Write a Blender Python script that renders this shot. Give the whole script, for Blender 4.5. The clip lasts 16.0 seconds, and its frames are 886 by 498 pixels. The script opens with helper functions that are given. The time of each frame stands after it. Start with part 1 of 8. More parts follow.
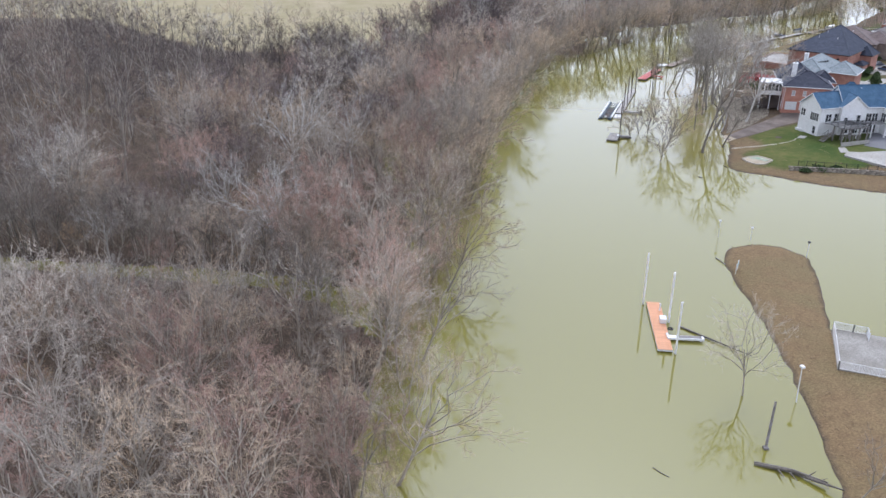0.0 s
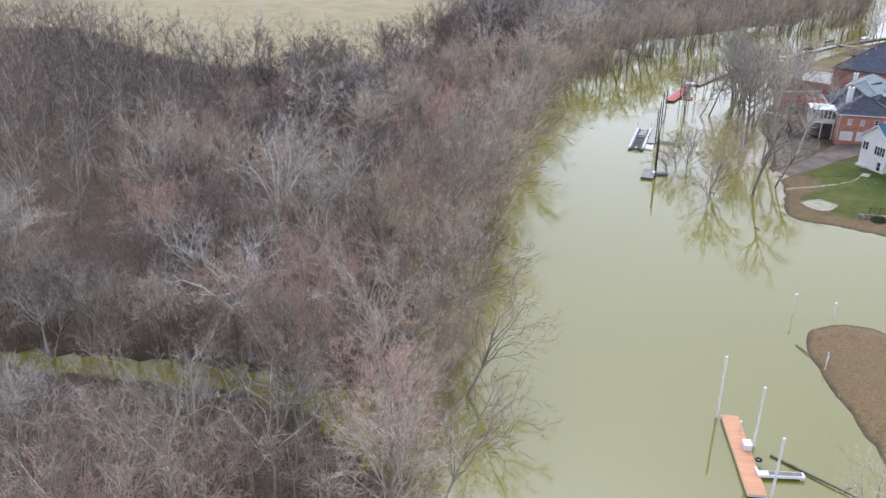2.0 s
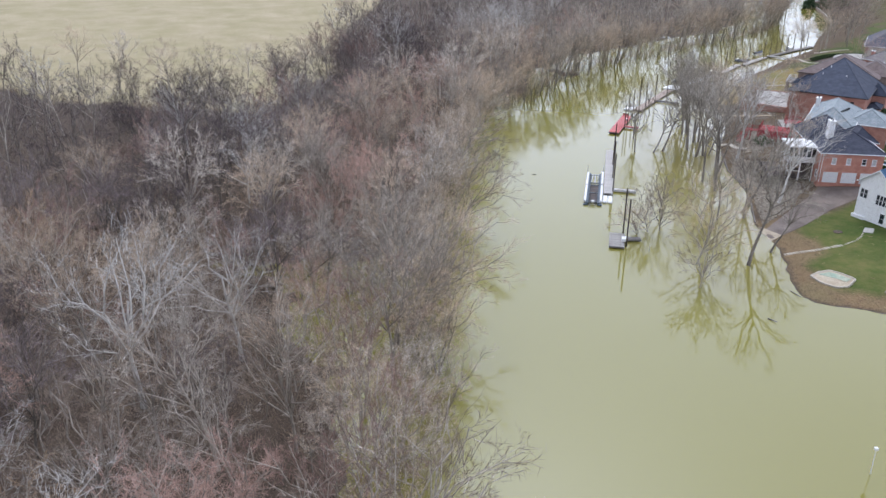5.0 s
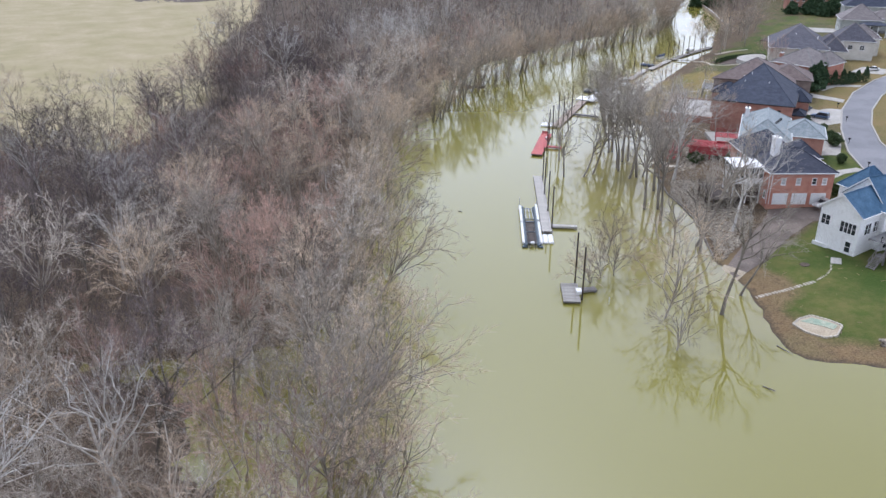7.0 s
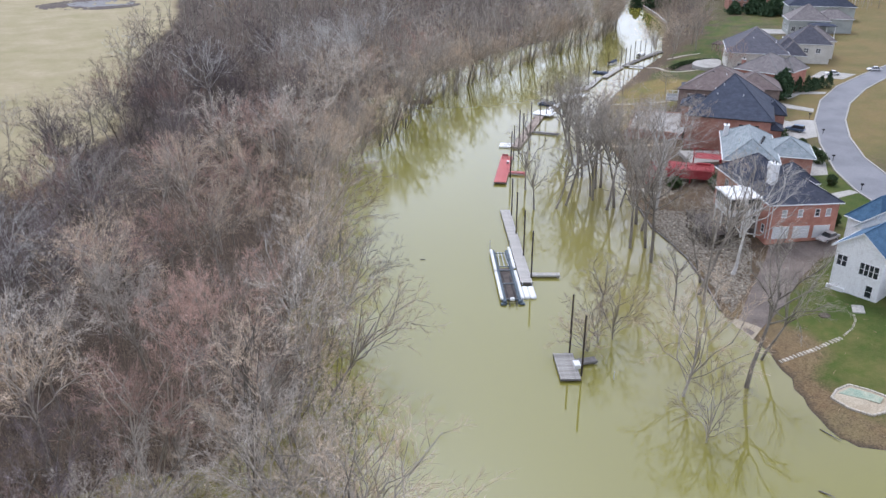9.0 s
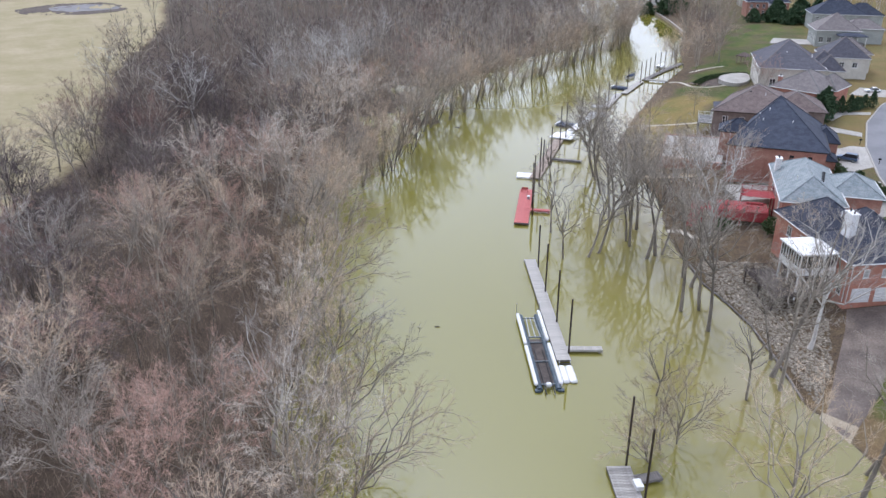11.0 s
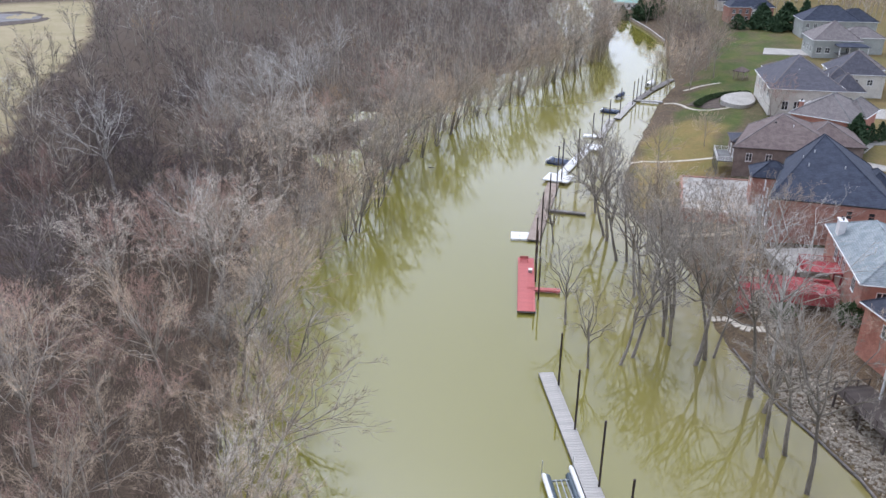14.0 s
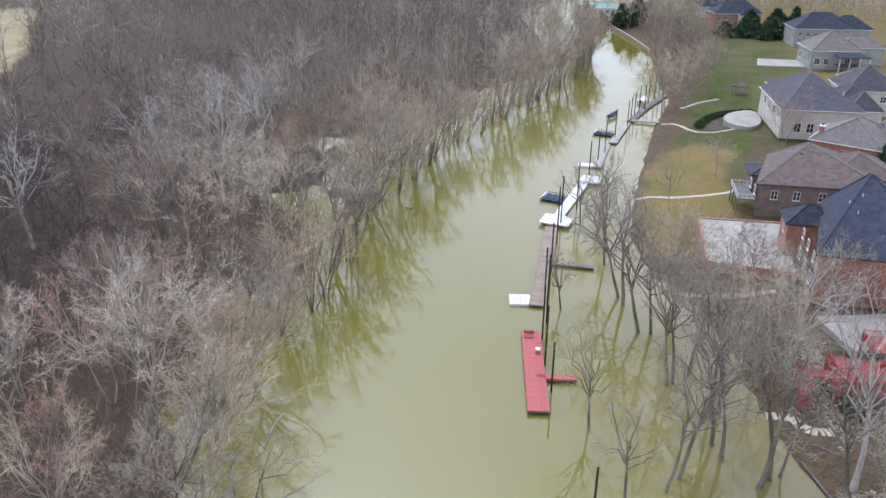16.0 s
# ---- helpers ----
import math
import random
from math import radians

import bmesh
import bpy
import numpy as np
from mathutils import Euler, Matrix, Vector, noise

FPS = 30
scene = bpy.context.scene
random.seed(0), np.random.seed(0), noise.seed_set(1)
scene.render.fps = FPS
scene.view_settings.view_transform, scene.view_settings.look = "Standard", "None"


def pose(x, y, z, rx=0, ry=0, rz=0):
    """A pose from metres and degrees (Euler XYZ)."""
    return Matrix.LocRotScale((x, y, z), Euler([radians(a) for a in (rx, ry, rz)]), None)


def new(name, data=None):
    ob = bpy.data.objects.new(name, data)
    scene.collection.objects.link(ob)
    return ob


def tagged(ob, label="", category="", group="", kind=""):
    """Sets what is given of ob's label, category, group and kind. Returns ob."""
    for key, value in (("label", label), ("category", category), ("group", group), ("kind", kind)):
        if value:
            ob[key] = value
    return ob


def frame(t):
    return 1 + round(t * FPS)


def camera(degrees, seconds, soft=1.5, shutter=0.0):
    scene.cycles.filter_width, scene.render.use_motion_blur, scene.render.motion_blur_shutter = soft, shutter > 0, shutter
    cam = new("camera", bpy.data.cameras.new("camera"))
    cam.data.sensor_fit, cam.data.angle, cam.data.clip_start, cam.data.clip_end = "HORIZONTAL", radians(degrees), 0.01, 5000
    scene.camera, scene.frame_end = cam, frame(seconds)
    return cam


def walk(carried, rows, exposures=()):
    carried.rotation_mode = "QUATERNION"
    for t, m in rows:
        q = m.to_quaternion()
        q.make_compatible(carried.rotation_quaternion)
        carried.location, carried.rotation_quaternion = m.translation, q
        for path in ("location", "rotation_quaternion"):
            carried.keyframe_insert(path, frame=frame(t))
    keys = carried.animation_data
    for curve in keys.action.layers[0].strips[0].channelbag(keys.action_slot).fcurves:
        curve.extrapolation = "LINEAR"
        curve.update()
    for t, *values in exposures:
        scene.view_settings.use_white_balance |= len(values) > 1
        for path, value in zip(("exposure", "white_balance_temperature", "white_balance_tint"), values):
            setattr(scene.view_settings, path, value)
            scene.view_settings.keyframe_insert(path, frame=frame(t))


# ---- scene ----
# The camera: t, x, y, z, yaw, pitch, lean.
cam = camera(59.15, 16.0)
PATH = [
    (0.0, -0.000, -0.000, 58.130, 0.000, -24.326, -0.043),
    (0.5, -0.670, 7.233, 58.168, -0.008, -24.301, -0.030),
    (1.0, -1.324, 14.446, 58.220, -0.041, -24.306, 0.019),
    (1.5, -1.944, 21.579, 58.245, -0.084, -24.298, 0.120),
    (2.0, -2.514, 28.677, 58.233, -0.095, -24.267, 0.119),
    (2.5, -2.985, 35.827, 58.230, -0.058, -24.239, 0.096),
    (3.0, -3.402, 42.985, 58.241, -0.054, -24.175, 0.093),
    (5.5, -5.747, 78.490, 58.293, -10.805, -24.152, 0.031),
    (6.0, -6.206, 85.203, 58.258, -13.317, -24.125, -0.146),
    (6.5, -6.290, 91.520, 58.245, -14.544, -24.163, -0.001),
    (7.0, -6.267, 97.753, 58.234, -16.374, -24.138, -0.141),
    (7.5, -5.931, 103.848, 58.237, -16.945, -24.161, -0.130),
    (8.0, -5.325, 109.850, 58.268, -18.761, -24.188, -0.122),
    (8.5, -4.589, 115.917, 58.304, -20.729, -24.244, -0.165),
    (9.0, -3.609, 121.940, 58.341, -21.590, -24.286, -0.211),
    (11.5, 3.519, 151.021, 58.221, -22.055, -24.278, 0.062),
    (12.0, 5.141, 156.903, 58.244, -22.321, -24.354, 0.109),
    (12.5, 6.884, 162.831, 58.289, -23.030, -24.431, 0.117),
    (13.0, 8.641, 168.830, 58.293, -24.089, -24.432, 0.063),
    (13.5, 10.466, 174.880, 58.257, -24.826, -24.423, 0.047),
    (14.0, 12.402, 181.043, 58.229, -25.381, -24.427, 0.095),
    (14.5, 14.454, 187.220, 58.156, -26.077, -24.404, 0.126),
    (15.0, 16.582, 193.351, 58.062, -26.840, -24.373, 0.135),
    (15.5, 18.795, 199.464, 58.021, -27.471, -24.350, 0.157),
    (16.0, 21.139, 205.580, 58.061, -27.945, -24.385, 0.204),
]
walk(cam, [(t, pose(x, y, z, 0, 0, yaw) @ pose(0, 0, 0, 90 + pitch, 0, 0) @ pose(0, 0, 0, 0, 0, roll)) for t, x, y, z, yaw, pitch, roll in PATH])

# ---- world and light: a bright overcast late-winter day ----
SUN_EL, SUN_AZ = 55.0, 12.0
world = bpy.data.worlds.new("overcast_sky")
scene.world = world
world.use_nodes = True
wn, wl = world.node_tree.nodes, world.node_tree.links
wn.clear()
sky = wn.new("ShaderNodeTexSky")
sky.sky_type = "NISHITA"
sky.sun_disc = False
sky.sun_elevation, sky.sun_rotation = radians(SUN_EL), radians(SUN_AZ)
sky.air_density, sky.dust_density, sky.ozone_density = 1.0, 4.0, 1.0
grey = wn.new("ShaderNodeRGBToBW")
veil = wn.new("ShaderNodeMix")
veil.data_type = "RGBA"
veil.inputs["Factor"].default_value = 0.86
tone = wn.new("ShaderNodeMix")
tone.data_type, tone.blend_type = "RGBA", "MULTIPLY"
tone.inputs["Factor"].default_value = 1.0
tone.inputs["B"].default_value = (0.95, 1.04, 1.30, 1)
back = wn.new("ShaderNodeBackground")
back.inputs["Strength"].default_value = 0.15
wout = wn.new("ShaderNodeOutputWorld")
wl.new(sky.outputs[0], grey.inputs[0])
wl.new(sky.outputs[0], veil.inputs["A"])
wl.new(grey.outputs[0], veil.inputs["B"])
cloud = wn.new("ShaderNodeMix")
cloud.data_type = "RGBA"
cloud.inputs["Factor"].default_value = 0.55
# the cloud cover thins to a bright haze towards the horizon
up = wn.new("ShaderNodeTexCoord")
height = wn.new("ShaderNodeSeparateXYZ")
haze = wn.new("ShaderNodeMapRange")
haze.interpolation_type = "SMOOTHSTEP"
haze.inputs[1].default_value, haze.inputs[2].default_value = 0.08, 0.62
haze.inputs[3].default_value, haze.inputs[4].default_value = 6.3, 3.9
wl.new(up.outputs["Generated"], height.inputs[0])
wl.new(height.outputs[2], haze.inputs[0])
wl.new(haze.outputs[0], cloud.inputs["B"])
wl.new(veil.outputs["Result"], cloud.inputs["A"])
wl.new(cloud.outputs["Result"], tone.inputs["A"])
wl.new(tone.outputs["Result"], back.inputs["Color"])
wl.new(back.outputs[0], wout.inputs[0])
sun_data = bpy.data.lights.new("sun", "SUN")
sun_data.energy, sun_data.angle, sun_data.color = 0.5, radians(14), (1.0, 0.97, 0.93)
sun = new("sun", sun_data)
sun.rotation_euler = (radians(90 - SUN_EL), 0, radians(180 - SUN_AZ))
scene.view_settings.exposure = 0.87


# ---- materials ----
def material(name, a, b, big=0.3, small=6.0, rough=0.85, bump=0.25, metal=0.0, spec=0.4, vary=0.0, grain=0.25, stretch=(1, 1, 1), blotch=(0.38, 0.62), courses=0.0):
    """Two colours in patches, a finer grain over them, and a relief; vary: how far single things differ."""
    m = bpy.data.materials.new(name)
    m.use_nodes = True
    n, k = m.node_tree.nodes, m.node_tree.links
    bsdf = n["Principled BSDF"]
    tc = n.new("ShaderNodeTexCoord")
    mp = n.new("ShaderNodeMapping")
    mp.inputs["Scale"].default_value = stretch
    k.new(tc.outputs["Object"], mp.inputs[0])
    n1 = n.new("ShaderNodeTexNoise")
    n1.inputs["Scale"].default_value, n1.inputs["Detail"].default_value = big, 4
    n2 = n.new("ShaderNodeTexNoise")
    n2.inputs["Scale"].default_value, n2.inputs["Detail"].default_value = small, 5
    k.new(mp.outputs[0], n1.inputs["Vector"])
    k.new(mp.outputs[0], n2.inputs["Vector"])
    r1 = n.new("ShaderNodeMapRange")
    r1.inputs[1].default_value, r1.inputs[2].default_value = blotch
    k.new(n1.outputs["Fac"], r1.inputs[0])
    mix = n.new("ShaderNodeMix")
    mix.data_type = "RGBA"
    mix.inputs["A"].default_value, mix.inputs["B"].default_value = (*a, 1), (*b, 1)
    k.new(r1.outputs[0], mix.inputs["Factor"])
    r2 = n.new("ShaderNodeMapRange")
    r2.inputs[1].default_value, r2.inputs[2].default_value, r2.inputs[3].default_value, r2.inputs[4].default_value = 0.3, 0.7, 1 - grain, 1 + grain
    k.new(n2.outputs["Fac"], r2.inputs[0])
    mul = n.new("ShaderNodeMix")
    mul.data_type, mul.blend_type = "RGBA", "MULTIPLY"
    mul.inputs["Factor"].default_value = 1
    k.new(mix.outputs["Result"], mul.inputs["A"])
    k.new(r2.outputs[0], mul.inputs["B"])
    col = mul.outputs["Result"]
    if courses:
        wv = n.new("ShaderNodeTexWave")
        wv.bands_direction, wv.wave_profile = "Z", "SAW"
        wv.inputs["Scale"].default_value, wv.inputs["Distortion"].default_value, wv.inputs["Detail"].default_value = 0.314 / courses, 1.2, 2
        k.new(tc.outputs["Object"], wv.inputs["Vector"])
        r4 = n.new("ShaderNodeMapRange")
        r4.inputs[3].default_value, r4.inputs[4].default_value = 0.8, 1.14
        k.new(wv.outputs["Fac"], r4.inputs[0])
        m4 = n.new("ShaderNodeMix")
        m4.data_type, m4.blend_type = "RGBA", "MULTIPLY"
        m4.inputs["Factor"].default_value = 1
        k.new(col, m4.inputs["A"])
        k.new(r4.outputs[0], m4.inputs["B"])
        col = m4.outputs["Result"]
    if vary:
        info = n.new("ShaderNodeObjectInfo")
        r3 = n.new("ShaderNodeMapRange")
        r3.inputs[3].default_value, r3.inputs[4].default_value = 1 - vary, 1 + vary
        k.new(info.outputs["Random"], r3.inputs[0])
        m2 = n.new("ShaderNodeMix")
        m2.data_type, m2.blend_type = "RGBA", "MULTIPLY"
        m2.inputs["Factor"].default_value = 1
        k.new(col, m2.inputs["A"])
        k.new(r3.outputs[0], m2.inputs["B"])
        col = m2.outputs["Result"]
    k.new(col, bsdf.inputs["Base Color"])
    bsdf.inputs["Roughness"].default_value = rough
    bsdf.inputs["Metallic"].default_value = metal
    bsdf.inputs["Specular IOR Level"].default_value = spec
    if bump:
        bp = n.new("ShaderNodeBump")
        bp.inputs["Strength"].default_value, bp.inputs["Distance"].default_value = bump, 0.05
        k.new(n2.outputs["Fac"], bp.inputs["Height"])
        k.new(bp.outputs[0], bsdf.inputs["Normal"])
    return m


def twig_material(name, a, b):
    """Twigs of a wood: the colour differs from tree to tree by the tint that each tree carries."""
    m = bpy.data.materials.new(name)
    m.use_nodes = True
    n, k = m.node_tree.nodes, m.node_tree.links
    bsdf = n["Principled BSDF"]
    at = n.new("ShaderNodeAttribute")
    at.attribute_name = "tint"
    info = n.new("ShaderNodeObjectInfo")
    own = n.new("ShaderNodeMath")
    own.operation = "GREATER_THAN"
    own.inputs[1].default_value = 0.001
    k.new(at.outputs["Fac"], own.inputs[0])
    fr = n.new("ShaderNodeMix")
    k.new(own.outputs[0], fr.inputs["Factor"])
    k.new(info.outputs["Random"], fr.inputs["A"])
    k.new(at.outputs["Fac"], fr.inputs["B"])
    mix = n.new("ShaderNodeMix")
    mix.data_type = "RGBA"
    mix.inputs["A"].default_value, mix.inputs["B"].default_value = (*a, 1), (*b, 1)
    k.new(fr.outputs["Result"], mix.inputs["Factor"])
    k.new(mix.outputs["Result"], bsdf.inputs["Base Color"])
    bsdf.inputs["Roughness"].default_value = 0.9
    bsdf.inputs["Specular IOR Level"].default_value = 0.2
    return m


def glass_material(name, tint):
    m = bpy.data.materials.new(name)
    m.use_nodes = True
    bsdf = m.node_tree.nodes["Principled BSDF"]
    bsdf.inputs["Base Color"].default_value = (*tint, 1)
    bsdf.inputs["Roughness"].default_value = 0.06
    bsdf.inputs["Specular IOR Level"].default_value = 0.6
    return m


M_BARK = material("bark", (0.12, 0.103, 0.086), (0.235, 0.205, 0.172), 0.8, 9, 0.95, 0.5, vary=0.25, stretch=(1, 1, 0.25))
M_MIDBARK = material("furrowed_grey_brown_bark", (0.17, 0.148, 0.122), (0.34, 0.302, 0.255), 0.8, 9, 0.95, 0.5, vary=0.25, stretch=(1, 1, 0.25))
M_GREYBARK = material("grey_bark", (0.29, 0.252, 0.21), (0.47, 0.42, 0.355), 0.8, 9, 0.95, 0.5, vary=0.25, stretch=(1, 1, 0.25))
M_PALE = material("pale_bark", (0.62, 0.595, 0.55), (0.42, 0.39, 0.35), 0.9, 6, 0.9, 0.4, vary=0.15, stretch=(1, 1, 0.4))
M_TWIG = {
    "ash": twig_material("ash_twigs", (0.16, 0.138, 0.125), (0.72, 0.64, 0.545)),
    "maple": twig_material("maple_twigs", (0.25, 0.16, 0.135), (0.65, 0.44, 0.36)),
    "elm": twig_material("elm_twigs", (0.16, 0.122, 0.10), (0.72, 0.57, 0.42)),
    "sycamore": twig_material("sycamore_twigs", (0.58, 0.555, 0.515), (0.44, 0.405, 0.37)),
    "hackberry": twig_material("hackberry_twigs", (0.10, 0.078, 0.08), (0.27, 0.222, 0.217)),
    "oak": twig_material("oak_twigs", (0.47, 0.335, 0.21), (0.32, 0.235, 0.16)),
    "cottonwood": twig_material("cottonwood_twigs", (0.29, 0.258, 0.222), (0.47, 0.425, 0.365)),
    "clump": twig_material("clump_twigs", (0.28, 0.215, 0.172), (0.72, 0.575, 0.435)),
}
M_BRUSH = twig_material("briar_stems", (0.26, 0.195, 0.155), (0.50, 0.415, 0.31))
M_ROOF_NAVY = material("navy_shingles", (0.026, 0.034, 0.057), (0.044, 0.054, 0.082), 0.8, 4, 0.85, 0.4, vary=0.1, courses=0.16)
M_ROOF_DARK = material("slate_shingles", (0.038, 0.043, 0.064), (0.06, 0.065, 0.09), 0.8, 4, 0.85, 0.4, courses=0.16)
M_ROOF_BLUE = material("blue_shingles", (0.045, 0.11, 0.19), (0.065, 0.14, 0.23), 0.8, 4, 0.8, 0.35, courses=0.16)
M_ROOF_GREY = material("weathered_grey_shingles", (0.22, 0.26, 0.275), (0.30, 0.33, 0.345), 0.8, 4, 0.85, 0.4, courses=0.16)
M_ROOF_BROWN = material("brown_shingles", (0.13, 0.095, 0.09), (0.175, 0.135, 0.125), 0.8, 4, 0.85, 0.4, courses=0.16)
M_ROOF_TAUPE = material("taupe_shingles", (0.17, 0.15, 0.15), (0.225, 0.2, 0.195), 0.8, 4, 0.85, 0.4, courses=0.16)
M_ROOF_PURPLE = material("slate_purple_shingles", (0.07, 0.07, 0.088), (0.10, 0.098, 0.12), 0.8, 4, 0.85, 0.4, courses=0.16)
M_BRICK = material("red_brick", (0.47, 0.20, 0.145), (0.57, 0.275, 0.205), 0.7, 9, 0.9, 0.4)
M_BRICK_DARK = material("dark_red_brick", (0.38, 0.185, 0.14), (0.47, 0.25, 0.195), 0.7, 9, 0.9, 0.4)
M_BRICK_WHITE = material("whitewashed_brick", (0.88, 0.88, 0.87), (0.68, 0.66, 0.635), 1.8, 7, 0.9, 0.4, blotch=(0.52, 0.8))
M_BRICK_BROWN = material("grey_brown_brick", (0.20, 0.155, 0.135), (0.275, 0.22, 0.195), 0.7, 9, 0.9, 0.4)
M_GREYSIDING = material("grey_green_siding", (0.33, 0.35, 0.335), (0.40, 0.42, 0.40), 0.4, 5, 0.8, 0.15)
M_SIDING = material("cream_siding", (0.56, 0.535, 0.48), (0.66, 0.635, 0.58), 0.4, 5, 0.8, 0.15)
M_WHITE = material("white_paint", (0.78, 0.78, 0.78), (0.84, 0.84, 0.83), 1.0, 12, 0.55, 0.08, grain=0.06)
M_PVC = material("white_plastic_pipe", (0.9, 0.9, 0.9), (0.94, 0.94, 0.93), 1.0, 12, 0.35, 0.03, grain=0.03)
M_BLACK = material("black_metal", (0.02, 0.02, 0.022), (0.035, 0.035, 0.038), 2, 12, 0.5, 0.1, metal=0.4)
M_RUST = material("rusty_steel_pipe", (0.045, 0.035, 0.03), (0.075, 0.055, 0.045), 1.5, 12, 0.75, 0.2, metal=0.3)
M_BLIND = material("drawn_white_blinds", (0.42, 0.42, 0.42), (0.52, 0.52, 0.51), 2, 9, 0.35, 0.05)
M_GLASS = glass_material("window_glass", (0.03, 0.035, 0.04))
M_DECKWOOD = material("grey_weathered_planks", (0.38, 0.36, 0.335), (0.50, 0.475, 0.445), 0.7, 7, 0.9, 0.3, vary=0.10)
M_OLDWOOD = material("dark_weathered_planks", (0.17, 0.155, 0.145), (0.26, 0.24, 0.23), 0.8, 7, 0.95, 0.4, vary=0.15)
M_SILVERWOOD = material("silvered_planks", (0.25, 0.235, 0.22), (0.40, 0.38, 0.355), 0.8, 7, 0.95, 0.4, vary=0.22)
M_ORANGE = material("orange_stained_planks", (0.66, 0.33, 0.19), (0.72, 0.39, 0.24), 0.7, 8, 0.8, 0.25, vary=0.07)
M_REDPAINT = material("red_painted_planks", (0.48, 0.115, 0.112), (0.57, 0.185, 0.175), 0.6, 8, 0.75, 0.25, vary=0.06)
M_REDDECK = material("dark_red_painted_timber", (0.34, 0.04, 0.05), (0.42, 0.07, 0.075), 0.6, 8, 0.7, 0.25, vary=0.06)
M_BROWNWOOD = material("brown_planks", (0.30, 0.23, 0.19), (0.42, 0.35, 0.30), 0.8, 7, 0.9, 0.3, vary=0.15)
M_DECKDARK = material("dark_brown_timber", (0.07, 0.055, 0.05), (0.11, 0.09, 0.08), 0.8, 7, 0.85, 0.3, vary=0.1)
M_GREYDECK = material("grey_painted_timber", (0.13, 0.13, 0.13), (0.2, 0.2, 0.2), 0.8, 7, 0.8, 0.3)
M_CONCRETE = material("concrete", (0.36, 0.34, 0.31), (0.44, 0.42, 0.39), 0.25, 3, 0.9, 0.15)
M_DRIVE = material("dark_exposed_concrete", (0.135, 0.108, 0.093), (0.215, 0.175, 0.15), 0.25, 4, 0.9, 0.2)
M_ASPHALT = material("grey_asphalt", (0.19, 0.19, 0.205), (0.235, 0.235, 0.25), 0.12, 4, 0.92, 0.2, grain=0.12)
M_STONE = material("rubble_stone", (0.28, 0.235, 0.18), (0.55, 0.485, 0.395), 2.2, 6, 0.95, 0.5, vary=0.4)
M_LIMESTONE = material("pale_limestone", (0.50, 0.45, 0.37), (0.60, 0.55, 0.47), 1.0, 6, 0.9, 0.3, vary=0.12)
M_EVERGREEN = twig_material("evergreen_needles", (0.035, 0.068, 0.036), (0.075, 0.12, 0.06))
M_BOXWOOD = twig_material("shrub_leaves", (0.05, 0.085, 0.035), (0.08, 0.11, 0.05))
M_STEEL = material("galvanised_steel", (0.42, 0.44, 0.45), (0.55, 0.57, 0.58), 2, 14, 0.45, 0.1, metal=0.7)
M_TYRE = material("tyre_rubber", (0.02, 0.02, 0.02), (0.035, 0.035, 0.035), 3, 12, 0.9, 0.2)
M_WET = material("wet_driftwood", (0.10, 0.085, 0.07), (0.17, 0.15, 0.125), 1.0, 8, 0.8, 0.4)
M_DRYLOG = material("bleached_log", (0.48, 0.42, 0.34), (0.36, 0.31, 0.25), 1.0, 8, 0.9, 0.4)
M_WALLSTONE = material("lichened_wall_stone", (0.15, 0.13, 0.105), (0.33, 0.29, 0.235), 2.2, 6, 0.95, 0.5, vary=0.3)
M_PAD = material("weathered_pad_concrete", (0.25, 0.232, 0.205), (0.33, 0.31, 0.28), 0.3, 5, 0.9, 0.15)
M_MULCH = material("bark_mulch", (0.07, 0.055, 0.045), (0.12, 0.09, 0.075), 0.8, 8, 0.95, 0.5)
M_SAND = material("pale_sand", (0.40, 0.33, 0.24), (0.47, 0.40, 0.30), 0.5, 6, 0.95, 0.3)
M_GREENWATER = material("teal_metal", (0.22, 0.42, 0.38), (0.28, 0.46, 0.40), 0.5, 6, 0.5, 0.1)
M_TARP = material("green_tarpaulin", (0.27, 0.35, 0.27), (0.40, 0.42, 0.32), 0.9, 6, 0.85, 0.2)


def paint(name, col, rough=0.3):
    return material(name, col, tuple(min(1, c * 1.12 + 0.005) for c in col), 0.8, 9, rough, 0.03, grain=0.05, spec=0.6)


# ---- building helpers ----
def link_mesh(name, bm, mat, smooth=False):
    me = bpy.data.meshes.new(name)
    bm.to_mesh(me)
    bm.free()
    me.materials.append(mat)
    if smooth:
        me.shade_smooth()
    return me


def part(name, bm, mat, parent, label="", smooth=False):
    ob = new(name, link_mesh(name, bm, mat, smooth))
    ob.parent = parent
    if label:
        ob["label"] = label
    return ob


def again(name, me, parent, loc=(0, 0, 0), rz=0.0, scale=(1, 1, 1)):
    """One more part on a mesh that is there already."""
    ob = new(name, me)
    ob.parent = parent
    ob.location, ob.rotation_euler, ob.scale = loc, (0, 0, rz), scale
    return ob


def thing(name, label, category, x, y, z, deg=0.0, group="", kind=""):
    ob = new(name)
    ob.empty_display_size = 0.5
    ob.location, ob.rotation_euler = (x, y, z), (0, 0, radians(deg))
    return tagged(ob, label, category, group, kind)


def solid(name, bm, mat, label, category, group="", kind="", smooth=False):
    return tagged(new(name, link_mesh(name, bm, mat, smooth)), label, category, group, kind)


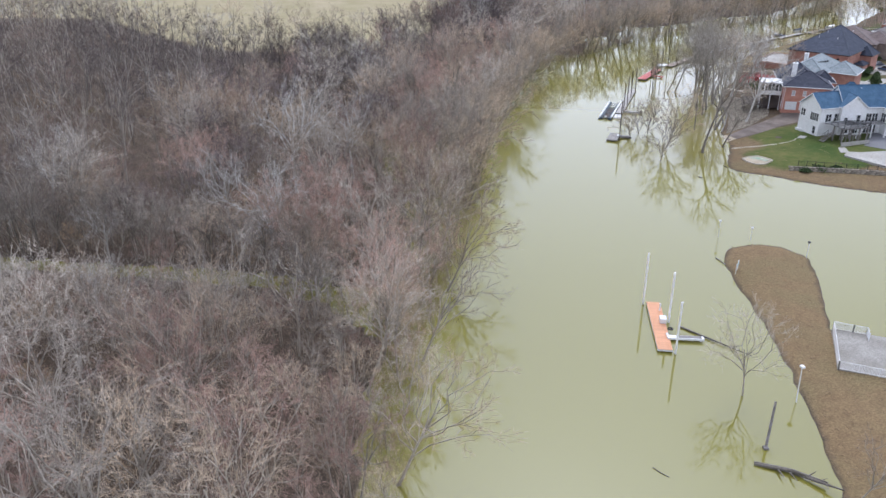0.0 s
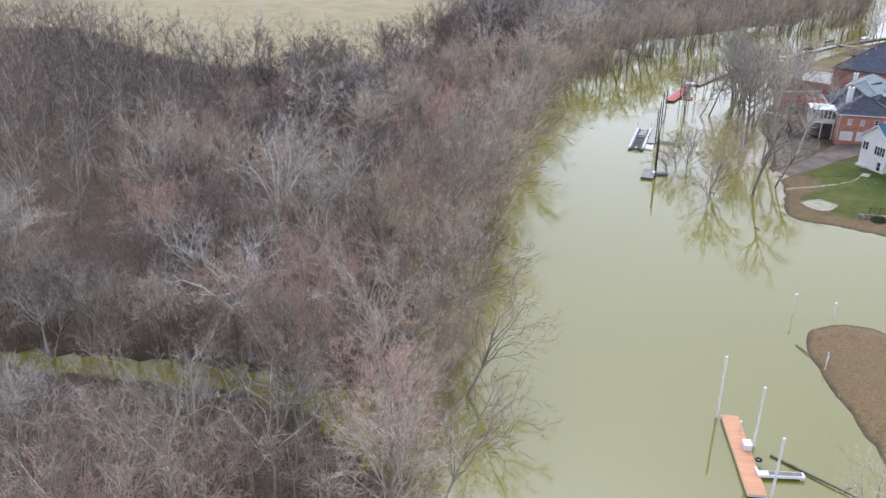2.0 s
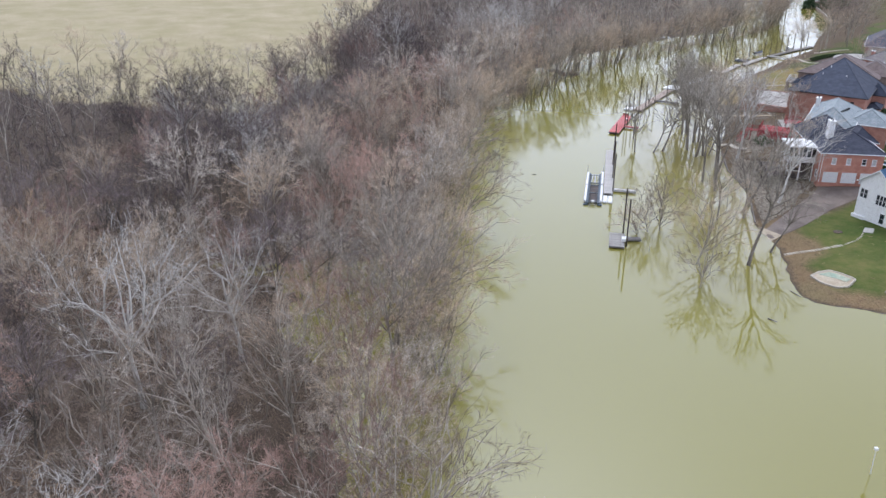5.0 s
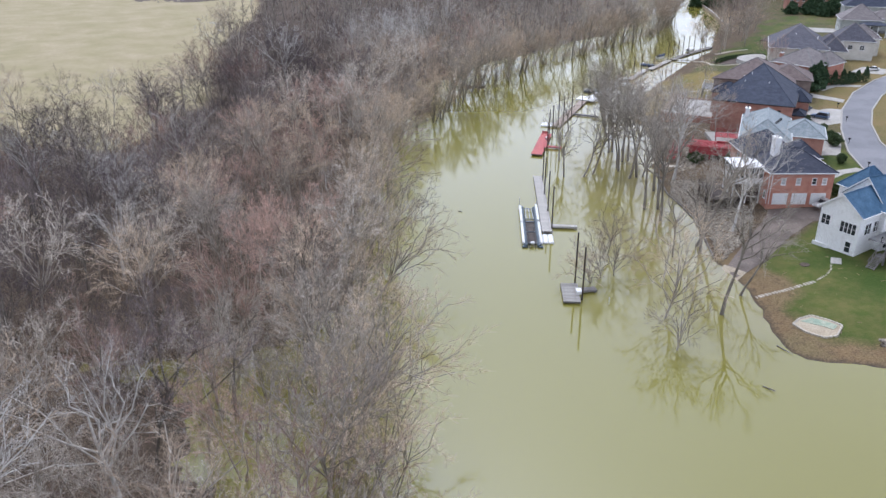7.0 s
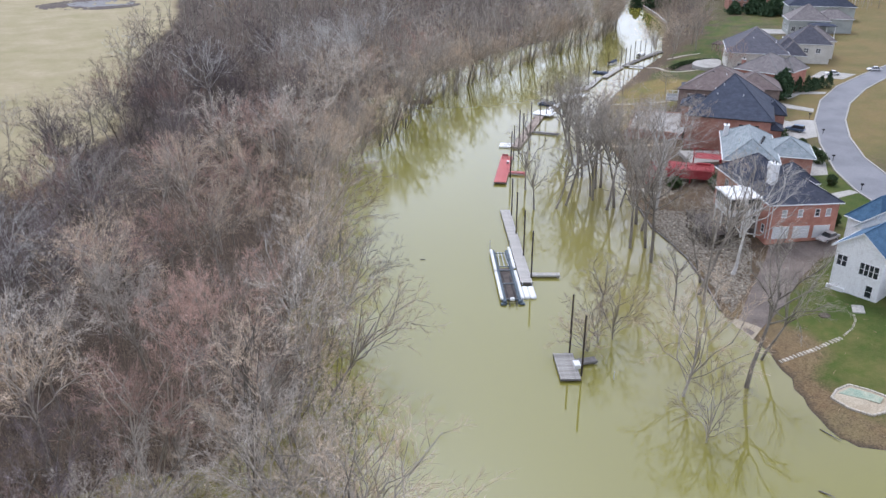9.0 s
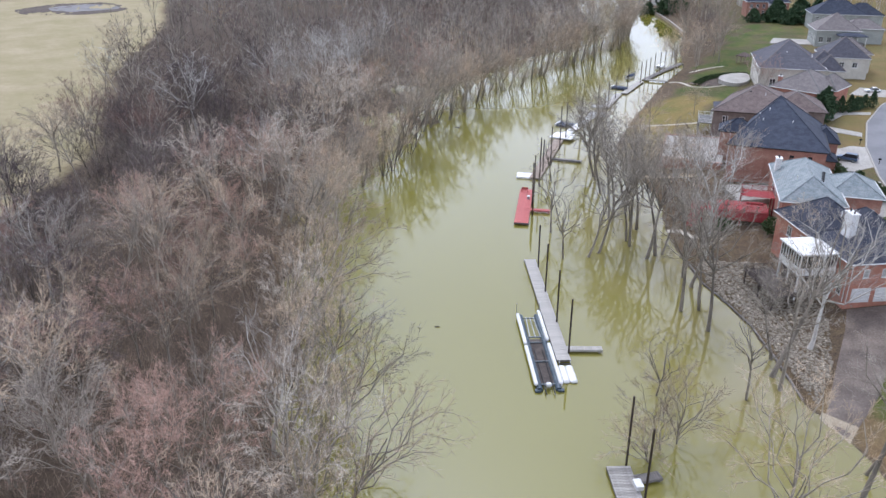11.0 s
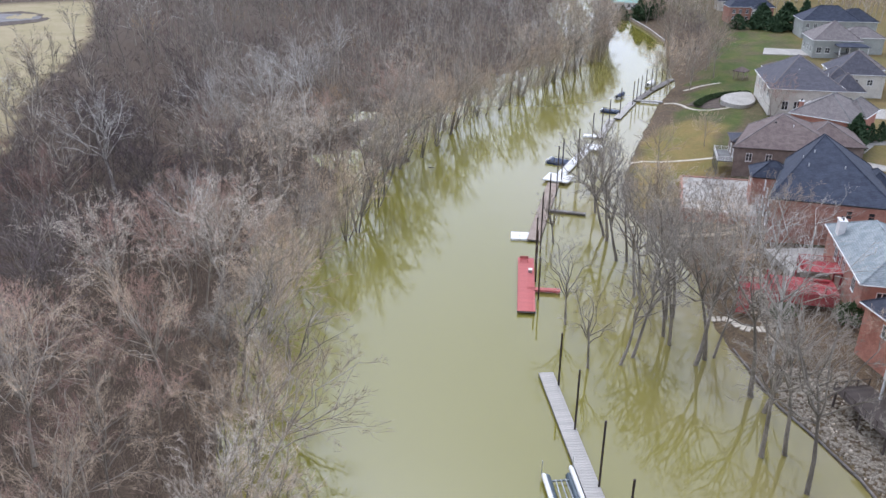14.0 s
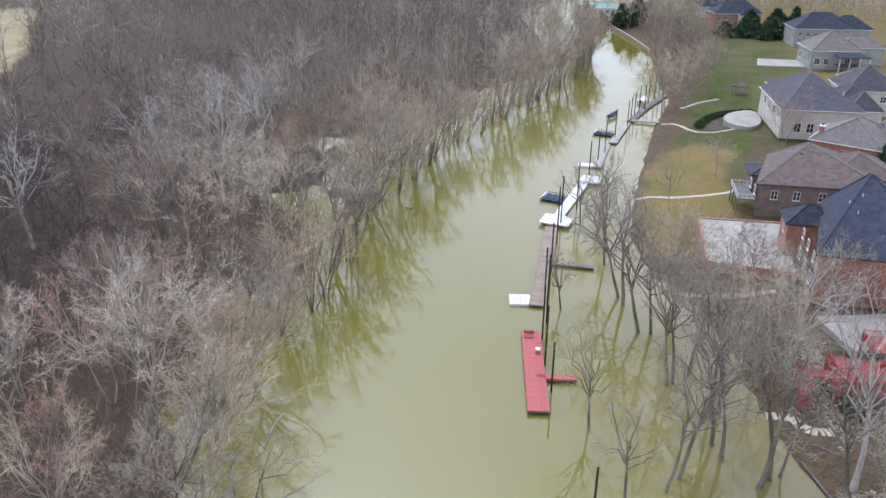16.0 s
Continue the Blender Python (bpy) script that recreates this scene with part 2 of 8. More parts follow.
def box(bm, x0, x1, y0, y1, z0, z1, bevel=0.0):
    vs = [bm.verts.new(p) for p in ((x0, y0, z0), (x1, y0, z0), (x1, y1, z0), (x0, y1, z0), (x0, y0, z1), (x1, y0, z1), (x1, y1, z1), (x0, y1, z1))]
    fs = [bm.faces.new([vs[i] for i in f]) for f in ((3, 2, 1, 0), (4, 5, 6, 7), (0, 1, 5, 4), (1, 2, 6, 5), (2, 3, 7, 6), (3, 0, 4, 7))]
    if bevel:
        es = list({e for f in fs for e in f.edges})
        bmesh.ops.bevel(bm, geom=es, offset=bevel, segments=1, affect="EDGES")
    return bm


def rod(bm, p, q, r0, r1=None, n=8):
    """A closed tapering rod from p to q."""
    p, q = Vector(p), Vector(q)
    r1 = r0 if r1 is None else r1
    d = (q - p).normalized()
    u = d.orthogonal().normalized()
    v = d.cross(u)
    rings = []
    for c, r in ((p, r0), (q, r1)):
        rings.append([bm.verts.new(c + r * (math.cos(2 * math.pi * k / n) * u + math.sin(2 * math.pi * k / n) * v)) for k in range(n)])
    for k in range(n):
        bm.faces.new((rings[0][k], rings[0][(k + 1) % n], rings[1][(k + 1) % n], rings[1][k]))
    bm.faces.new(rings[0][::-1])
    bm.faces.new(rings[1])
    return bm


def B():
    return bmesh.new()

# ---- the lie of the land ----
RIGHT_LAND = [(400, 130), (130, 148), (94.5, 157), (82.7, 162.5), (74, 168.5), (68, 171.5), (66.7, 175), (68.5, 180.5), (72.3, 189.5), (74.3, 198), (74.6, 204.5), (78.5, 213), (82, 222),
              (83.5, 229), (84.5, 236), (89.8, 250.5), (93.5, 258), (100, 268), (104, 277.5), (107.5, 287), (107, 292.5), (115, 308), (133, 327), (155, 348.5), (172, 365), (195, 384),
              (214, 411), (245, 449.5), (257, 473), (273, 509), (288, 540), (310, 562), (345, 582), (410, 600), (3500, 700), (3500, 130)]
ISLAND = [(42, 62), (44.8, 77), (46.3, 87.6), (47.5, 98.7), (48, 108), (48.2, 116), (48.7, 123), (51.5, 128.7), (56.6, 131), (61.7, 129.3), (64.5, 125), (62.7, 117), (59.4, 107),
          (57.2, 99.5), (60, 97), (75, 92), (120, 85), (3500, 60), (3500, -300), (30, -300), (36, 30)]
BANK = [(-10, -300), (-6, 20), (-6, 55), (-3, 75), (-3, 100), (0, 112), (3, 125), (6, 145), (8, 165), (11, 185), (14, 205), (18, 228), (22, 248), (28, 272), (33, 288), (42, 299), (57, 313),
        (73, 336), (103, 366), (143, 393), (170, 411), (196, 428), (213, 447), (247, 498), (262, 530), (275, 556), (296, 584), (335, 612), (400, 636), (3500, 760)]
LEFT_LAND = BANK + [(3500, 3500), (-3500, 3500), (-3500, -300)]
FIELD = [(-50, 306), (-30, 298), (-17, 322), (-9, 350), (-6, 395), (-3, 440), (5, 475), (15, 515), (22, 560), (28, 640), (31, 690), (-700, 690), (-700, 440), (-170, 405), (-120, 345), (-85, 318)]
HOLLOW = [(-140, 232), (-110, 228), (-84, 223), (-60, 218), (-44, 206), (-20, 196), (0, 190)]
SLOUGH = [(-140, 138), (-72, 122), (-50, 119), (-30, 116), (-15, 109), (0, 100)]


def signed(x, y, poly):
    """Distance to the polygon's outline, positive inside."""
    p = np.array(poly, float)
    q = np.roll(p, -1, 0)
    best, inside = np.full(x.shape, 1e18), np.zeros(x.shape, bool)
    for (ax, ay), (bx, by) in zip(p, q):
        dx, dy = bx - ax, by - ay
        t = np.clip(((x - ax) * dx + (y - ay) * dy) / (dx * dx + dy * dy), 0, 1)
        best = np.minimum(best, (x - ax - t * dx) ** 2 + (y - ay - t * dy) ** 2)
        if by != ay:
            inside ^= ((ay > y) != (by > y)) & (x < (bx - ax) * (y - ay) / (by - ay) + ax)
    return np.where(inside, 1, -1) * np.sqrt(best)


def line_distance(x, y, line):
    best = np.full(x.shape, 1e18)
    for (ax, ay), (bx, by) in zip(line, line[1:]):
        dx, dy = bx - ax, by - ay
        t = np.clip(((x - ax) * dx + (y - ay) * dy) / (dx * dx + dy * dy), 0, 1)
        best = np.minimum(best, (x - ax - t * dx) ** 2 + (y - ay - t * dy) ** 2)
    return np.sqrt(best)


def waves(x, y, size, seed):
    """A cheap smooth noise, about -1 to 1."""
    r = np.random.RandomState(seed)
    out = np.zeros(np.shape(x))
    for k in range(7):
        a, s, ph = r.uniform(0, 6.283), r.uniform(0.6, 1.9) / size, r.uniform(0, 6.283)
        out = out + np.sin(6.283 * s * (x * math.cos(a) + y * math.sin(a)) + ph + 1.3 * np.sin(6.283 * 0.6 / size * (x * math.sin(a) - y * math.cos(a)) + ph))
    return out / 3.2


def lay(x, y):
    """The ground's height."""
    x, y = np.asarray(x, float), np.asarray(y, float)
    jag = 0.5 * waves(x, y, 5.0, 5)
    dr, di, dl = signed(x, y, RIGHT_LAND) + jag * 0.6, signed(x, y, ISLAND) + jag * 0.5, signed(x, y, LEFT_LAND)
    zr = np.where(dr > 0, 1.0 * (1 - np.exp(-np.maximum(dr, 0) / 4)) + 2.2 * (1 - np.exp(-np.maximum(dr - 6, 0) / 18)) + 0.006 * np.minimum(np.maximum(dr, 0), 130), dr * 0.3)
    zr = np.where(zr > 0, zr * (0.68 + 0.32 * np.clip((y - 203) / 16, 0, 1)), zr)
    zi = np.where(di > 0, 0.95 * (1 - np.exp(-np.maximum(di, 0) / 3.5)), di * 0.3)
    df = signed(x, y, FIELD)
    reach = np.interp(y, (50, 120, 150, 188, 212, 285, 305, 350, 395, 480), (8, 9, 15, 22, 4, 3, 9, 15, 40, 40))
    wood = -0.5 + 0.55 * np.clip(dl / reach, 0, 3) + 0.28 * waves(x, y, 38, 3) + 0.10 * waves(x, y, 7, 9) - 2.3 * np.exp(-(np.maximum(line_distance(x, y, SLOUGH) + 1.6 * waves(x, y, 6, 13), 0) / 3.0) ** 2)
    wood = wood - 1.1 * np.exp(-(np.maximum(line_distance(x, y, HOLLOW) + 2.0 * waves(x, y, 9, 17), 0) / 3.2) ** 2)
    wood = wood + 0.018 * np.clip(df + 40, 0, 90) + 0.004 * np.clip(y - 330, 0, 200) * (dl > 20)
    zl = np.where(dl > 0, wood, np.maximum(-0.6 + dl * 0.25, -3))
    return np.maximum(np.maximum(np.maximum(zr, zi), zl), -3.0)


def lie(x, y):
    return float(lay(np.array([x]), np.array([y]))[0])


def spread(fine0, fine1, step, far):
    inner = np.arange(fine0, fine1 + 1e-6, step)
    grow, out, d = step, [], 0.0
    while d < far:
        grow *= 1.35
        d += grow
        out.append(d)
    out = np.array(out)
    return np.concatenate([(fine0 - out)[::-1], inner, fine1 + out])


LAWNS = [[(68, 174), (72, 186), (75, 196), (80, 199.5), (100, 210), (118, 212), (118, 190), (98, 172), (82, 167)],
         [(108, 214), (116, 222), (126, 244), (140, 262), (158, 278), (175, 295), (196, 308), (180, 300), (150, 270), (128, 222), (118, 205)],
         [(128, 318), (160, 346), (176, 362), (200, 384), (225, 400), (262, 440), (300, 450), (300, 415), (260, 385), (210, 360), (188, 345), (165, 325), (148, 312), (138, 305)]]
TAN = [[(109, 296), (116, 306), (132, 324), (150, 340), (166, 344), (168, 332), (150, 318), (140, 303), (128, 303), (118, 294)]]


def build_ground():
    xs, ys = spread(-190, 330, 2.0, 3200), spread(40, 560, 2.0, 3200)
    gx, gy = np.meshgrid(xs, ys)
    gz = lay(gx, gy)
    nx, ny = len(xs), len(ys)
    co = np.stack([gx, gy, gz], -1).reshape(-1, 3)
    i = np.arange(nx * ny).reshape(ny, nx)
    quads = np.stack([i[:-1, :-1], i[:-1, 1:], i[1:, 1:], i[1:, :-1]], -1).reshape(-1, 4)
    me = bpy.data.meshes.new("ground")
    me.from_pydata(co.tolist(), [], quads.tolist())
    me.shade_smooth()
    x, y, z = co.T
    dr, dl, df = signed(x, y, RIGHT_LAND), signed(x, y, LEFT_LAND), signed(x, y, FIELD)
    soft = lambda d, w: np.clip(d / w + 0.5, 0, 1)
    n1 = waves(x, y, 16, 21)
    lawn = np.max([soft(signed(x, y, p) + 0.8 * n1, 3.0) for p in LAWNS], axis=0) * soft(dr - 6.5 + 1.6 * n1, 4.0)
    tan = np.max([soft(signed(x, y, p) + 1.5 * n1, 5.0) for p in TAN], axis=0)
    rest = soft(dr - 22, 10.0) * 0.55
    tan = np.maximum(tan, 0.62 * soft(dr - 48, 14.0) * soft(y - 240, 20.0))
    green = np.maximum(lawn * (1 - 0.75 * tan), rest * (1 - tan))
    green = np.where(signed(x, y, LAWNS[2]) > 0, green * (0.85 + 0.25 * n1), green)
    green = green * np.where((y > 315) & (dr > 0), 0.8 + 0.2 * n1, 1.0)
    straw = soft(df + 2 * n1, 8.0)
    litter = soft(dl, 4.0) * (1 - soft(df, 8.0)) + soft(dr, 2.0) * np.where(y > 205, 0.62, 0.3)
    cover = np.stack([np.clip(green, 0, 1), np.clip(straw, 0, 1), np.clip(litter, 0, 1), np.clip(tan, 0, 1)], -1)
    at = me.color_attributes.new("cover", "FLOAT_COLOR", "POINT")
    at.data.foreach_set("color", cover.ravel())
    m = bpy.data.materials.new("earth_and_grass")
    m.use_nodes = True
    n, k = m.node_tree.nodes, m.node_tree.links
    bsdf = n["Principled BSDF"]
    bsdf.inputs["Roughness"].default_value, bsdf.inputs["Specular IOR Level"].default_value = 0.95, 0.2
    tc = n.new("ShaderNodeTexCoord")

    def noise_at(scale, detail=5.0, rough=0.6):
        t = n.new("ShaderNodeTexNoise")
        t.inputs["Scale"].default_value, t.inputs["Detail"].default_value, t.inputs["Roughness"].default_value = scale, detail, rough
        k.new(tc.outputs["Object"], t.inputs["Vector"])
        return t.outputs["Fac"]

    def blend(f, a, b, lo=0.35, hi=0.65):
        r = n.new("ShaderNodeMapRange")
        r.inputs[1].default_value, r.inputs[2].default_value = lo, hi
        k.new(f, r.inputs[0])
        x = n.new("ShaderNodeMix")
        x.data_type = "RGBA"
        k.new(r.outputs[0], x.inputs["Factor"])
        for key, v in (("A", a), ("B", b)):
            if isinstance(v, tuple):
                x.inputs[key].default_value = (*v, 1)
            else:
                k.new(v, x.inputs[key])
        return x.outputs["Result"]

    at_node = n.new("ShaderNodeVertexColor")
    at_node.layer_name = "cover"
    sep = n.new("ShaderNodeSeparateColor")
    k.new(at_node.outputs["Color"], sep.inputs[0])
    coarse, mid, fine = noise_at(0.09), noise_at(0.6), noise_at(4.0)
    mud = blend(coarse, blend(mid, blend(fine, (0.115, 0.075, 0.042), (0.235, 0.158, 0.086)), blend(fine, (0.165, 0.113, 0.06), (0.29, 0.205, 0.11)), 0.3, 0.7), blend(fine, (0.13, 0.098, 0.05), (0.25, 0.19, 0.10)), 0.42, 0.62)
    leaf = blend(mid, blend(fine, (0.036, 0.027, 0.022), (0.125, 0.09, 0.068)), blend(fine, (0.06, 0.046, 0.035), (0.14, 0.105, 0.075)))
    grass = blend(coarse, blend(fine, (0.034, 0.064, 0.011), (0.062, 0.098, 0.02)), blend(mid, (0.085, 0.112, 0.024), (0.15, 0.135, 0.048)))
    hay = blend(coarse, blend(mid, (0.355, 0.292, 0.19), (0.415, 0.348, 0.228)), blend(fine, (0.315, 0.268, 0.155), (0.27, 0.246, 0.125)), 0.3, 0.7)
    edge = noise_at(0.8, 6.0, 0.7)

    def ragged(socket):
        a = n.new("ShaderNodeMath")
        a.operation = "MULTIPLY_ADD"
        k.new(edge, a.inputs[0])
        a.inputs[1].default_value, a.inputs[2].default_value = 0.9, -0.45
        b = n.new("ShaderNodeMath")
        b.operation = "ADD"
        k.new(socket, b.inputs[0])
        k.new(a.outputs[0], b.inputs[1])
        return b.outputs[0]

    ochre = blend(coarse, blend(fine, (0.19, 0.138, 0.05), (0.29, 0.21, 0.084)), blend(fine, (0.125, 0.122, 0.034), (0.20, 0.172, 0.058)), 0.4, 0.66)
    col = blend(ragged(sep.outputs[2]), mud, leaf, 0.25, 0.75)
    col = blend(ragged(at_node.outputs["Alpha"]), col, ochre, 0.2, 0.8)
    col = blend(ragged(sep.outputs[0]), col, grass, 0.2, 0.8)
    col = blend(ragged(sep.outputs[1]), col, hay, 0.2, 0.8)
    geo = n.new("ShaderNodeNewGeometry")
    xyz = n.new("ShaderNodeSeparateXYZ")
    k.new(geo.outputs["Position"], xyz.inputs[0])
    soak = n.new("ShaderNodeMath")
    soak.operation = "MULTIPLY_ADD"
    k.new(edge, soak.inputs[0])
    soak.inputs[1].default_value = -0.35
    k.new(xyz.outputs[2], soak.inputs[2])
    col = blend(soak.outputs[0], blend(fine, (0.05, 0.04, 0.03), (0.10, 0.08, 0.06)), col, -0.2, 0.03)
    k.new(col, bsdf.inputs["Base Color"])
    bp = n.new("ShaderNodeBump")
    bp.inputs["Strength"].default_value, bp.inputs["Distance"].default_value = 0.5, 0.12
    k.new(fine, bp.inputs["Height"])
    k.new(bp.outputs[0], bsdf.inputs["Normal"])
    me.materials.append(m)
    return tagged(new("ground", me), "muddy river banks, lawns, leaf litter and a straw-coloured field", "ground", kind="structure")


def build_water():
    xs, ys = spread(-200, 340, 9.0, 3000), spread(-50, 600, 9.0, 3000)
    gx, gy = np.meshgrid(xs, ys)
    i = np.arange(gx.size).reshape(gx.shape)
    quads = np.stack([i[:-1, :-1], i[:-1, 1:], i[1:, 1:], i[1:, :-1]], -1).reshape(-1, 4)
    me = bpy.data.meshes.new("water")
    me.from_pydata(np.stack([gx, gy, 0 * gx], -1).reshape(-1, 3).tolist(), [], quads.tolist())
    x, y = gx.ravel(), gy.ravel()
    near = np.clip((signed(x, y, RIGHT_LAND) + 30) / 26, 0, 1) * np.clip((y - 165) / 40, 0, 1) * np.clip((420 - y) / 80, 0, 1)
    me.attributes.new("silt", "FLOAT", "POINT").data.foreach_set("value", near.astype(np.float32))
    wind = np.clip((y - 290) / 120, 0, 1) ** 1.2
    me.attributes.new("wind", "FLOAT", "POINT").data.foreach_set("value", wind.astype(np.float32))
    m = bpy.data.materials.new("silty_flood_water")
    m.use_nodes = True
    n, k = m.node_tree.nodes, m.node_tree.links
    bsdf = n["Principled BSDF"]
    bsdf.inputs["Roughness"].default_value, bsdf.inputs["IOR"].default_value = 0.018, 1.64
    tc = n.new("ShaderNodeTexCoord")
    t = n.new("ShaderNodeTexNoise")
    t.inputs["Scale"].default_value, t.inputs["Detail"].default_value = 0.02, 4
    k.new(tc.outputs["Object"], t.inputs["Vector"])
    mix = n.new("ShaderNodeMix")
    mix.data_type = "RGBA"
    mix.inputs["A"].default_value, mix.inputs["B"].default_value = (0.192, 0.176, 0.033, 1), (0.210, 0.192, 0.043, 1)
    k.new(t.outputs["Fac"], mix.inputs["Factor"])
    gust = n.new("ShaderNodeAttribute")
    gust.attribute_name = "wind"
    rough = n.new("ShaderNodeMapRange")
    rough.inputs[3].default_value, rough.inputs[4].default_value = 0.018, 0.045
    k.new(gust.outputs["Fac"], rough.inputs[0])
    k.new(rough.outputs[0], bsdf.inputs["Roughness"])
    at = n.new("ShaderNodeAttribute")
    at.attribute_name = "silt"
    t2 = n.new("ShaderNodeTexNoise")
    t2.inputs["Scale"].default_value, t2.inputs["Detail"].default_value = 0.07, 4
    k.new(tc.outputs["Object"], t2.inputs["Vector"])
    cloudy = n.new("ShaderNodeMath")
    cloudy.operation = "MULTIPLY"
    k.new(at.outputs["Fac"], cloudy.inputs[0])
    k.new(t2.outputs["Fac"], cloudy.inputs[1])
    silt = n.new("ShaderNodeMix")
    silt.data_type = "RGBA"
    silt.inputs["B"].default_value = (0.285, 0.232, 0.125, 1)
    k.new(cloudy.outputs[0], silt.inputs["Factor"])
    k.new(mix.outputs["Result"], silt.inputs["A"])
    k.new(silt.outputs["Result"], bsdf.inputs["Base Color"])
    w = n.new("ShaderNodeTexNoise")
    w.inputs["Scale"].default_value, w.inputs["Detail"].default_value = 0.9, 3
    mp = n.new("ShaderNodeMapping")
    mp.inputs["Scale"].default_value = (1.0, 0.6, 1.0)
    k.new(tc.outputs["Object"], mp.inputs[0])
    k.new(mp.outputs[0], w.inputs["Vector"])
    bp = n.new("ShaderNodeBump")
    bp.inputs["Strength"].default_value, bp.inputs["Distance"].default_value = 0.025, 0.1
    k.new(w.outputs["Fac"], bp.inputs["Height"])
    k.new(bp.outputs[0], bsdf.inputs["Normal"])
    me.materials.append(m)
    return tagged(new("water", me), "still silty olive-green flood water", "water", kind="structure")


def drape(name, poly, off, mat, label, category, kind="structure", step=3.0, skirt=0.3, level=None, parent=None):
    """A slab that follows the ground (or lies level) inside a polygon."""
    bm = B()
    f = bm.faces.new([bm.verts.new((x, y, 0)) for x, y in poly])
    if f.normal.z < 0 or sum((b[0] - a[0]) * (b[1] + a[1]) for a, b in zip(poly, poly[1:] + poly[:1])) > 0:
        bmesh.ops.reverse_faces(bm, faces=[f])
    if level is None:
        for ax in (0, 1):
            lo, hi = min(p[ax] for p in poly), max(p[ax] for p in poly)
            c = lo + step
            while c < hi:
                co, no = [0, 0, 0], [0, 0, 0]
                co[ax], no[ax] = c, 1
                bmesh.ops.bisect_plane(bm, geom=bm.verts[:] + bm.edges[:] + bm.faces[:], plane_co=co, plane_no=no)
                c += step
        vs = bm.verts[:]
        zs = lay(np.array([v.co.x for v in vs]), np.array([v.co.y for v in vs]))
        for v, z in zip(vs, zs):
            v.co.z = z + off
    else:
        for v in bm.verts:
            v.co.z = level
    rim = [e for e in bm.edges if e.is_boundary]
    ext = bmesh.ops.extrude_edge_only(bm, edges=rim)
    for v in ext["geom"]:
        if isinstance(v, bmesh.types.BMVert):
            v.co.z -= skirt
    bmesh.ops.recalc_face_normals(bm, faces=bm.faces)
    if parent is not None:
        return part(name, bm, mat, parent, label)
    return solid(name, bm, mat, label, category, kind=kind)


def ribbon(line, half):
    """The outline of a band round a line of points."""
    p = [Vector(q) for q in line]
    left, right = [], []
    for k, a in enumerate(p):
        d = (p[min(k + 1, len(p) - 1)] - p[max(k - 1, 0)]).normalized()
        nrm = Vector((-d.y, d.x))
        left.append(tuple(a + half * nrm))
        right.append(tuple(a - half * nrm))
    return right + left[::-1]


def rounded(poly, times=2):
    """The outline with its corners cut twice over."""
    for _ in range(times):
        poly = [tuple(a[i] * q + b[i] * (1 - q) for i in (0, 1)) for a, b in zip(poly, poly[1:] + poly[:1]) for q in (0.75, 0.25)]
    return poly


build_ground()
build_water()

# ---- houses ----
def gable_roof(x0, x1, y0, y1, h, rise, over, axis, thick=0.22):
    """Two sloping slabs that meet in a ridge, open at the gables."""
    bm = B()
    a0, a1, b0, b1 = x0 - over, x1 + over, y0 - over, y1 + over
    c = (b0 + b1) / 2 if axis == "x" else (a0 + a1) / 2
    lo, hi = (b0, b1) if axis == "x" else (a0, a1)
    ends = []
    for e in ((a0, a1) if axis == "x" else (b0, b1)):
        prof = ((lo, h), (c, h + rise), (hi, h), (hi, h - thick), (c, h + rise - thick), (lo, h - thick))
        ends.append([bm.verts.new((e, u, z) if axis == "x" else (u, e, z)) for u, z in prof])
    for k in range(6):
        bm.faces.new((ends[0][k], ends[0][(k + 1) % 6], ends[1][(k + 1) % 6], ends[1][k]))
    for e in ends:
        bm.faces.new((e[0], e[1], e[4], e[5]))
        bm.faces.new((e[1], e[2], e[3], e[4]))
    bmesh.ops.recalc_face_normals(bm, faces=bm.faces)
    return bm


def bargeboards(x0, x1, y0, y1, h, rise, over, axis):
    """White boards along the slopes of both gables."""
    out = []
    a0, a1, b0, b1 = x0 - over, x1 + over, y0 - over, y1 + over
    c = (b0 + b1) / 2 if axis == "x" else (a0 + a1) / 2
    lo, hi = (b0, b1) if axis == "x" else (a0, a1)
    for e, s in (((a0, -1), (a1, 1)) if axis == "x" else ((b0, -1), (b1, 1))):
        bm = B()
        for u0, u1 in ((lo, c), (hi, c)):
            v = []
            for off in (0.004, 0.06):
                for u, z in ((u0, h - 0.26), (u1, h + rise - 0.26), (u1, h + rise + 0.02), (u0, h + 0.02)):
                    q = e + s * off
                    v.append(bm.verts.new((q, u, z) if axis == "x" else (u, q, z)))
            for f in ((0, 1, 2, 3), (7, 6, 5, 4), (0, 4, 5, 1), (1, 5, 6, 2), (2, 6, 7, 3), (3, 7, 4, 0)):
                bm.faces.new([v[i] for i in f])
        bmesh.ops.recalc_face_normals(bm, faces=bm.faces)
        out.append(bm)
    return out


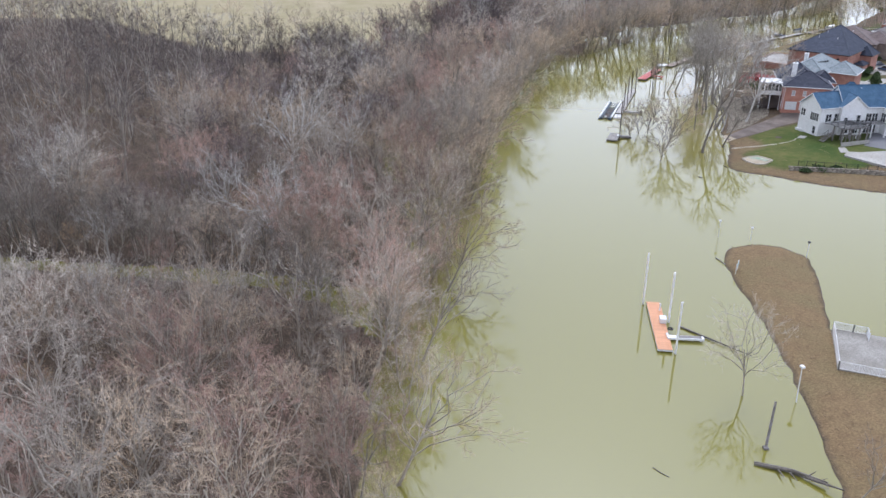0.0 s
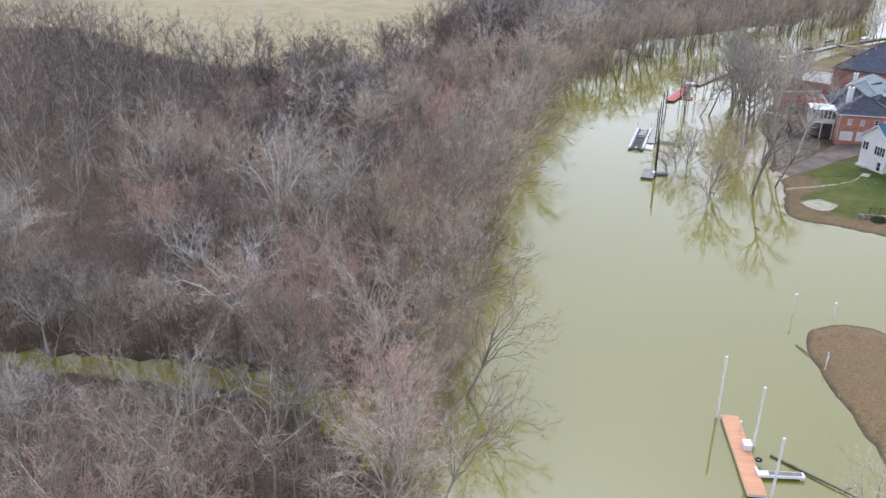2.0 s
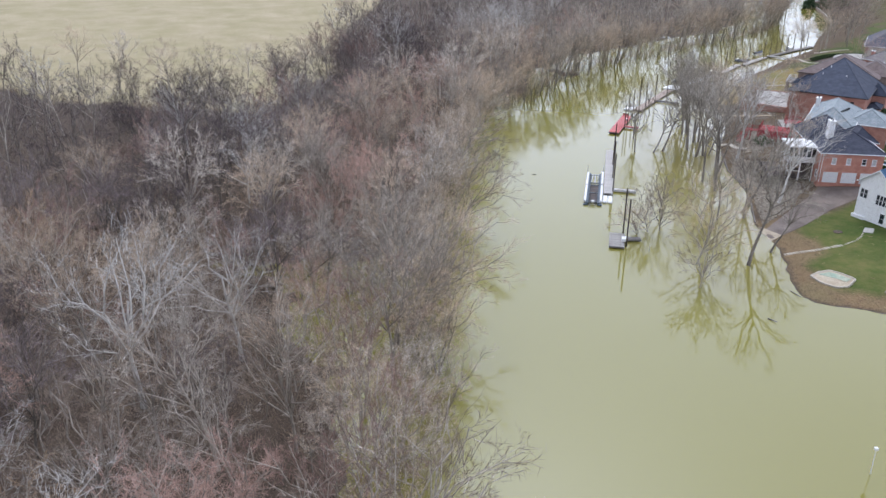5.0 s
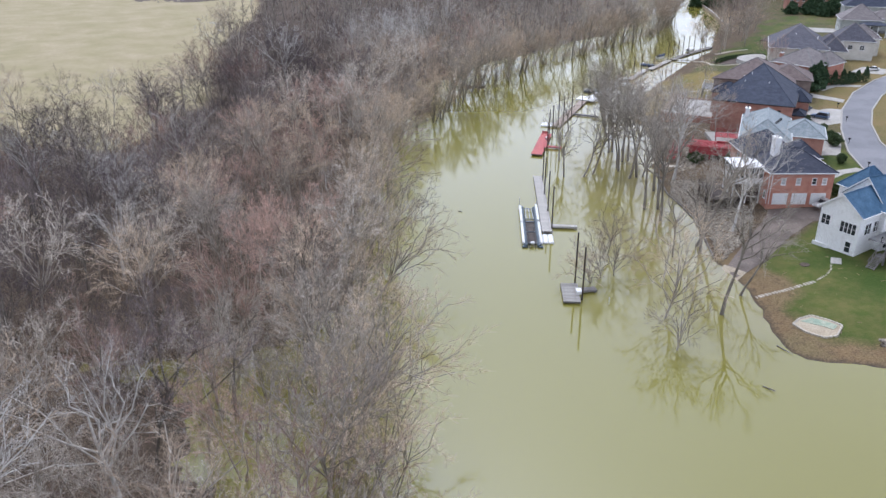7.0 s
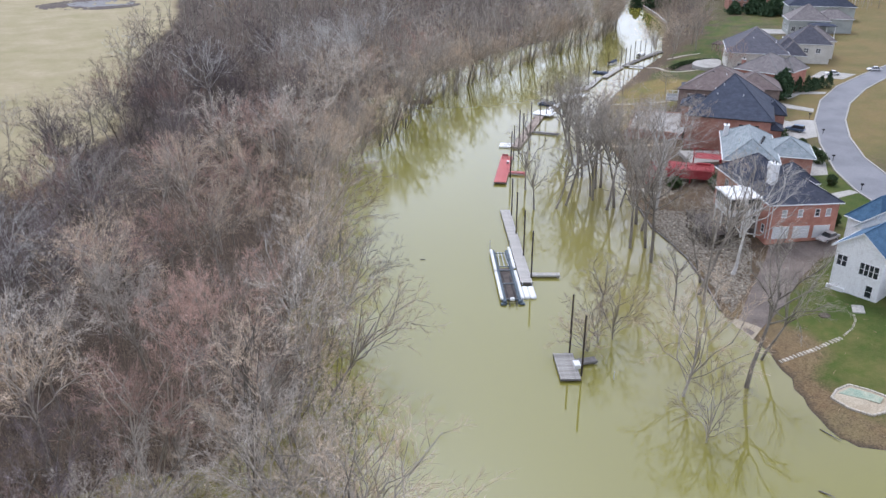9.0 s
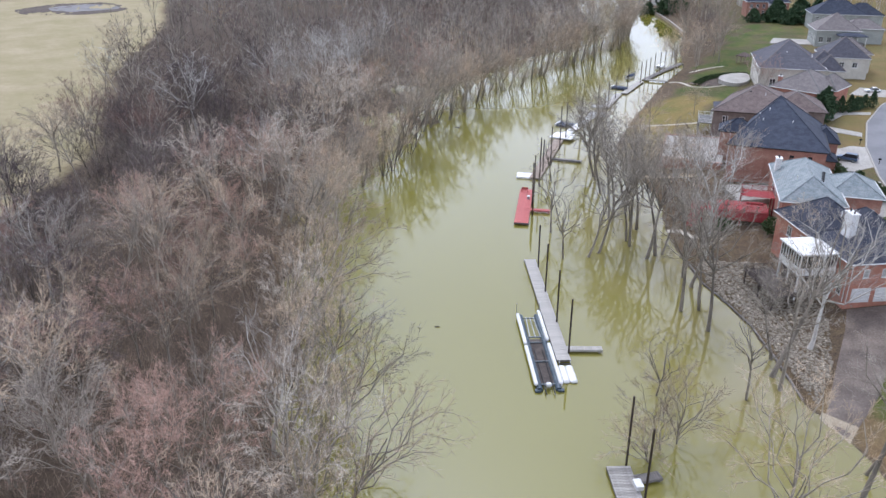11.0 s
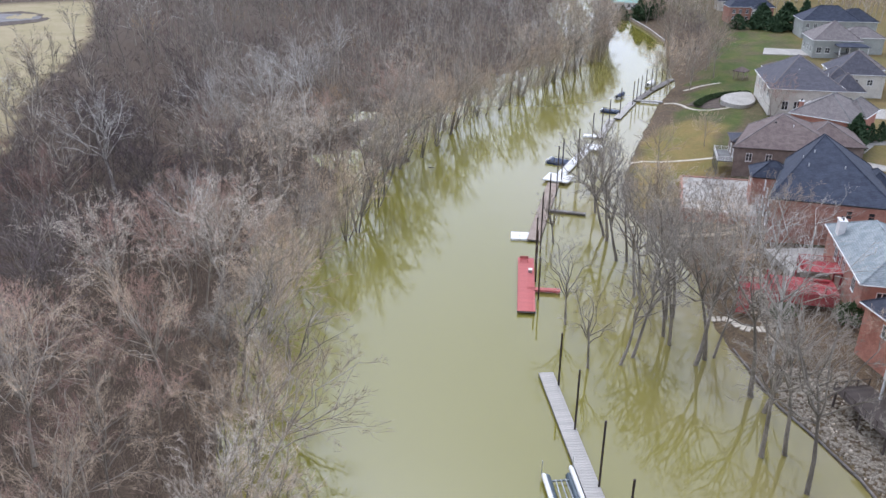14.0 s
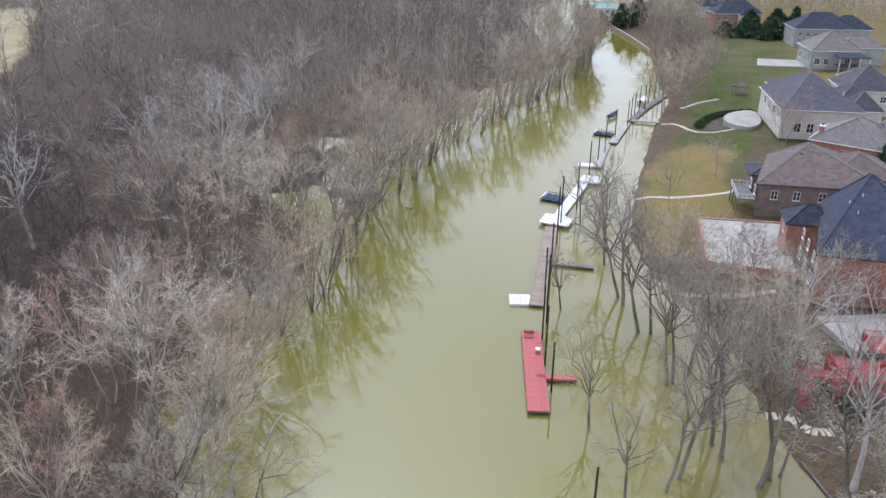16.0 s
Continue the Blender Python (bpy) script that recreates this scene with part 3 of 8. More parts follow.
def hip_roof(x0, x1, y0, y1, h, rise, over=0.5, gable=None, ends=None, nw=0.0):
    """A closed roof over a rectangle; gable: 'x' or 'y' for a ridge that runs to the gables along that axis."""
    if gable:
        return gable_roof(x0, x1, y0, y1, h, rise, over, gable)
    bm = B()
    a0, a1, b0, b1 = x0 - over, x1 + over, y0 - over, y1 + over
    lo = [bm.verts.new(p) for p in ((a0, b0, h - 0.22), (a1, b0, h - 0.22), (a1, b1, h - 0.22), (a0 + nw, b1, h - 0.22))]
    up = [bm.verts.new(p) for p in ((a0, b0, h), (a1, b0, h), (a1, b1, h), (a0 + nw, b1, h))]
    w, d = a1 - a0, b1 - b0
    mx, my, top = (a0 + a1) / 2, (b0 + b1) / 2, h + rise
    if gable == "x" or (gable is None and not ends and w > d + 0.02):
        inset = 0 if gable else d / 2
        r = [bm.verts.new((a0 + inset, my, top)), bm.verts.new((a1 - inset, my, top))]
        fs = [(up[0], up[1], r[1], r[0]), (up[2], up[3], r[0], r[1]), (up[3], up[0], r[0]), (up[1], up[2], r[1])]
    elif gable == "y" or ends or (gable is None and d > w + 0.02):
        i0, i1 = ends or (w / 2, w / 2)
        r = [bm.verts.new((mx, b0 + i0, top)), bm.verts.new((mx, b1 - i1, top))]
        fs = [(up[1], up[2], r[1], r[0]), (up[3], up[0], r[0], r[1]), (up[0], up[1], r[0]), (up[2], up[3], r[1])]
    else:
        r = [bm.verts.new((mx, my, top))]
        fs = [(up[k], up[(k + 1) % 4], r[0]) for k in range(4)]
    for f in fs:
        bm.faces.new(f)
    for k in range(4):
        bm.faces.new((lo[k], lo[(k + 1) % 4], up[(k + 1) % 4], up[k]))
    bm.faces.new(lo[::-1])
    bmesh.ops.recalc_face_normals(bm, faces=bm.faces)
    return bm


def gable_wall(x0, x1, y0, y1, h, rise, axis, over=0.5):
    """Walls of a block, with the two triangles under a gabled roof."""
    bm = box(B(), x0, x1, y0, y1, -1.2, h - 0.2)
    mx, my = (x0 + x1) / 2, (y0 + y1) / 2
    w = (y1 - y0) / 2 if axis == "x" else (x1 - x0) / 2
    top, shoulder = h - 0.24 + rise, h - 0.24 + rise * over / (w + over)
    sec = ((y0, h - 0.21), (y1, h - 0.21), (y1, shoulder), (my, top), (y0, shoulder)) if axis == "x" else ((x0, h - 0.21), (x1, h - 0.21), (x1, shoulder), (mx, top), (x0, shoulder))
    ends = [[bm.verts.new((e, u, z) if axis == "x" else (u, e, z)) for u, z in sec] for e in ((x0, x1) if axis == "x" else (y0, y1))]
    for k in range(5):
        bm.faces.new((ends[0][k], ends[0][(k + 1) % 5], ends[1][(k + 1) % 5], ends[1][k]))
    bm.faces.new(ends[0])
    bm.faces.new(ends[1][::-1])
    bmesh.ops.recalc_face_normals(bm, faces=bm.faces)
    return bm


def ridge_caps(bm, x0, x1, y0, y1, h, rise, over, gable, ends=None, nw=0.0, r=0.14):
    """Caps along the hips and the ridge."""
    a0, a1, b0, b1 = x0 - over, x1 + over, y0 - over, y1 + over
    w, d = a1 - a0, b1 - b0
    mx, my, top = (a0 + a1) / 2, (b0 + b1) / 2, h + rise
    if gable == "x" or (gable is None and not ends and w >= d):
        inset = 0 if gable else d / 2
        r0, r1 = (a0 + inset, my, top), (a1 - inset, my, top)
        hips = () if gable else ((r0, (a0, b0, h)), (r0, (a0, b1, h)), (r1, (a1, b0, h)), (r1, (a1, b1, h)))
    else:
        i0, i1 = (0, 0) if gable else ends or (w / 2, w / 2)
        r0, r1 = (mx, b0 + i0, top), (mx, b1 - i1, top)
        hips = () if gable else ((r0, (a0, b0, h)), (r0, (a1, b0, h)), (r1, (a0 + nw, b1, h)), (r1, (a1, b1, h)))
    if (Vector(r0) - Vector(r1)).length > 0.1:
        rod(bm, r0, r1, r, r, 5)
    for p, q in hips:
        rod(bm, p, q, r, r, 5)
    return bm


class House:
    """A house in its own axes: x along its front, y to its back."""

    def __init__(self, name, label, x, y, deg, z=None, wall=M_BRICK, roof=M_ROOF_NAVY, cap=None, gutter=None):
        self.ob = thing(name, label, "house", x, y, lie(x, y) if z is None else z, deg)
        self.wall, self.roof, self.cap, self.gutter = wall, roof, cap or roof, gutter or M_WHITE

    def block(self, x0, x1, y0, y1, h, rise, gable=None, over=0.5, wall=None, roof=None, wall_label="", ends=None, nw=0.0):
        w, r = wall or self.wall, roof or self.roof
        if gable:
            part("wall", gable_wall(x0, x1, y0, y1, h, rise, gable, over), w, self.ob, wall_label)
        else:
            bm = box(B(), x0, x1, y0, y1, -1.2, h - 0.2)
            for v in bm.verts:
                if nw and abs(v.co.x - x0) < 0.01 and abs(v.co.y - y1) < 0.01:
                    v.co.x += nw
            part("wall", bm, w, self.ob, wall_label)
        ro = part("roof", hip_roof(x0, x1, y0, y1, h, rise, over, gable, ends, nw), r, self.ob)
        for bb in bargeboards(x0, x1, y0, y1, h, rise, over, gable) if gable else ():
            part("bargeboard", bb, M_WHITE, ro, "white painted bargeboard")
        part("ridge_cap", ridge_caps(B(), x0, x1, y0, y1, h, rise, over, gable, ends, nw), self.cap, ro)
        for p, q in (((x0 - over, y0 - over - 0.07), (x1 + over, y0 - over - 0.07)), ((x0 - over, y1 + over + 0.07), (x1 + over, y1 + over + 0.07)),
                     ((x0 - over - 0.07, y0 - over), (x0 - over - 0.07, y1 + over)), ((x1 + over + 0.07, y0 - over), (x1 + over + 0.07, y1 + over))):
            if nw and p[1] > y1:
                p = (p[0] + nw, p[1])
            if nw and p[0] < x0 and q[1] > y1:
                q = (q[0] + nw, q[1])
            if gable == "x" and p[0] == q[0] or gable == "y" and p[1] == q[1]:
                continue
            part("gutter", rod(B(), (*p, h - 0.06), (*q, h - 0.06), 0.1, 0.1, 6), self.gutter, ro, "white metal gutter" if self.gutter == M_WHITE else "dark metal gutter")
        return ro

    def window(self, face, u, z, w=1.0, hgt=1.4, at=0.0, lights=1, frame=M_WHITE, bars=1, glass=None):
        """face: 's', 'n', 'w' or 'e'; u along the wall, at: the wall's plane."""
        ob = new("window")
        ob.parent = self.ob
        deg = {"s": 0, "e": 90, "n": 180, "w": 270}[face]
        px, py = {"s": (u, at), "n": (u, at), "w": (at, u), "e": (at, u)}[face]
        ob.location, ob.rotation_euler = (px, py, z), (0, 0, radians(deg))
        ob.empty_display_size = 0.2
        bm = B()
        t, W, H = 0.09, w / 2, hgt
        box(bm, -W - t, W + t, -0.08, 0.02, -t, 0)
        box(bm, -W - t, W + t, -0.08, 0.02, H, H + t)
        box(bm, -W - t, -W, -0.08, 0.02, 0, H)
        box(bm, W, W + t, -0.08, 0.02, 0, H)
        for k in range(1, lights):
            c = -W + w * k / lights
            box(bm, c - 0.06, c + 0.06, -0.08, 0.02, 0, H)
        if bars:
            box(bm, -W, W, -0.06, 0.02, H * 0.5 - 0.03, H * 0.5 + 0.03)
        part("window_frame", bm, frame, ob)
        part("window_sill", box(B(), -W - 0.15, W + 0.15, -0.14, 0.0, -0.2, -0.09), frame, ob)
        for k in range(lights):
            c0, c1 = -W + w * k / lights + 0.02, -W + w * (k + 1) / lights - 0.02
            part("pane", box(B(), c0, c1, -0.03, -0.012, 0.0, H), glass or M_GLASS, ob, "pane with drawn white blinds" if glass else "dark reflecting glass")
        return ob

    def garage(self, face, u, at, w=2.7, hgt=2.2, z=0.0):
        ob = new("garage_door")
        ob.parent = self.ob
        ob.location, ob.rotation_euler = ((u, at, z) if face in "sn" else (at, u, z)), (0, 0, radians({"s": 0, "e": 90, "n": 180, "w": 270}[face]))
        ob.empty_display_size = 0.2
        fr = B()
        for a, b in ((-w / 2 - 0.14, -w / 2), (w / 2, w / 2 + 0.14)):
            box(fr, a, b, -0.09, 0.02, 0, hgt)
        box(fr, -w / 2 - 0.14, w / 2 + 0.14, -0.09, 0.02, hgt, hgt + 0.16)
        part("door_frame", fr, M_WHITE, ob)
        for k in range(4):
            bm = box(B(), -w / 2, w / 2, -0.05, 0.01, k * hgt / 4 + 0.012, (k + 1) * hgt / 4 - 0.012)
            for j in range(4):
                c = -w / 2 + w * (j + 0.5) / 4
                box(bm, c - w * 0.095, c + w * 0.095, -0.075, -0.05, k * hgt / 4 + 0.1, (k + 1) * hgt / 4 - 0.1)
            part("door_panel", bm, M_WHITE, ob, "white panelled garage door section")
        return ob

    def chimney(self, x, y, z0, z1, w=1.0, d=1.6, mat=M_WHITE):
        ch = part("chimney", box(B(), x - w / 2, x + w / 2, y - d / 2, y + d / 2, z0, z1), mat, self.ob)
        part("cap", box(B(), x - w / 2 - 0.12, x + w / 2 + 0.12, y - d / 2 - 0.12, y + d / 2 + 0.12, z1, z1 + 0.15), M_WHITE, ch)
        for k in (-1, 1):
            part("flue", rod(B(), (x, y + k * d / 4, z1 + 0.15), (x, y + k * d / 4, z1 + 0.6), 0.13, 0.11, 8), M_BLACK, ch)

    def vent(self, x, y, z):
        v = B()
        box(v, x - 0.25, x + 0.25, y - 0.25, y + 0.25, z - 0.3, z + 0.2, 0.05)
        part("roof_vent", v, M_BLACK, self.ob)

    def pipe(self, x, y, z):
        part("vent_pipe", rod(B(), (x, y, z - 0.4), (x, y, z + 0.55), 0.09, 0.09, 8), M_WHITE, self.ob, "white plastic vent pipe")

    def dormer(self, x0, x1, y0, y1, z0, z1, rise, axis="y", wall=None):
        d = part("dormer", box(B(), x0, x1, y0, y1, z0, z1 - 0.1), wall or self.wall, self.ob)
        part("dormer_roof", hip_roof(x0, x1, y0, y1, z1, rise, 0.25, axis), self.roof, d)

    def bar_set(self, name, boxes, mat, label=""):
        """Each box a part of its own under the house."""
        for b in boxes:
            part(name, box(B(), *b), mat, self.ob, label)


def railing(parent, pts, z, mat, hgt=1.0, step=0.14, post=1.8, r=0.03):
    """Posts, rails and balusters along a line of points."""
    for (ax, ay), (bx, by) in zip(pts, pts[1:]):
        L = math.hypot(bx - ax, by - ay)
        rail = B()
        for zz, rr in ((z + hgt, 0.045), (z + 0.12, 0.035)):
            rod(rail, (ax, ay, zz), (bx, by, zz), rr, rr, 4)
        part("rail", rail, mat, parent)
        n = max(1, round(L / post))
        for k in range(n + 1):
            x, y = ax + (bx - ax) * k / n, ay + (by - ay) * k / n
            part("post", box(B(), x - 0.05, x + 0.05, y - 0.05, y + 0.05, z - 0.05, z + hgt + 0.08), mat, parent)
        n = max(1, round(L / step))
        bal = B()
        for k in range(1, n):
            x, y = ax + (bx - ax) * k / n, ay + (by - ay) * k / n
            rod(bal, (x, y, z + 0.1), (x, y, z + hgt), r * 0.55, r * 0.55, 4)
        part("infill", bal, mat, parent)


def stairs(parent, x, y, z0, z1, dx, dy, width, mat, steps=None):
    """A flight that falls from (x, y, z1) along (dx, dy) to z0; each step is a part."""
    n = steps or max(2, round((z1 - z0) / 0.18))
    d = Vector((dx, dy, 0)).normalized()
    s = Vector((-d.y, d.x, 0)) * width / 2
    run = 0.29
    for k in range(n):
        c = Vector((x, y, z1 - (k + 1) * (z1 - z0) / n)) + d * run * (k + 0.5)
        bm = B()
        v = []
        for zz in (c.z - 0.06, c.z):
            for a, b in ((-1, -1), (1, -1), (1, 1), (-1, 1)):
                q = c + d * a * run * 0.52 + s * b
                v.append(bm.verts.new((q.x, q.y, zz)))
        for f in ((3, 2, 1, 0), (4, 5, 6, 7), (0, 1, 5, 4), (1, 2, 6, 5), (2, 3, 7, 6), (3, 0, 4, 7)):
            bm.faces.new([v[i] for i in f])
        part("step", bm, mat, parent)
    for b in (-1, 1):
        st = B()
        p = Vector((x, y, z1)) + s * b
        q = p + d * run * n
        rod(st, p - Vector((0, 0, 0.2)), Vector((q.x, q.y, z0 - 0.15)), 0.12, 0.12, 4)
        part("stringer", st, mat, parent)
        hr = B()
        rod(hr, p + Vector((0, 0, 0.95)), Vector((q.x, q.y, z0 + 0.95)), 0.045, 0.045, 4)
        part("handrail", hr, mat, parent)
        for k in range(0, n + 1, 3):
            w = p + d * run * k
            zz = z1 - (z1 - z0) * k / n
            part("post", box(B(), w.x - 0.05, w.x + 0.05, w.y - 0.05, w.y + 0.05, zz - 0.15, zz + 0.98), mat, parent)


def deck_boards(parent, x0, x1, y0, y1, z, mat, along="x", width=0.28, thick=0.06):
    """Boards laid side by side with gaps, each one a part."""
    lo, hi = (y0, y1) if along == "x" else (x0, x1)
    n = max(1, round((hi - lo) / width))
    w = (hi - lo) / n
    ln = (x1 - x0) if along == "x" else (y1 - y0)
    me = link_mesh("plank", box(B(), -ln / 2, ln / 2, -w / 2 + 0.012, w / 2 - 0.012, -thick, 0), mat)
    for k in range(n):
        c = lo + w * (k + 0.5)
        loc = ((x0 + x1) / 2, c, z) if along == "x" else (c, (y0 + y1) / 2, z)
        again("plank", me, parent, loc, 0 if along == "x" else radians(90))


# the red brick house with three garage doors, a white sunroom on posts and a white chimney
hb = House("brick_house", "red brick house with slate roof and three white garage doors", 96.0, 218.5, -16.3, 2.9, M_BRICK, M_ROOF_DARK)
hb.block(0, 12.4, 0, 11, 6.6, 3.4)
hb.block(-0.6, 9.5, 9, 21, 6.6, 4.2)
hb.block(9.3, 14.5, 11.5, 19, 6.0, 2.6)
for k in range(3):
    hb.garage("s", 2.4 + 3.75 * k, 0.0)
for u in (2.6, 5.5, 8.6, 10.6):
    hb.window("s", u, 4.2, 0.75, 1.2, 0.0, glass=None if u == 8.6 else M_BLIND)
hb.window("w", 1.7, 0.9, 0.9, 1.3, 0.0)
hb.window("w", 12.5, 4.0, 1.2, 1.5, -0.6, 2)
hb.window("w", 16.5, 4.0, 1.2, 1.5, -0.6, 2)
hb.chimney(2.6, 6.2, 8.2, 11.9, 1.1, 2.0)
hb.pipe(3.5, 10.0, 10.2)
part("downpipe", rod(B(), (0.25, -0.12, 0.1), (0.25, -0.12, 6.4), 0.07, 0.07, 6), M_WHITE, hb.ob, "white downpipe")
part("downpipe", rod(B(), (-0.12, 0.3, 0.1), (-0.12, 0.3, 6.4), 0.07, 0.07, 6), M_WHITE, hb.ob, "white downpipe")
# sunroom on posts
sr = thing("sunroom", "white glazed sunroom with flat white roof raised on posts", "sunroom", 96.0, 218.5, 2.9, -16.3)
X0, X1, Y0, Y1, F0, F1 = -5.9, -0.04, 3.3, 9.3, 3.5, 6.5
part("floor", box(B(), X0, X1, Y0, Y1, F0 - 0.35, F0), M_WHITE, sr)
part("roof", box(B(), X0 - 0.3, X1, Y0 - 0.3, Y1 + 0.3, F1, F1 + 0.28, 0.06), M_WHITE, sr, "flat white membrane roof")
for nm, (a0, a1, b0, b1) in (("sill_wall", (X0, X1, Y0, Y0 + 0.15)), ("sill_wall", (X0, X0 + 0.15, Y0 + 0.15, Y1)), ("sill_wall", (X0 + 0.15, X1, Y1 - 0.15, Y1))):
    part(nm, box(B(), a0, a1, b0, b1, F0, F0 + 0.85), M_WHITE, sr)
for k in range(7):
    x = X0 + 0.09 + (X1 - X0 - 0.2) * k / 6
    part("mullion", box(B(), x - 0.08, x + 0.08, Y0, Y0 + 0.14, F0 + 0.85, F1), M_WHITE, sr)
    if k < 6:
        part("pane", box(B(), x + 0.09, x + (X1 - X0 - 0.2) / 6 - 0.09, Y0 + 0.05, Y0 + 0.07, F0 + 0.87, F1 - 0.02), M_GLASS, sr)
for k in range(9):
    y = Y0 + 0.1 + (Y1 - Y0 - 0.2) * k / 8
    part("mullion", box(B(), X0 - 0.004, X0 + 0.14, y - 0.07, y + 0.07, F0 + 0.85, F1), M_WHITE, sr)
    if k < 8:
        part("pane", box(B(), X0 + 0.05, X0 + 0.07, y + 0.08, y + (Y1 - Y0 - 0.2) / 8 - 0.08, F0 + 0.87, F1 - 0.02), M_GLASS, sr)
for x, y in ((X0 + 0.2, Y0 + 0.2), (X0 + 0.2, Y1 - 0.2), (X0 + 2.9, Y0 + 0.2), (X0 + 0.2, Y0 + 3.0), (X1 - 0.3, Y0 + 0.2)):
    part("post", box(B(), x - 0.12, x + 0.12, y - 0.12, y + 0.12, -1.0, F0 - 0.35), M_WHITE, sr)
# a dark box, set back from the posts, fills the space under the floor
part("screen_wall", box(B(), X0 + 0.9, X1, Y0 + 1.0, Y1, -0.8, F0 - 0.36), M_DECKDARK, sr, "dark brown box set back under the floor")
# low timber deck in front of it
ld = thing("timber_deck", "low dark brown timber deck beside the brick house", "deck", 96.0, 218.5, 2.9, -16.3)
deck_boards(ld, -10.0, -5.0, 2.0, 12.0, 0.35, M_DECKDARK, "y", 0.3)
for x in (-9.7, -5.4):
    for y in (2.4, 7.0, 11.6):
        part("post", box(B(), x - 0.1, x + 0.1, y - 0.1, y + 0.1, -2.2, 0.29), M_DECKDARK, ld)
railing(ld, [(-5.2, 2.1), (-9.9, 2.1), (-9.9, 11.9), (-5.2, 11.9)], 0.35, M_DECKDARK, 0.95, 0.2)

# the whitewashed brick house with the blue roof
ha = House("white_brick_house", "whitewashed brick house with blue shingle roof and white gables", 96.27, 195.28, 16.6, 1.9, M_BRICK_WHITE, M_ROOF_BLUE)
ha.block(0, 9.5, 0, 7.4, 7.0, 3.2, "x", 0.5)
ha.window("w", 6.2, 3.9, 1.5, 1.7, 0.0, 2)
ha.window("w", 2.0, 3.5, 2.8, 1.9, 0.0, 4)
ha.window("w", 1.4, 0.15, 0.95, 1.9, 0.0, 1)
ha.window("s", 2.6, 3.4, 1.7, 1.9, 0.0, 2)
ha.window("s", 5.2, 3.4, 1.7, 1.9, 0.0, 2)
part("plinth", box(B(), -0.35, -0.004, 4.9, 7.7, -1.2, 0.25), M_WHITE, ha.ob, "white painted plinth")
hm = House("white_house_wing", "long whitewashed wing with blue shingle roof, dormers and a glazed turret", 100.9, 196.6, 2.0, 1.9, M_BRICK_WHITE, M_ROOF_BLUE)
hm.block(2.0, 30, 0, 10.0, 7.0, 4.6, "x", 0.4)
hm.block(5.0, 12.0, 8.0, 14.0, 7.0, 4.0, None, 0.4)
hm.block(12.0, 16.5, -3.2, 2.0, 7.0, 2.6, None, 0.35)
hm.block(0.8, 7.0, -1.0, 3.4, 7.2, 2.9, "y", 0.35)
for u, z, w, h, n in ((2.2, 3.6, 0.9, 0.9, 1), (5.4, 3.2, 0.9, 1.9, 1), (2.4, 0.5, 1.6, 1.6, 2), (5.2, 0.5, 1.6, 1.6, 2)):
    hm.window("s", u, z, w, h, -1.0, n)
for u in (8.6, 10.2):
    hm.window("s", u, 3.3, 1.4, 2.0, 0.0, 2)
    hm.window("s", u, 0.3, 1.4, 2.0, 0.0, 2)
hm.window("s", 14.25, 3.4, 4.0, 2.1, -3.2, 5)
hm.window("w", -0.9, 3.4, 1.8, 2.1, 12.0, 2)
hm.garage("s", 14.25, -3.2, 3.6, 2.4)
hm.garage("s", 20.0, 0.0, 3.6, 2.4)
hm.window("s", 20, 3.6, 1.6, 1.6, 0.0, 2)
for u in (7.5, 11.0, 18.0, 23.0):
    part("skylight", box(B(), u - 0.35, u + 0.35, 2.2, 3.0, 8.75, 9.15, 0.04), M_GLASS, hm.ob, "pale blue dome rooflight")
hm.pipe(7.5, 4.2, 10.5)
# its deck on posts with stairs and a pergola
da = thing("raised_deck", "grey timber deck on posts with black railing and stairs", "deck", 95.6, 193.4, 2.75, 17.5)
deck_boards(da, 1.5, 9.5, -6.5, -0.05, 2.9, M_GREYDECK, "x", 0.3)
for x in (1.7, 4.2, 6.8, 9.3):
    for y in (-6.3, -3.2):
        part("post", box(B(), x - 0.13, x + 0.13, y - 0.13, y + 0.13, -1.0, 2.84), M_OLDWOOD, da)
for y in (-6.35, -3.2, -0.2):
    part("beam", box(B(), 1.5, 9.5, y - 0.08, y + 0.08, 2.56, 2.83), M_OLDWOOD, da)
railing(da, [(1.55, -2.2), (1.55, -6.45), (9.4, -6.45)], 2.9, M_BLACK, 1.0, 0.14, 2.0, 0.022)
stairs(da, 1.2, -2.6, -0.9, 0.6, -1, 0.0, 1.3, M_OLDWOOD)
part("landing", box(B(), 1.2, 2.6, -3.3, -1.9, 0.45, 0.6), M_OLDWOOD, da)
for k in range(6):
    part("garden_post", box(B(), 0.2 + 1.1 * k, 0.34 + 1.1 * k, -7.9, -7.76, -1.2, 1.5), M_OLDWOOD, da)
part("garden_rail", box(B(), 0.2, 5.9, -7.9, -7.76, 1.5, 1.6), M_OLDWOOD, da)
part("garden_kerb", box(B(), -0.2, 8.4, -8.4, -8.2, -1.2, 0.1), M_CONCRETE, da)
db = thing("long_balcony", "dark balcony with black railing along the white wing", "balcony", 100.2, 195.8, 2.75, 2.0)
deck_boards(db, 0.9, 11.9, -3.9, -1.05, 2.9, M_GREYDECK, "x", 0.3)
for x in (1.1, 4.6, 8.2, 11.7):
    part("post", box(B(), x - 0.13, x + 0.13, -3.8, -3.55, -1.0, 2.84), M_WHITE, db)
railing(db, [(0.95, -3.85), (11.85, -3.85)], 2.9, M_BLACK, 1.0, 0.14, 2.0, 0.022)

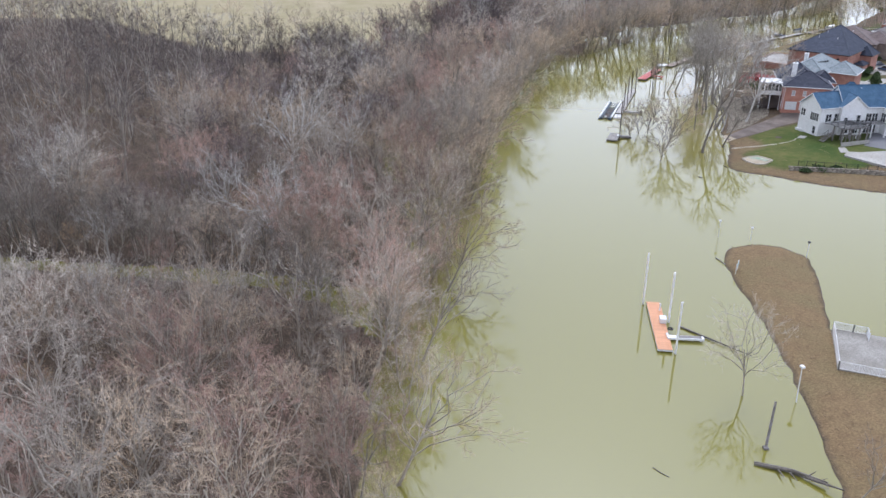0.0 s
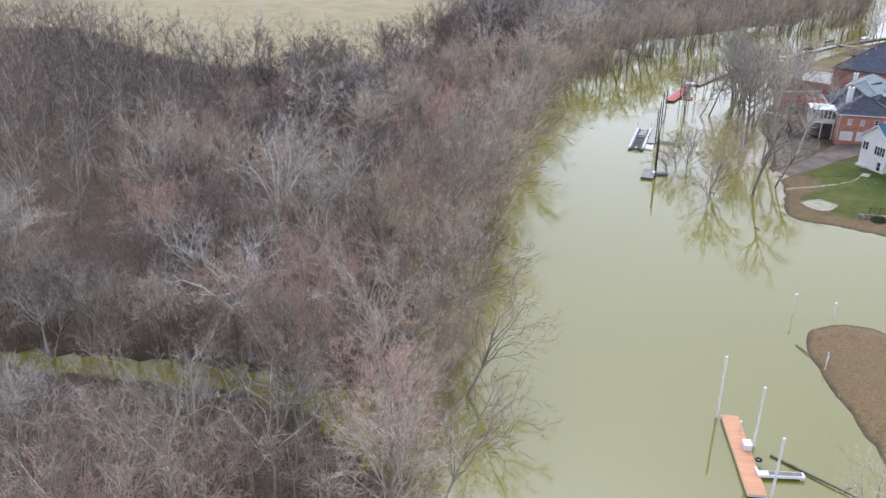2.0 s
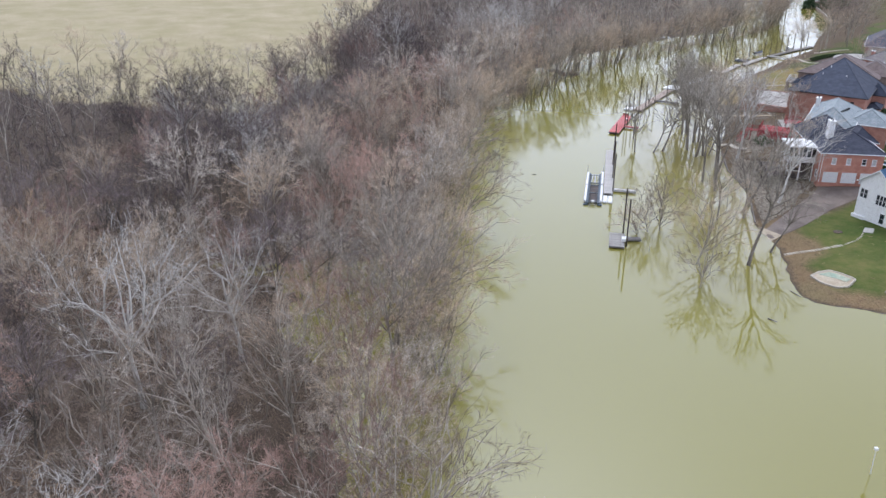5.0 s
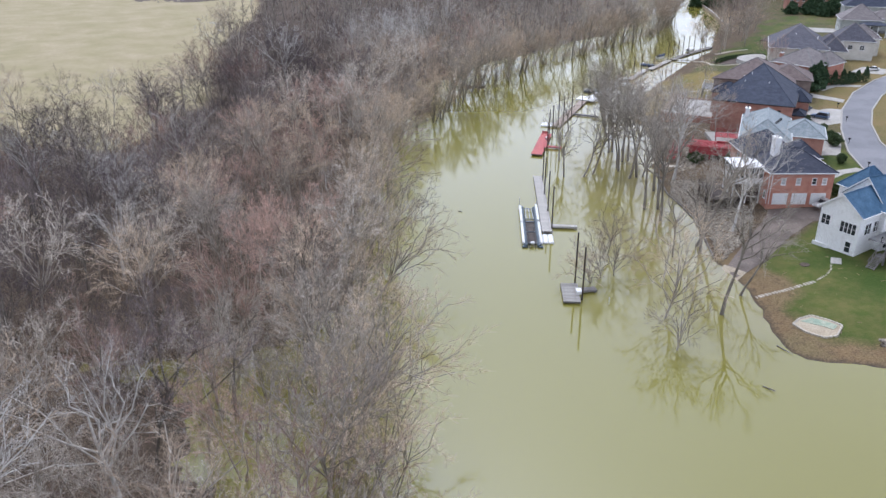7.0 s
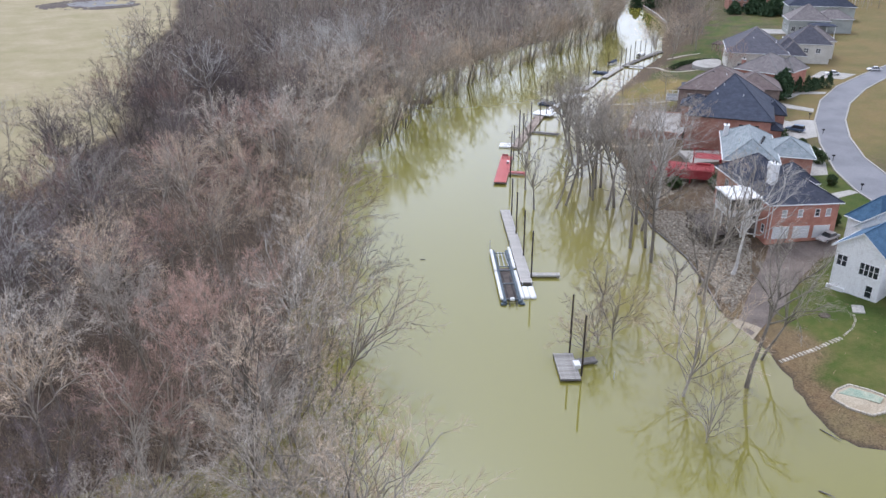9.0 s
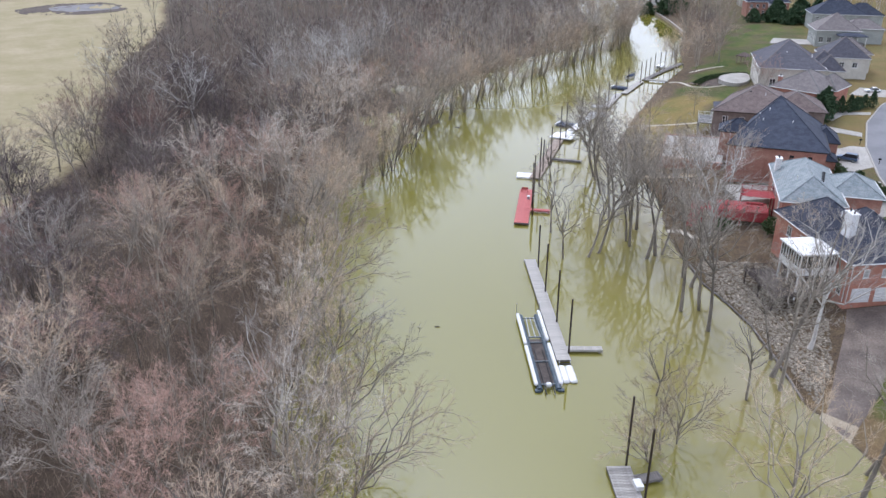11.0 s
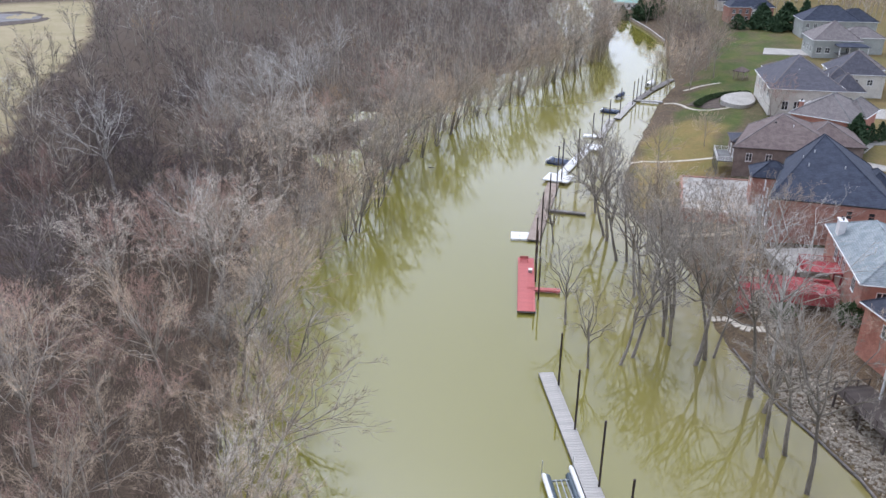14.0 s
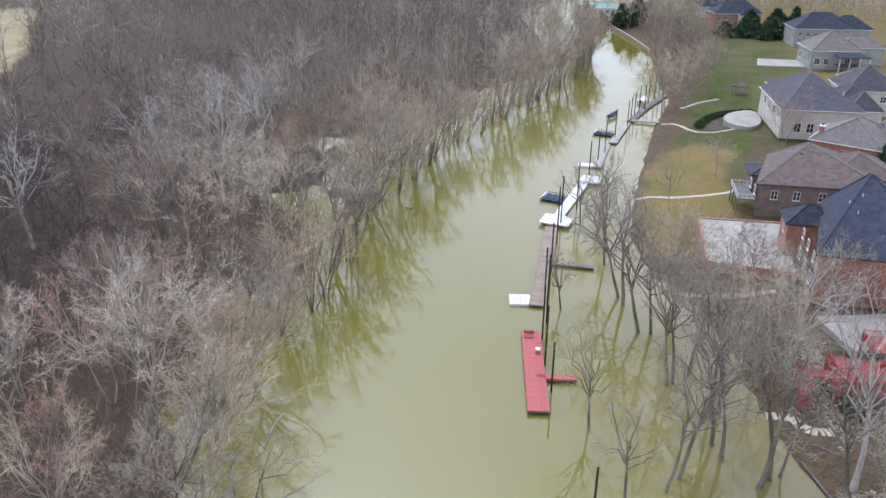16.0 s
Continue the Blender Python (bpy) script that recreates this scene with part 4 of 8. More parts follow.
# the house with the weathered grey roof, and its red deck
hc = House("grey_roofed_house", "brick house with weathered blue-grey shingle roof and white chimney", 108.8, 244.6, -38, 3.2, M_BRICK_DARK, M_ROOF_GREY)
hc.block(-0.7, 9.5, -1.5, 20.0, 5.6, 3.4, None, 0.5)
hc.block(8.0, 17.0, 5.5, 15.5, 5.2, 2.9, None, 0.5)
hc.chimney(-0.2, 15.7, 4.0, 8.3, 1.0, 1.7)
for u in (2.0, 5.5):
    hc.window("s", u, 2.6, 1.3, 1.7, -1.5, 2)
for u in (2.5, 8.5, 11.0, 13.5):
    hc.window("w", u, 2.6, 1.3, 1.8, -0.7, 2)
for k in range(5):
    hc.vent(6.2 + 0.3 * k, 4.5 + 1.6 * k, 7.9 - 0.1 * k)
hc.pipe(2.0, 5.0, 7.9)
rd = thing("red_deck", "red painted two-level timber deck with stairs and railings", "deck", 104.0, 253.4, 2.6, -38)
deck_boards(rd, -2.5, 7.0, -2.0, 3.4, 2.2, M_REDDECK, "x", 0.3)
deck_boards(rd, 2.5, 8.5, 3.5, 7.6, 3.3, M_REDDECK, "x", 0.3)
for x, y, h in ((-2.3, -1.8, 2.14), (-2.3, 3.2, 2.14), (2.2, -1.8, 2.14), (6.8, -1.8, 2.14), (2.7, 7.4, 3.24), (8.3, 7.4, 3.24), (8.3, 3.7, 3.24)):
    part("post", box(B(), x - 0.12, x + 0.12, y - 0.12, y + 0.12, -1.5, h), M_REDDECK, rd)
part("skirt", box(B(), -2.5, 7.0, -2.12, -2.02, 0.3, 2.1), M_REDDECK, rd, "red boarded skirt")
part("skirt", box(B(), -2.62, -2.52, -2.0, 3.4, 0.3, 2.1), M_REDDECK, rd, "red boarded skirt")
railing(rd, [(-2.4, 3.3), (-2.4, -1.9), (6.9, -1.9)], 2.2, M_REDDECK, 1.0, 0.13)
railing(rd, [(2.6, 3.6), (2.6, 7.5), (8.4, 7.5)], 3.3, M_REDDECK, 1.0, 0.13)
part("bench", box(B(), 3.3, 6.3, 1.9, 2.4, 2.2, 2.65, 0.03), M_REDDECK, rd)
part("landing", box(B(), -6.6, -2.6, -0.2, 1.6, 1.1, 1.25), M_REDDECK, rd)
for x, y in ((-6.4, 0.0), (-6.4, 1.4), (-4.5, 0.0)):
    part("post", box(B(), x - 0.1, x + 0.1, y - 0.1, y + 0.1, -1.6, 1.1), M_REDDECK, rd)
railing(rd, [(-2.6, 1.55), (-6.5, 1.55), (-6.5, 0.0)], 1.25, M_REDDECK, 1.0, 0.13)
stairs(rd, -5.6, -0.2, -1.1, 1.2, -0.25, -1, 1.5, M_REDDECK)

# the large house with the navy roof
hd = House("navy_roofed_house", "large dark red brick house with steep navy shingle roof", 118.6, 271.4, -42, 3.3, M_BRICK_DARK, M_ROOF_NAVY, None, M_BLACK)
hd.block(0, 19, 0, 23.5, 7.2, 6.8, None, 0.6, ends=(19.2, 5.0), nw=5.0)
hd.block(17.0, 22.5, 14.0, 22.0, 5.6, 2.6, None, 0.4)
hd.block(19.1, 22.0, 8.0, 13.5, 3.2, 0.9, None, 0.3)
hd.block(-2.2, 5.0, 14.5, 20.8, 6.0, 2.4, None, 0.4)
hd.window("w", 17.2, 3.6, 1.2, 1.5, -2.2, 2)
for u in (12.5, 16.0):
    hd.window("s", u, 4.6, 0.9, 1.3, 0.0, 1, M_BRICK_DARK)
hd.window("s", 13.5, 1.2, 1.0, 1.3, 0.0, 2, M_BRICK_DARK)
for u in (3.5, 8.0, 12.5):
    hd.window("w", u, 4.4, 1.2, 1.5, 0.0, 2)
    hd.window("w", u, 0.9, 1.4, 1.8, 0.0, 2)
for p in ((6.2, 9.0, 10.5), (7.4, 13.0, 12.0), (12.2, 9.0, 10.5), (5.5, 12.0, 11.0)):
    hd.pipe(*p)

# the brown-roofed house, and the terrace court between
he = House("brown_roofed_house", "brick house with a broad brown shingle hip roof", 138.2, 300.0, -38, 3.6, M_BRICK_BROWN, M_ROOF_BROWN, M_ROOF_TAUPE, M_DECKDARK)
he.block(0, 22, 0, 18.5, 5.6, 4.4, None, 0.6, ends=(13.6, 5.2), nw=5.5)
he.block(14, 27, 6, 20, 5.4, 3.4, None, 0.5)
he.block(1.2, 6.6, 12.8, 19.6, 3.1, 1.1, None, 0.4, roof=M_ROOF_DARK)
for u in (3.0, 7.0, 11.5):
    he.window("s", u, 2.6, 1.1, 1.6, 0.0, 2)
for u in (2.5, 6.5):
    he.window("w", u, 2.6, 1.3, 1.6, 0.0, 2)
he.vent(9, 9.5, 8.8)
he.pipe(12.5, 8.0, 8.4)
he.bar_set("porch_post", [(-3.2, -3.0, y, y + 0.2, -1.5, 1.8) for y in (1.0, 3.5, 6.0, 8.5)], M_GREYDECK)
he.bar_set("porch_floor", [(-3.3, -0.02, 0.8, 9.2, 1.8, 1.95)], M_GREYDECK)
railing(he.ob, [(-0.1, 0.9), (-3.2, 0.9), (-3.2, 9.1), (-0.1, 9.1)], 1.95, M_WHITE, 0.95, 0.2)
# taupe roof with orange brick
hf = House("taupe_roofed_house", "orange brick house with a taupe shingle hip roof and white eaves", 169.2, 313.6, -67, 4.2, M_BRICK, M_ROOF_TAUPE, M_GREYDECK)
hf.block(0, 13.5, 0, 15.5, 5.8, 4.4, None, 0.6)
hf.block(7.5, 14.5, 8.0, 18.5, 5.4, 3.4, None, 0.5)
for u in (3.0, 6.8, 11.6):
    hf.window("s", u, 2.9, 1.1, 1.5, 0.0, 2)
hf.chimney(1.0, 3.0, 4.0, 8.2, 0.9, 1.1, M_BRICK_DARK)
# the cream house with purple-grey roofs by the pool terrace
hg = House("slate_roofed_house", "large cream house with purple-grey hip roofs above a pool terrace", 183.0, 333.0, -37, 4.4, M_SIDING, M_ROOF_PURPLE, M_ROOF_TAUPE)
hg.block(0, 18.5, 0, 25, 6.2, 6.2, None, 0.6, ends=(17.0, 8.0))
hg.block(2.5, 12, 22.0, 30.5, 6.4, 2.6, None, 0.5)
hg.block(16, 24, 12, 22, 5.8, 3.8, None, 0.5)
for u in (4.0, 7.0, 10.0):
    hg.window("s", u, 0.6, 1.5, 2.2, 0.0, 2)
for u in (24.0, 26.0, 28.0):
    hg.window("w", u, 0.4, 1.5, 2.3, 2.5, 2)
for u in (4.0, 9.0, 14.0, 19.0):
    hg.window("w", u, 3.2, 1.5, 1.8, 0.0, 2)
hg.pipe(8, 9, 9.4)
hg.pipe(15, 6, 9.2)
hg2 = House("hip_roofed_house", "cream house with steep purple-grey hip roof", 216.2, 340.6, -37, 4.4, M_SIDING, M_ROOF_PURPLE, M_ROOF_TAUPE)
hg2.block(0, 14, 0, 14, 5.8, 5.8, None, 0.5)
hg2.block(5, 17, 11, 24, 5.4, 4.4, None, 0.5, roof=M_ROOF_TAUPE)
for u in (2, 6, 10):
    hg2.window("s", u, 2.8, 1.4, 1.5, 0.0, 2)
hg3 = House("garage_house", "cream garage building with hip roof", 200.2, 327.5, -37, 4.4, M_SIDING, M_ROOF_PURPLE, M_ROOF_TAUPE)
hg3.block(0, 8, 0, 8.5, 5.0, 4.2, None, 0.4)
hg3.window("s", 4.5, 1.6, 1.3, 1.6, 0.0, 2)
# grey house with a porch further along
hh = House("grey_hip_house", "grey-green house with broad grey hip roof and dark covered porch", 261.0, 387.0, -35, 4.2, M_GREYSIDING, M_ROOF_TAUPE)
hh.block(0, 16, 0, 16, 5.6, 6.0, None, 0.6)
hh.block(12, 27, 9, 20, 5.4, 3.4, None, 0.5)
part("porch_roof", hip_roof(7.5, 17.5, -5.5, -0.05, 4.4, 0.9, 0.4), M_ROOF_NAVY, hh.ob)
part("porch_floor", box(B(), 7.5, 17.5, -5.5, -0.05, 1.2, 1.4), M_GREYDECK, hh.ob)
hh.bar_set("porch_post", [(x, x + 0.25, -5.5, -5.25, -1.0, 4.2) for x in (7.6, 10.8, 14.0, 17.2)], M_WHITE)
for u in (2.0, 5.0, 12.0):
    hh.window("s", u, 1.0, 1.5, 2.0, 0.0, 2)
for u in (3.0, 8.0, 13.0):
    hh.window("w", u, 1.2, 1.6, 1.8, 0.0, 2)
hi = House("navy_far_house", "white house with navy hip roofs beyond the grey one", 292.0, 420.0, -35, 4.2, M_GREYSIDING, M_ROOF_NAVY)
hi.block(0, 22, 0, 15, 6.4, 5.4, None, 0.6)
hi.block(14, 30, 3, 16, 6.0, 4.6, None, 0.6)
for u in (2.0, 5.0, 8.0, 11.0):
    hi.window("s", u, 3.6, 1.2, 1.5, 0.0, 2)
    hi.window("s", u, 0.6, 1.2, 1.9, 0.0, 2)
hj = House("far_brick_house", "far brick house with navy roof and white two-storey porch", 296.0, 466.0, -30, 3.8, M_BRICK_DARK, M_ROOF_NAVY)
hj.block(0, 20, 0, 12, 6.8, 5.0, None, 0.6)
hj.block(10, 16, -3.5, 2, 6.4, 2.6, None, 0.4, wall=M_WHITE)
for u in (2.0, 5.0, 8.0, 18.0):
    hj.window("s", u, 4.0, 1.2, 1.6, 0.0, 2)
    hj.window("s", u, 0.8, 1.2, 1.8, 0.0, 2)
for u in (11.2, 13.0, 14.8):
    hj.window("s", u, 3.6, 1.2, 2.0, -3.5, 1)
    hj.window("s", u, 0.4, 1.2, 2.2, -3.5, 1)
hk = House("teal_roofed_boathouse", "far white boathouse with a teal metal roof at the water", 288.0, 545.0, -40, 1.2, M_WHITE, M_GREENWATER)
hk.block(0, 14, 0, 9, 3.4, 2.2, "x", 0.6)
for u in (2.0, 5.5, 9.0, 12.0):
    hk.window("s", u, 0.8, 1.4, 1.6, 0.0, 2)
hl = House("far_cottage", "far dark-roofed cottage among the trees", 322.0, 500.0, -30, 3.6, M_SIDING, M_ROOF_DARK)
hl.block(0, 16, 0, 11, 4.6, 4.0, None, 0.5)
for u in (3.0, 8.0, 13.0):
    hl.window("s", u, 1.0, 1.3, 1.6, 0.0, 2)

# ---- roads, drives, terraces and paths ----
ROAD_L = [(104, 186), (116, 205), (127.3, 222), (130.5, 231), (136.5, 242), (149.1, 258.6), (164.1, 275.3), (182.5, 291.5), (202, 304), (224, 314), (246, 323), (290, 340)]
ROAD_R = [(114, 178), (127, 197), (136.5, 216), (144, 235), (149.6, 246), (159.7, 259.6), (171.7, 272.2), (187.6, 285.5), (207, 297.5), (227, 307), (250, 315.5), (294, 332)]
drape("road", ROAD_R + ROAD_L[::-1], 0.05, M_ASPHALT, "smooth grey asphalt residential street curving past the houses", "road")


def kerb_run(line, side):
    """Kerb stones along one edge of the road, each a stone of its own."""
    kerb = thing("kerb", "pale concrete kerb along the street", "kerb", 0, 0, 0, 0, kind="structure")
    me = link_mesh("kerb_stone", box(B(), -1.47, 1.47, -0.2, 0.2, -0.3, 0.17, 0.03), M_CONCRETE)
    for (ax, ay), (bx, by) in zip(line, line[1:]):
        L = math.hypot(bx - ax, by - ay)
        n = max(1, round(L / 3.0))
        for k in range(n):
            q = (k + 0.5) / n
            x, y = ax + (bx - ax) * q, ay + (by - ay) * q
            again("kerb_stone", me, kerb, (x, y, lie(x, y) + 0.05), math.atan2(by - ay, bx - ax), (L / n / 3.0, 1, 1))


kerb_run(ROAD_L[1:11], 1)
kerb_run(ROAD_R[1:11], -1)
drape("garage_drive", [(71.6, 196.0), (73.5, 199.5), (76.0, 201.5), (83.5, 207.5), (92.0, 214.0), (96.5, 218.0), (108.6, 214.4), (113.5, 213.0), (118.5, 218.0), (128.2, 224.6), (126.2, 220.0), (114.0, 208.0), (100.5, 210.3), (92.0, 206.2), (83.3, 200.6), (77.0, 197.6)], 0.07,
      M_DRIVE, "dark exposed-aggregate drive sloping down into the water", "driveway")
drape("boat_ramp", [(70.2, 196.2), (71.5, 199.4), (75.2, 201.6), (76.6, 197.4), (72.8, 195.4)], 0.12, M_SAND, "pale sandy concrete boat ramp at the water's edge", "ramp")
drape("front_drive", [(124.5, 243), (127.3, 242.2), (133, 240.5), (138.5, 246.5), (146.5, 255.8), (143.0, 258.5), (137.0, 253.5), (134.5, 257.5), (128.0, 255.0)], 0.07, M_CONCRETE, "pale concrete drive with a planted island", "driveway")
drape("garden_walk", [(118, 229.5), (124, 231.5), (129.5, 231.5), (130.0, 229.5), (124.0, 229.0), (117.5, 226.5)], 0.075, M_CONCRETE, "pale concrete garden walk", "path")
drape("court_drive", [(140, 270), (147, 263.0), (153.8, 263.6), (164.0, 275.2), (161.5, 277.5), (157.5, 277.0), (156.0, 283.5), (149.0, 279.0)], 0.07, M_CONCRETE, "pale concrete drive court with parked cars", "driveway")
drape("side_drive", [(158, 296), (166.5, 291.5), (170.5, 282.2), (173.5, 284.8), (170.0, 295.5), (161.5, 300)], 0.07, M_CONCRETE, "pale concrete drive between lawns", "driveway")
drape("verge_walk", [(176, 297), (184, 300.5), (190.5, 297.5), (193.0, 299.3), (186, 303.5), (176, 300)], 0.07, M_CONCRETE, "pale concrete drive beside the hedge", "driveway")
drape("east_drive", [(205, 318), (212, 311.0), (222, 315.0), (216, 324)], 0.07, M_CONCRETE, "pale concrete drive", "driveway")
# terrace court of the navy-roofed house
tc = drape("terrace", [(113.6, 287.5), (126.2, 302.2), (138.0, 293.2), (122.8, 277.6)], 0, M_CONCRETE, "broad pale concrete terrace on a brick retaining wall", "terrace", kind="structure", level=3.5, skirt=0.15)
terrace_wall = thing("retaining_wall", "red brick retaining wall round the terrace", "wall", 0, 0, 0, kind="structure")
for (ax, ay), (bx, by) in (((113.6, 287.5), (126.2, 302.2)), ((113.6, 287.5), (122.8, 277.6)), ((126.2, 302.2), (138.0, 293.2))):
    d = Vector((bx - ax, by - ay, 0))
    L = d.length
    w = part("wall_run", box(B(), 0, L, -0.15, 0.15, -3.3, -0.16), M_BRICK_DARK, terrace_wall)
    w.location, w.rotation_euler = (ax, ay, 3.5), (0, 0, math.atan2(d.y, d.x))
    c = part("coping", box(B(), -0.1, L + 0.1, -0.22, 0.22, 0.012, 0.22), M_BRICK_DARK, terrace_wall, "brick coping")
    c.location, c.rotation_euler = (ax, ay, 3.5), (0, 0, math.atan2(d.y, d.x))
drape("patio", [(110.6, 258.2), (114.0, 267.0), (123.8, 262.8), (118.0, 256.2)], 0, M_CONCRETE, "pale concrete patio behind the red deck", "patio", level=3.35, skirt=0.9)
drape("quay", [(95.5, 178.5), (97.5, 181.3), (101.0, 180.8), (120.0, 184.0), (124, 171), (101.0, 170.4)], 0, M_CONCRETE, "pale concrete apron below the white house", "patio", level=1.9, skirt=1.3)
drape("quay_walk", [(95.8, 181.0), (97.0, 184.8), (98.6, 184.6), (98.0, 181.0)], 0.1, M_CONCRETE, "pale concrete walk", "path")
drape("pool_terrace", rounded([(183.0, 341.8), (181.6, 349.2), (186.0, 354.2), (192.0, 356.4), (198.6, 355.4), (195.5, 350.0), (190.5, 344.6)]), 0, M_CONCRETE, "rounded pale terrace with a covered pool", "terrace", level=3.6, skirt=1.4)
drape("pool_cover", rounded([(186.0, 345.6), (186.6, 349.6), (189.5, 351.6), (192.6, 351.6), (191.5, 348.6), (188.8, 346.0)]), 0, M_CONCRETE, "pale grey pool cover on the terrace", "pool cover", kind="", level=3.63, skirt=0.025)
drape("far_terrace", [(261.3, 410.0), (275.6, 394.4), (263.3, 389.3), (251.2, 401.0)], 0.25, M_CONCRETE, "far pale terrace", "terrace")


def stone_walk(name, label, line, width, size, mat=M_LIMESTONE, gap=0.06):
    """Stepping stones or flags along a line, each a stone of its own."""
    ob = thing(name, label, "path", 0, 0, 0, kind="structure")
    me = [link_mesh("stone", box(B(), -0.5, 0.5, -0.5, 0.5, -0.12, 0.05, 0.04), mat) for _ in range(1)]
    r = random.Random(7)
    for (ax, ay), (bx, by) in zip(line, line[1:]):
        L = math.hypot(bx - ax, by - ay)
        n = max(1, round(L / size))
        for k in range(n):
            q = (k + 0.5) / n
            x, y = ax + (bx - ax) * q + r.uniform(-0.05, 0.05), ay + (by - ay) * q
            again("stone", me[0], ob, (x, y, lie(x, y) + 0.05), math.atan2(by - ay, bx - ax) + r.uniform(-0.12, 0.12), (L / n - gap * r.uniform(0.8, 2.0), width * r.uniform(0.85, 1.1), 1))
    return ob


stone_walk("stepping_stones", "row of pale stepping stones across the lawn", [(72.6, 189.6), (78.0, 189.7), (84.2, 190.1)], 0.7, 0.62, gap=0.24)
stone_walk("small_stepping_stones", "sparse small pale stones leading on to the house", [(84.6, 190.3), (87.6, 191.4), (89.6, 192.8), (90.8, 194.2)], 0.3, 0.62, gap=0.3)
stone_walk("flagstone_steps", "curved pale flagstone steps down to the water", [(91.0, 257.2), (93.0, 256.6), (94.9, 254.6), (94.4, 252.2), (95.2, 250.8), (96.8, 249.8)], 1.6, 0.75, gap=0.1)
drape("bank_path", ribbon([(104.8, 292.2), (105.5, 289.0), (106.6, 285.6), (109.5, 281.8), (114.4, 278.6), (118.0, 277.0)], 0.55), 0.07, M_SAND, "narrow pale path along the bank", "path")
drape("lawn_path", ribbon([(128.5, 322.6), (131.3, 321.0), (134.5, 317.0), (139.0, 314.0), (144.4, 312.1), (147.5, 312.8)], 0.5), 0.07, M_LIMESTONE, "curved pale path over the tan lawn", "path")
drape("bed_border", ribbon([(173.4, 364.0), (175.6, 361.8), (175.2, 358.0), (173.7, 354.4), (173.4, 350.2), (175.8, 347.4), (179.5, 346.4), (182.2, 346.2)], 0.45), 0.12, M_LIMESTONE, "pale stone border walk curving to the dock", "path")
drape("planting_bed", [(176.2, 357.2), (176.0, 349.6), (179.5, 347.4), (182.4, 347.6), (182.2, 349.6), (186.0, 354.6), (192.0, 357.2), (197.8, 356.4), (198.6, 358.6), (190.0, 360.6), (181.0, 359.4)], 0.1, M_MULCH, "dark mulched planting bed round the terrace", "planting bed")
drape("far_path", ribbon([(205, 374), (198, 375), (190, 374)], 0.5), 0.07, M_LIMESTONE, "pale garden path", "path")

# the stone-filled fire pit ring on the point: a sandy bed with a pale stone edge
PIT = [(72.1, 180.2), (74.0, 181.2), (76.1, 181.3), (77.4, 179.2), (78.0, 177.0), (75.6, 175.2), (73.6, 175.4), (72.3, 177.6)]
drape("sand_bed", PIT, 0.1, M_SAND, "sandy bed partly covered by a green tarpaulin", "sand bed", kind="")
drape("tarpaulin", [(73.6, 180.6), (75.7, 180.7), (76.9, 178.9), (77.4, 177.2), (76.2, 176.6), (75.3, 178.2)], 0.14, M_TARP, "pale green tarpaulin lying on the sand bed", "tarpaulin", kind="", skirt=0.03, step=1.0)
pit = thing("stone_edging", "ring of pale edging stones round the sand bed", "edging", 0, 0, 0)
me_edge = link_mesh("edge_stone", box(B(), -0.27, 0.27, -0.15, 0.15, -0.2, 0.2, 0.05), M_LIMESTONE)
for (ax, ay), (bx, by) in zip(PIT, PIT[1:] + PIT[:1]):
    L = math.hypot(bx - ax, by - ay)
    n = max(1, round(L / 0.6))
    for k in range(n):
        x, y = ax + (bx - ax) * (k + 0.5) / n, ay + (by - ay) * (k + 0.5) / n
        again("edge_stone", me_edge, pit, (x, y, lie(x, y) + 0.05), math.atan2(by - ay, bx - ax) + 0.1 * math.sin(7 * k))

# low stone wall and black fence in front of the white house
lw = thing("stone_wall", "low dry-stone retaining wall along the shore lawn", "wall", 0, 0, 0, kind="structure")
r_ = random.Random(3)
me_rock = [link_mesh("stone", box(B(), -0.5, 0.5, -0.28, 0.28, -0.16, 0.16, 0.07), M_WALLSTONE) for _ in range(2)]
line = [(79.7, 171.4), (87.2, 169.3), (94.0, 167.6), (100.0, 166.0), (112.0, 163.5)]
for (ax, ay), (bx, by) in zip(line, line[1:]):
    L = math.hypot(bx - ax, by - ay)
    for row in range(3):
        n = max(1, round(L / 1.0))
        for k in range(n):
            q = (k + 0.5 + 0.25 * (row % 2)) / n
            x, y = ax + (bx - ax) * q, ay + (by - ay) * q + 0.18 * row
            again("stone", me_rock[k % 2], lw, (x, y, lie(x, y - 0.3) + 0.12 + 0.3 * row), math.atan2(by - ay, bx - ax) + r_.uniform(-0.08, 0.08), (r_.uniform(0.85, 1.1), 1, r_.uniform(0.85, 1.15)))
fe = thing("iron_fence", "black iron fence above the stone wall", "fence", 0, 0, 0, kind="structure")
fence_line = [(82.0, 172.2), (87.4, 170.9), (94.2, 169.2), (100.4, 167.8), (112.2, 165.2)]
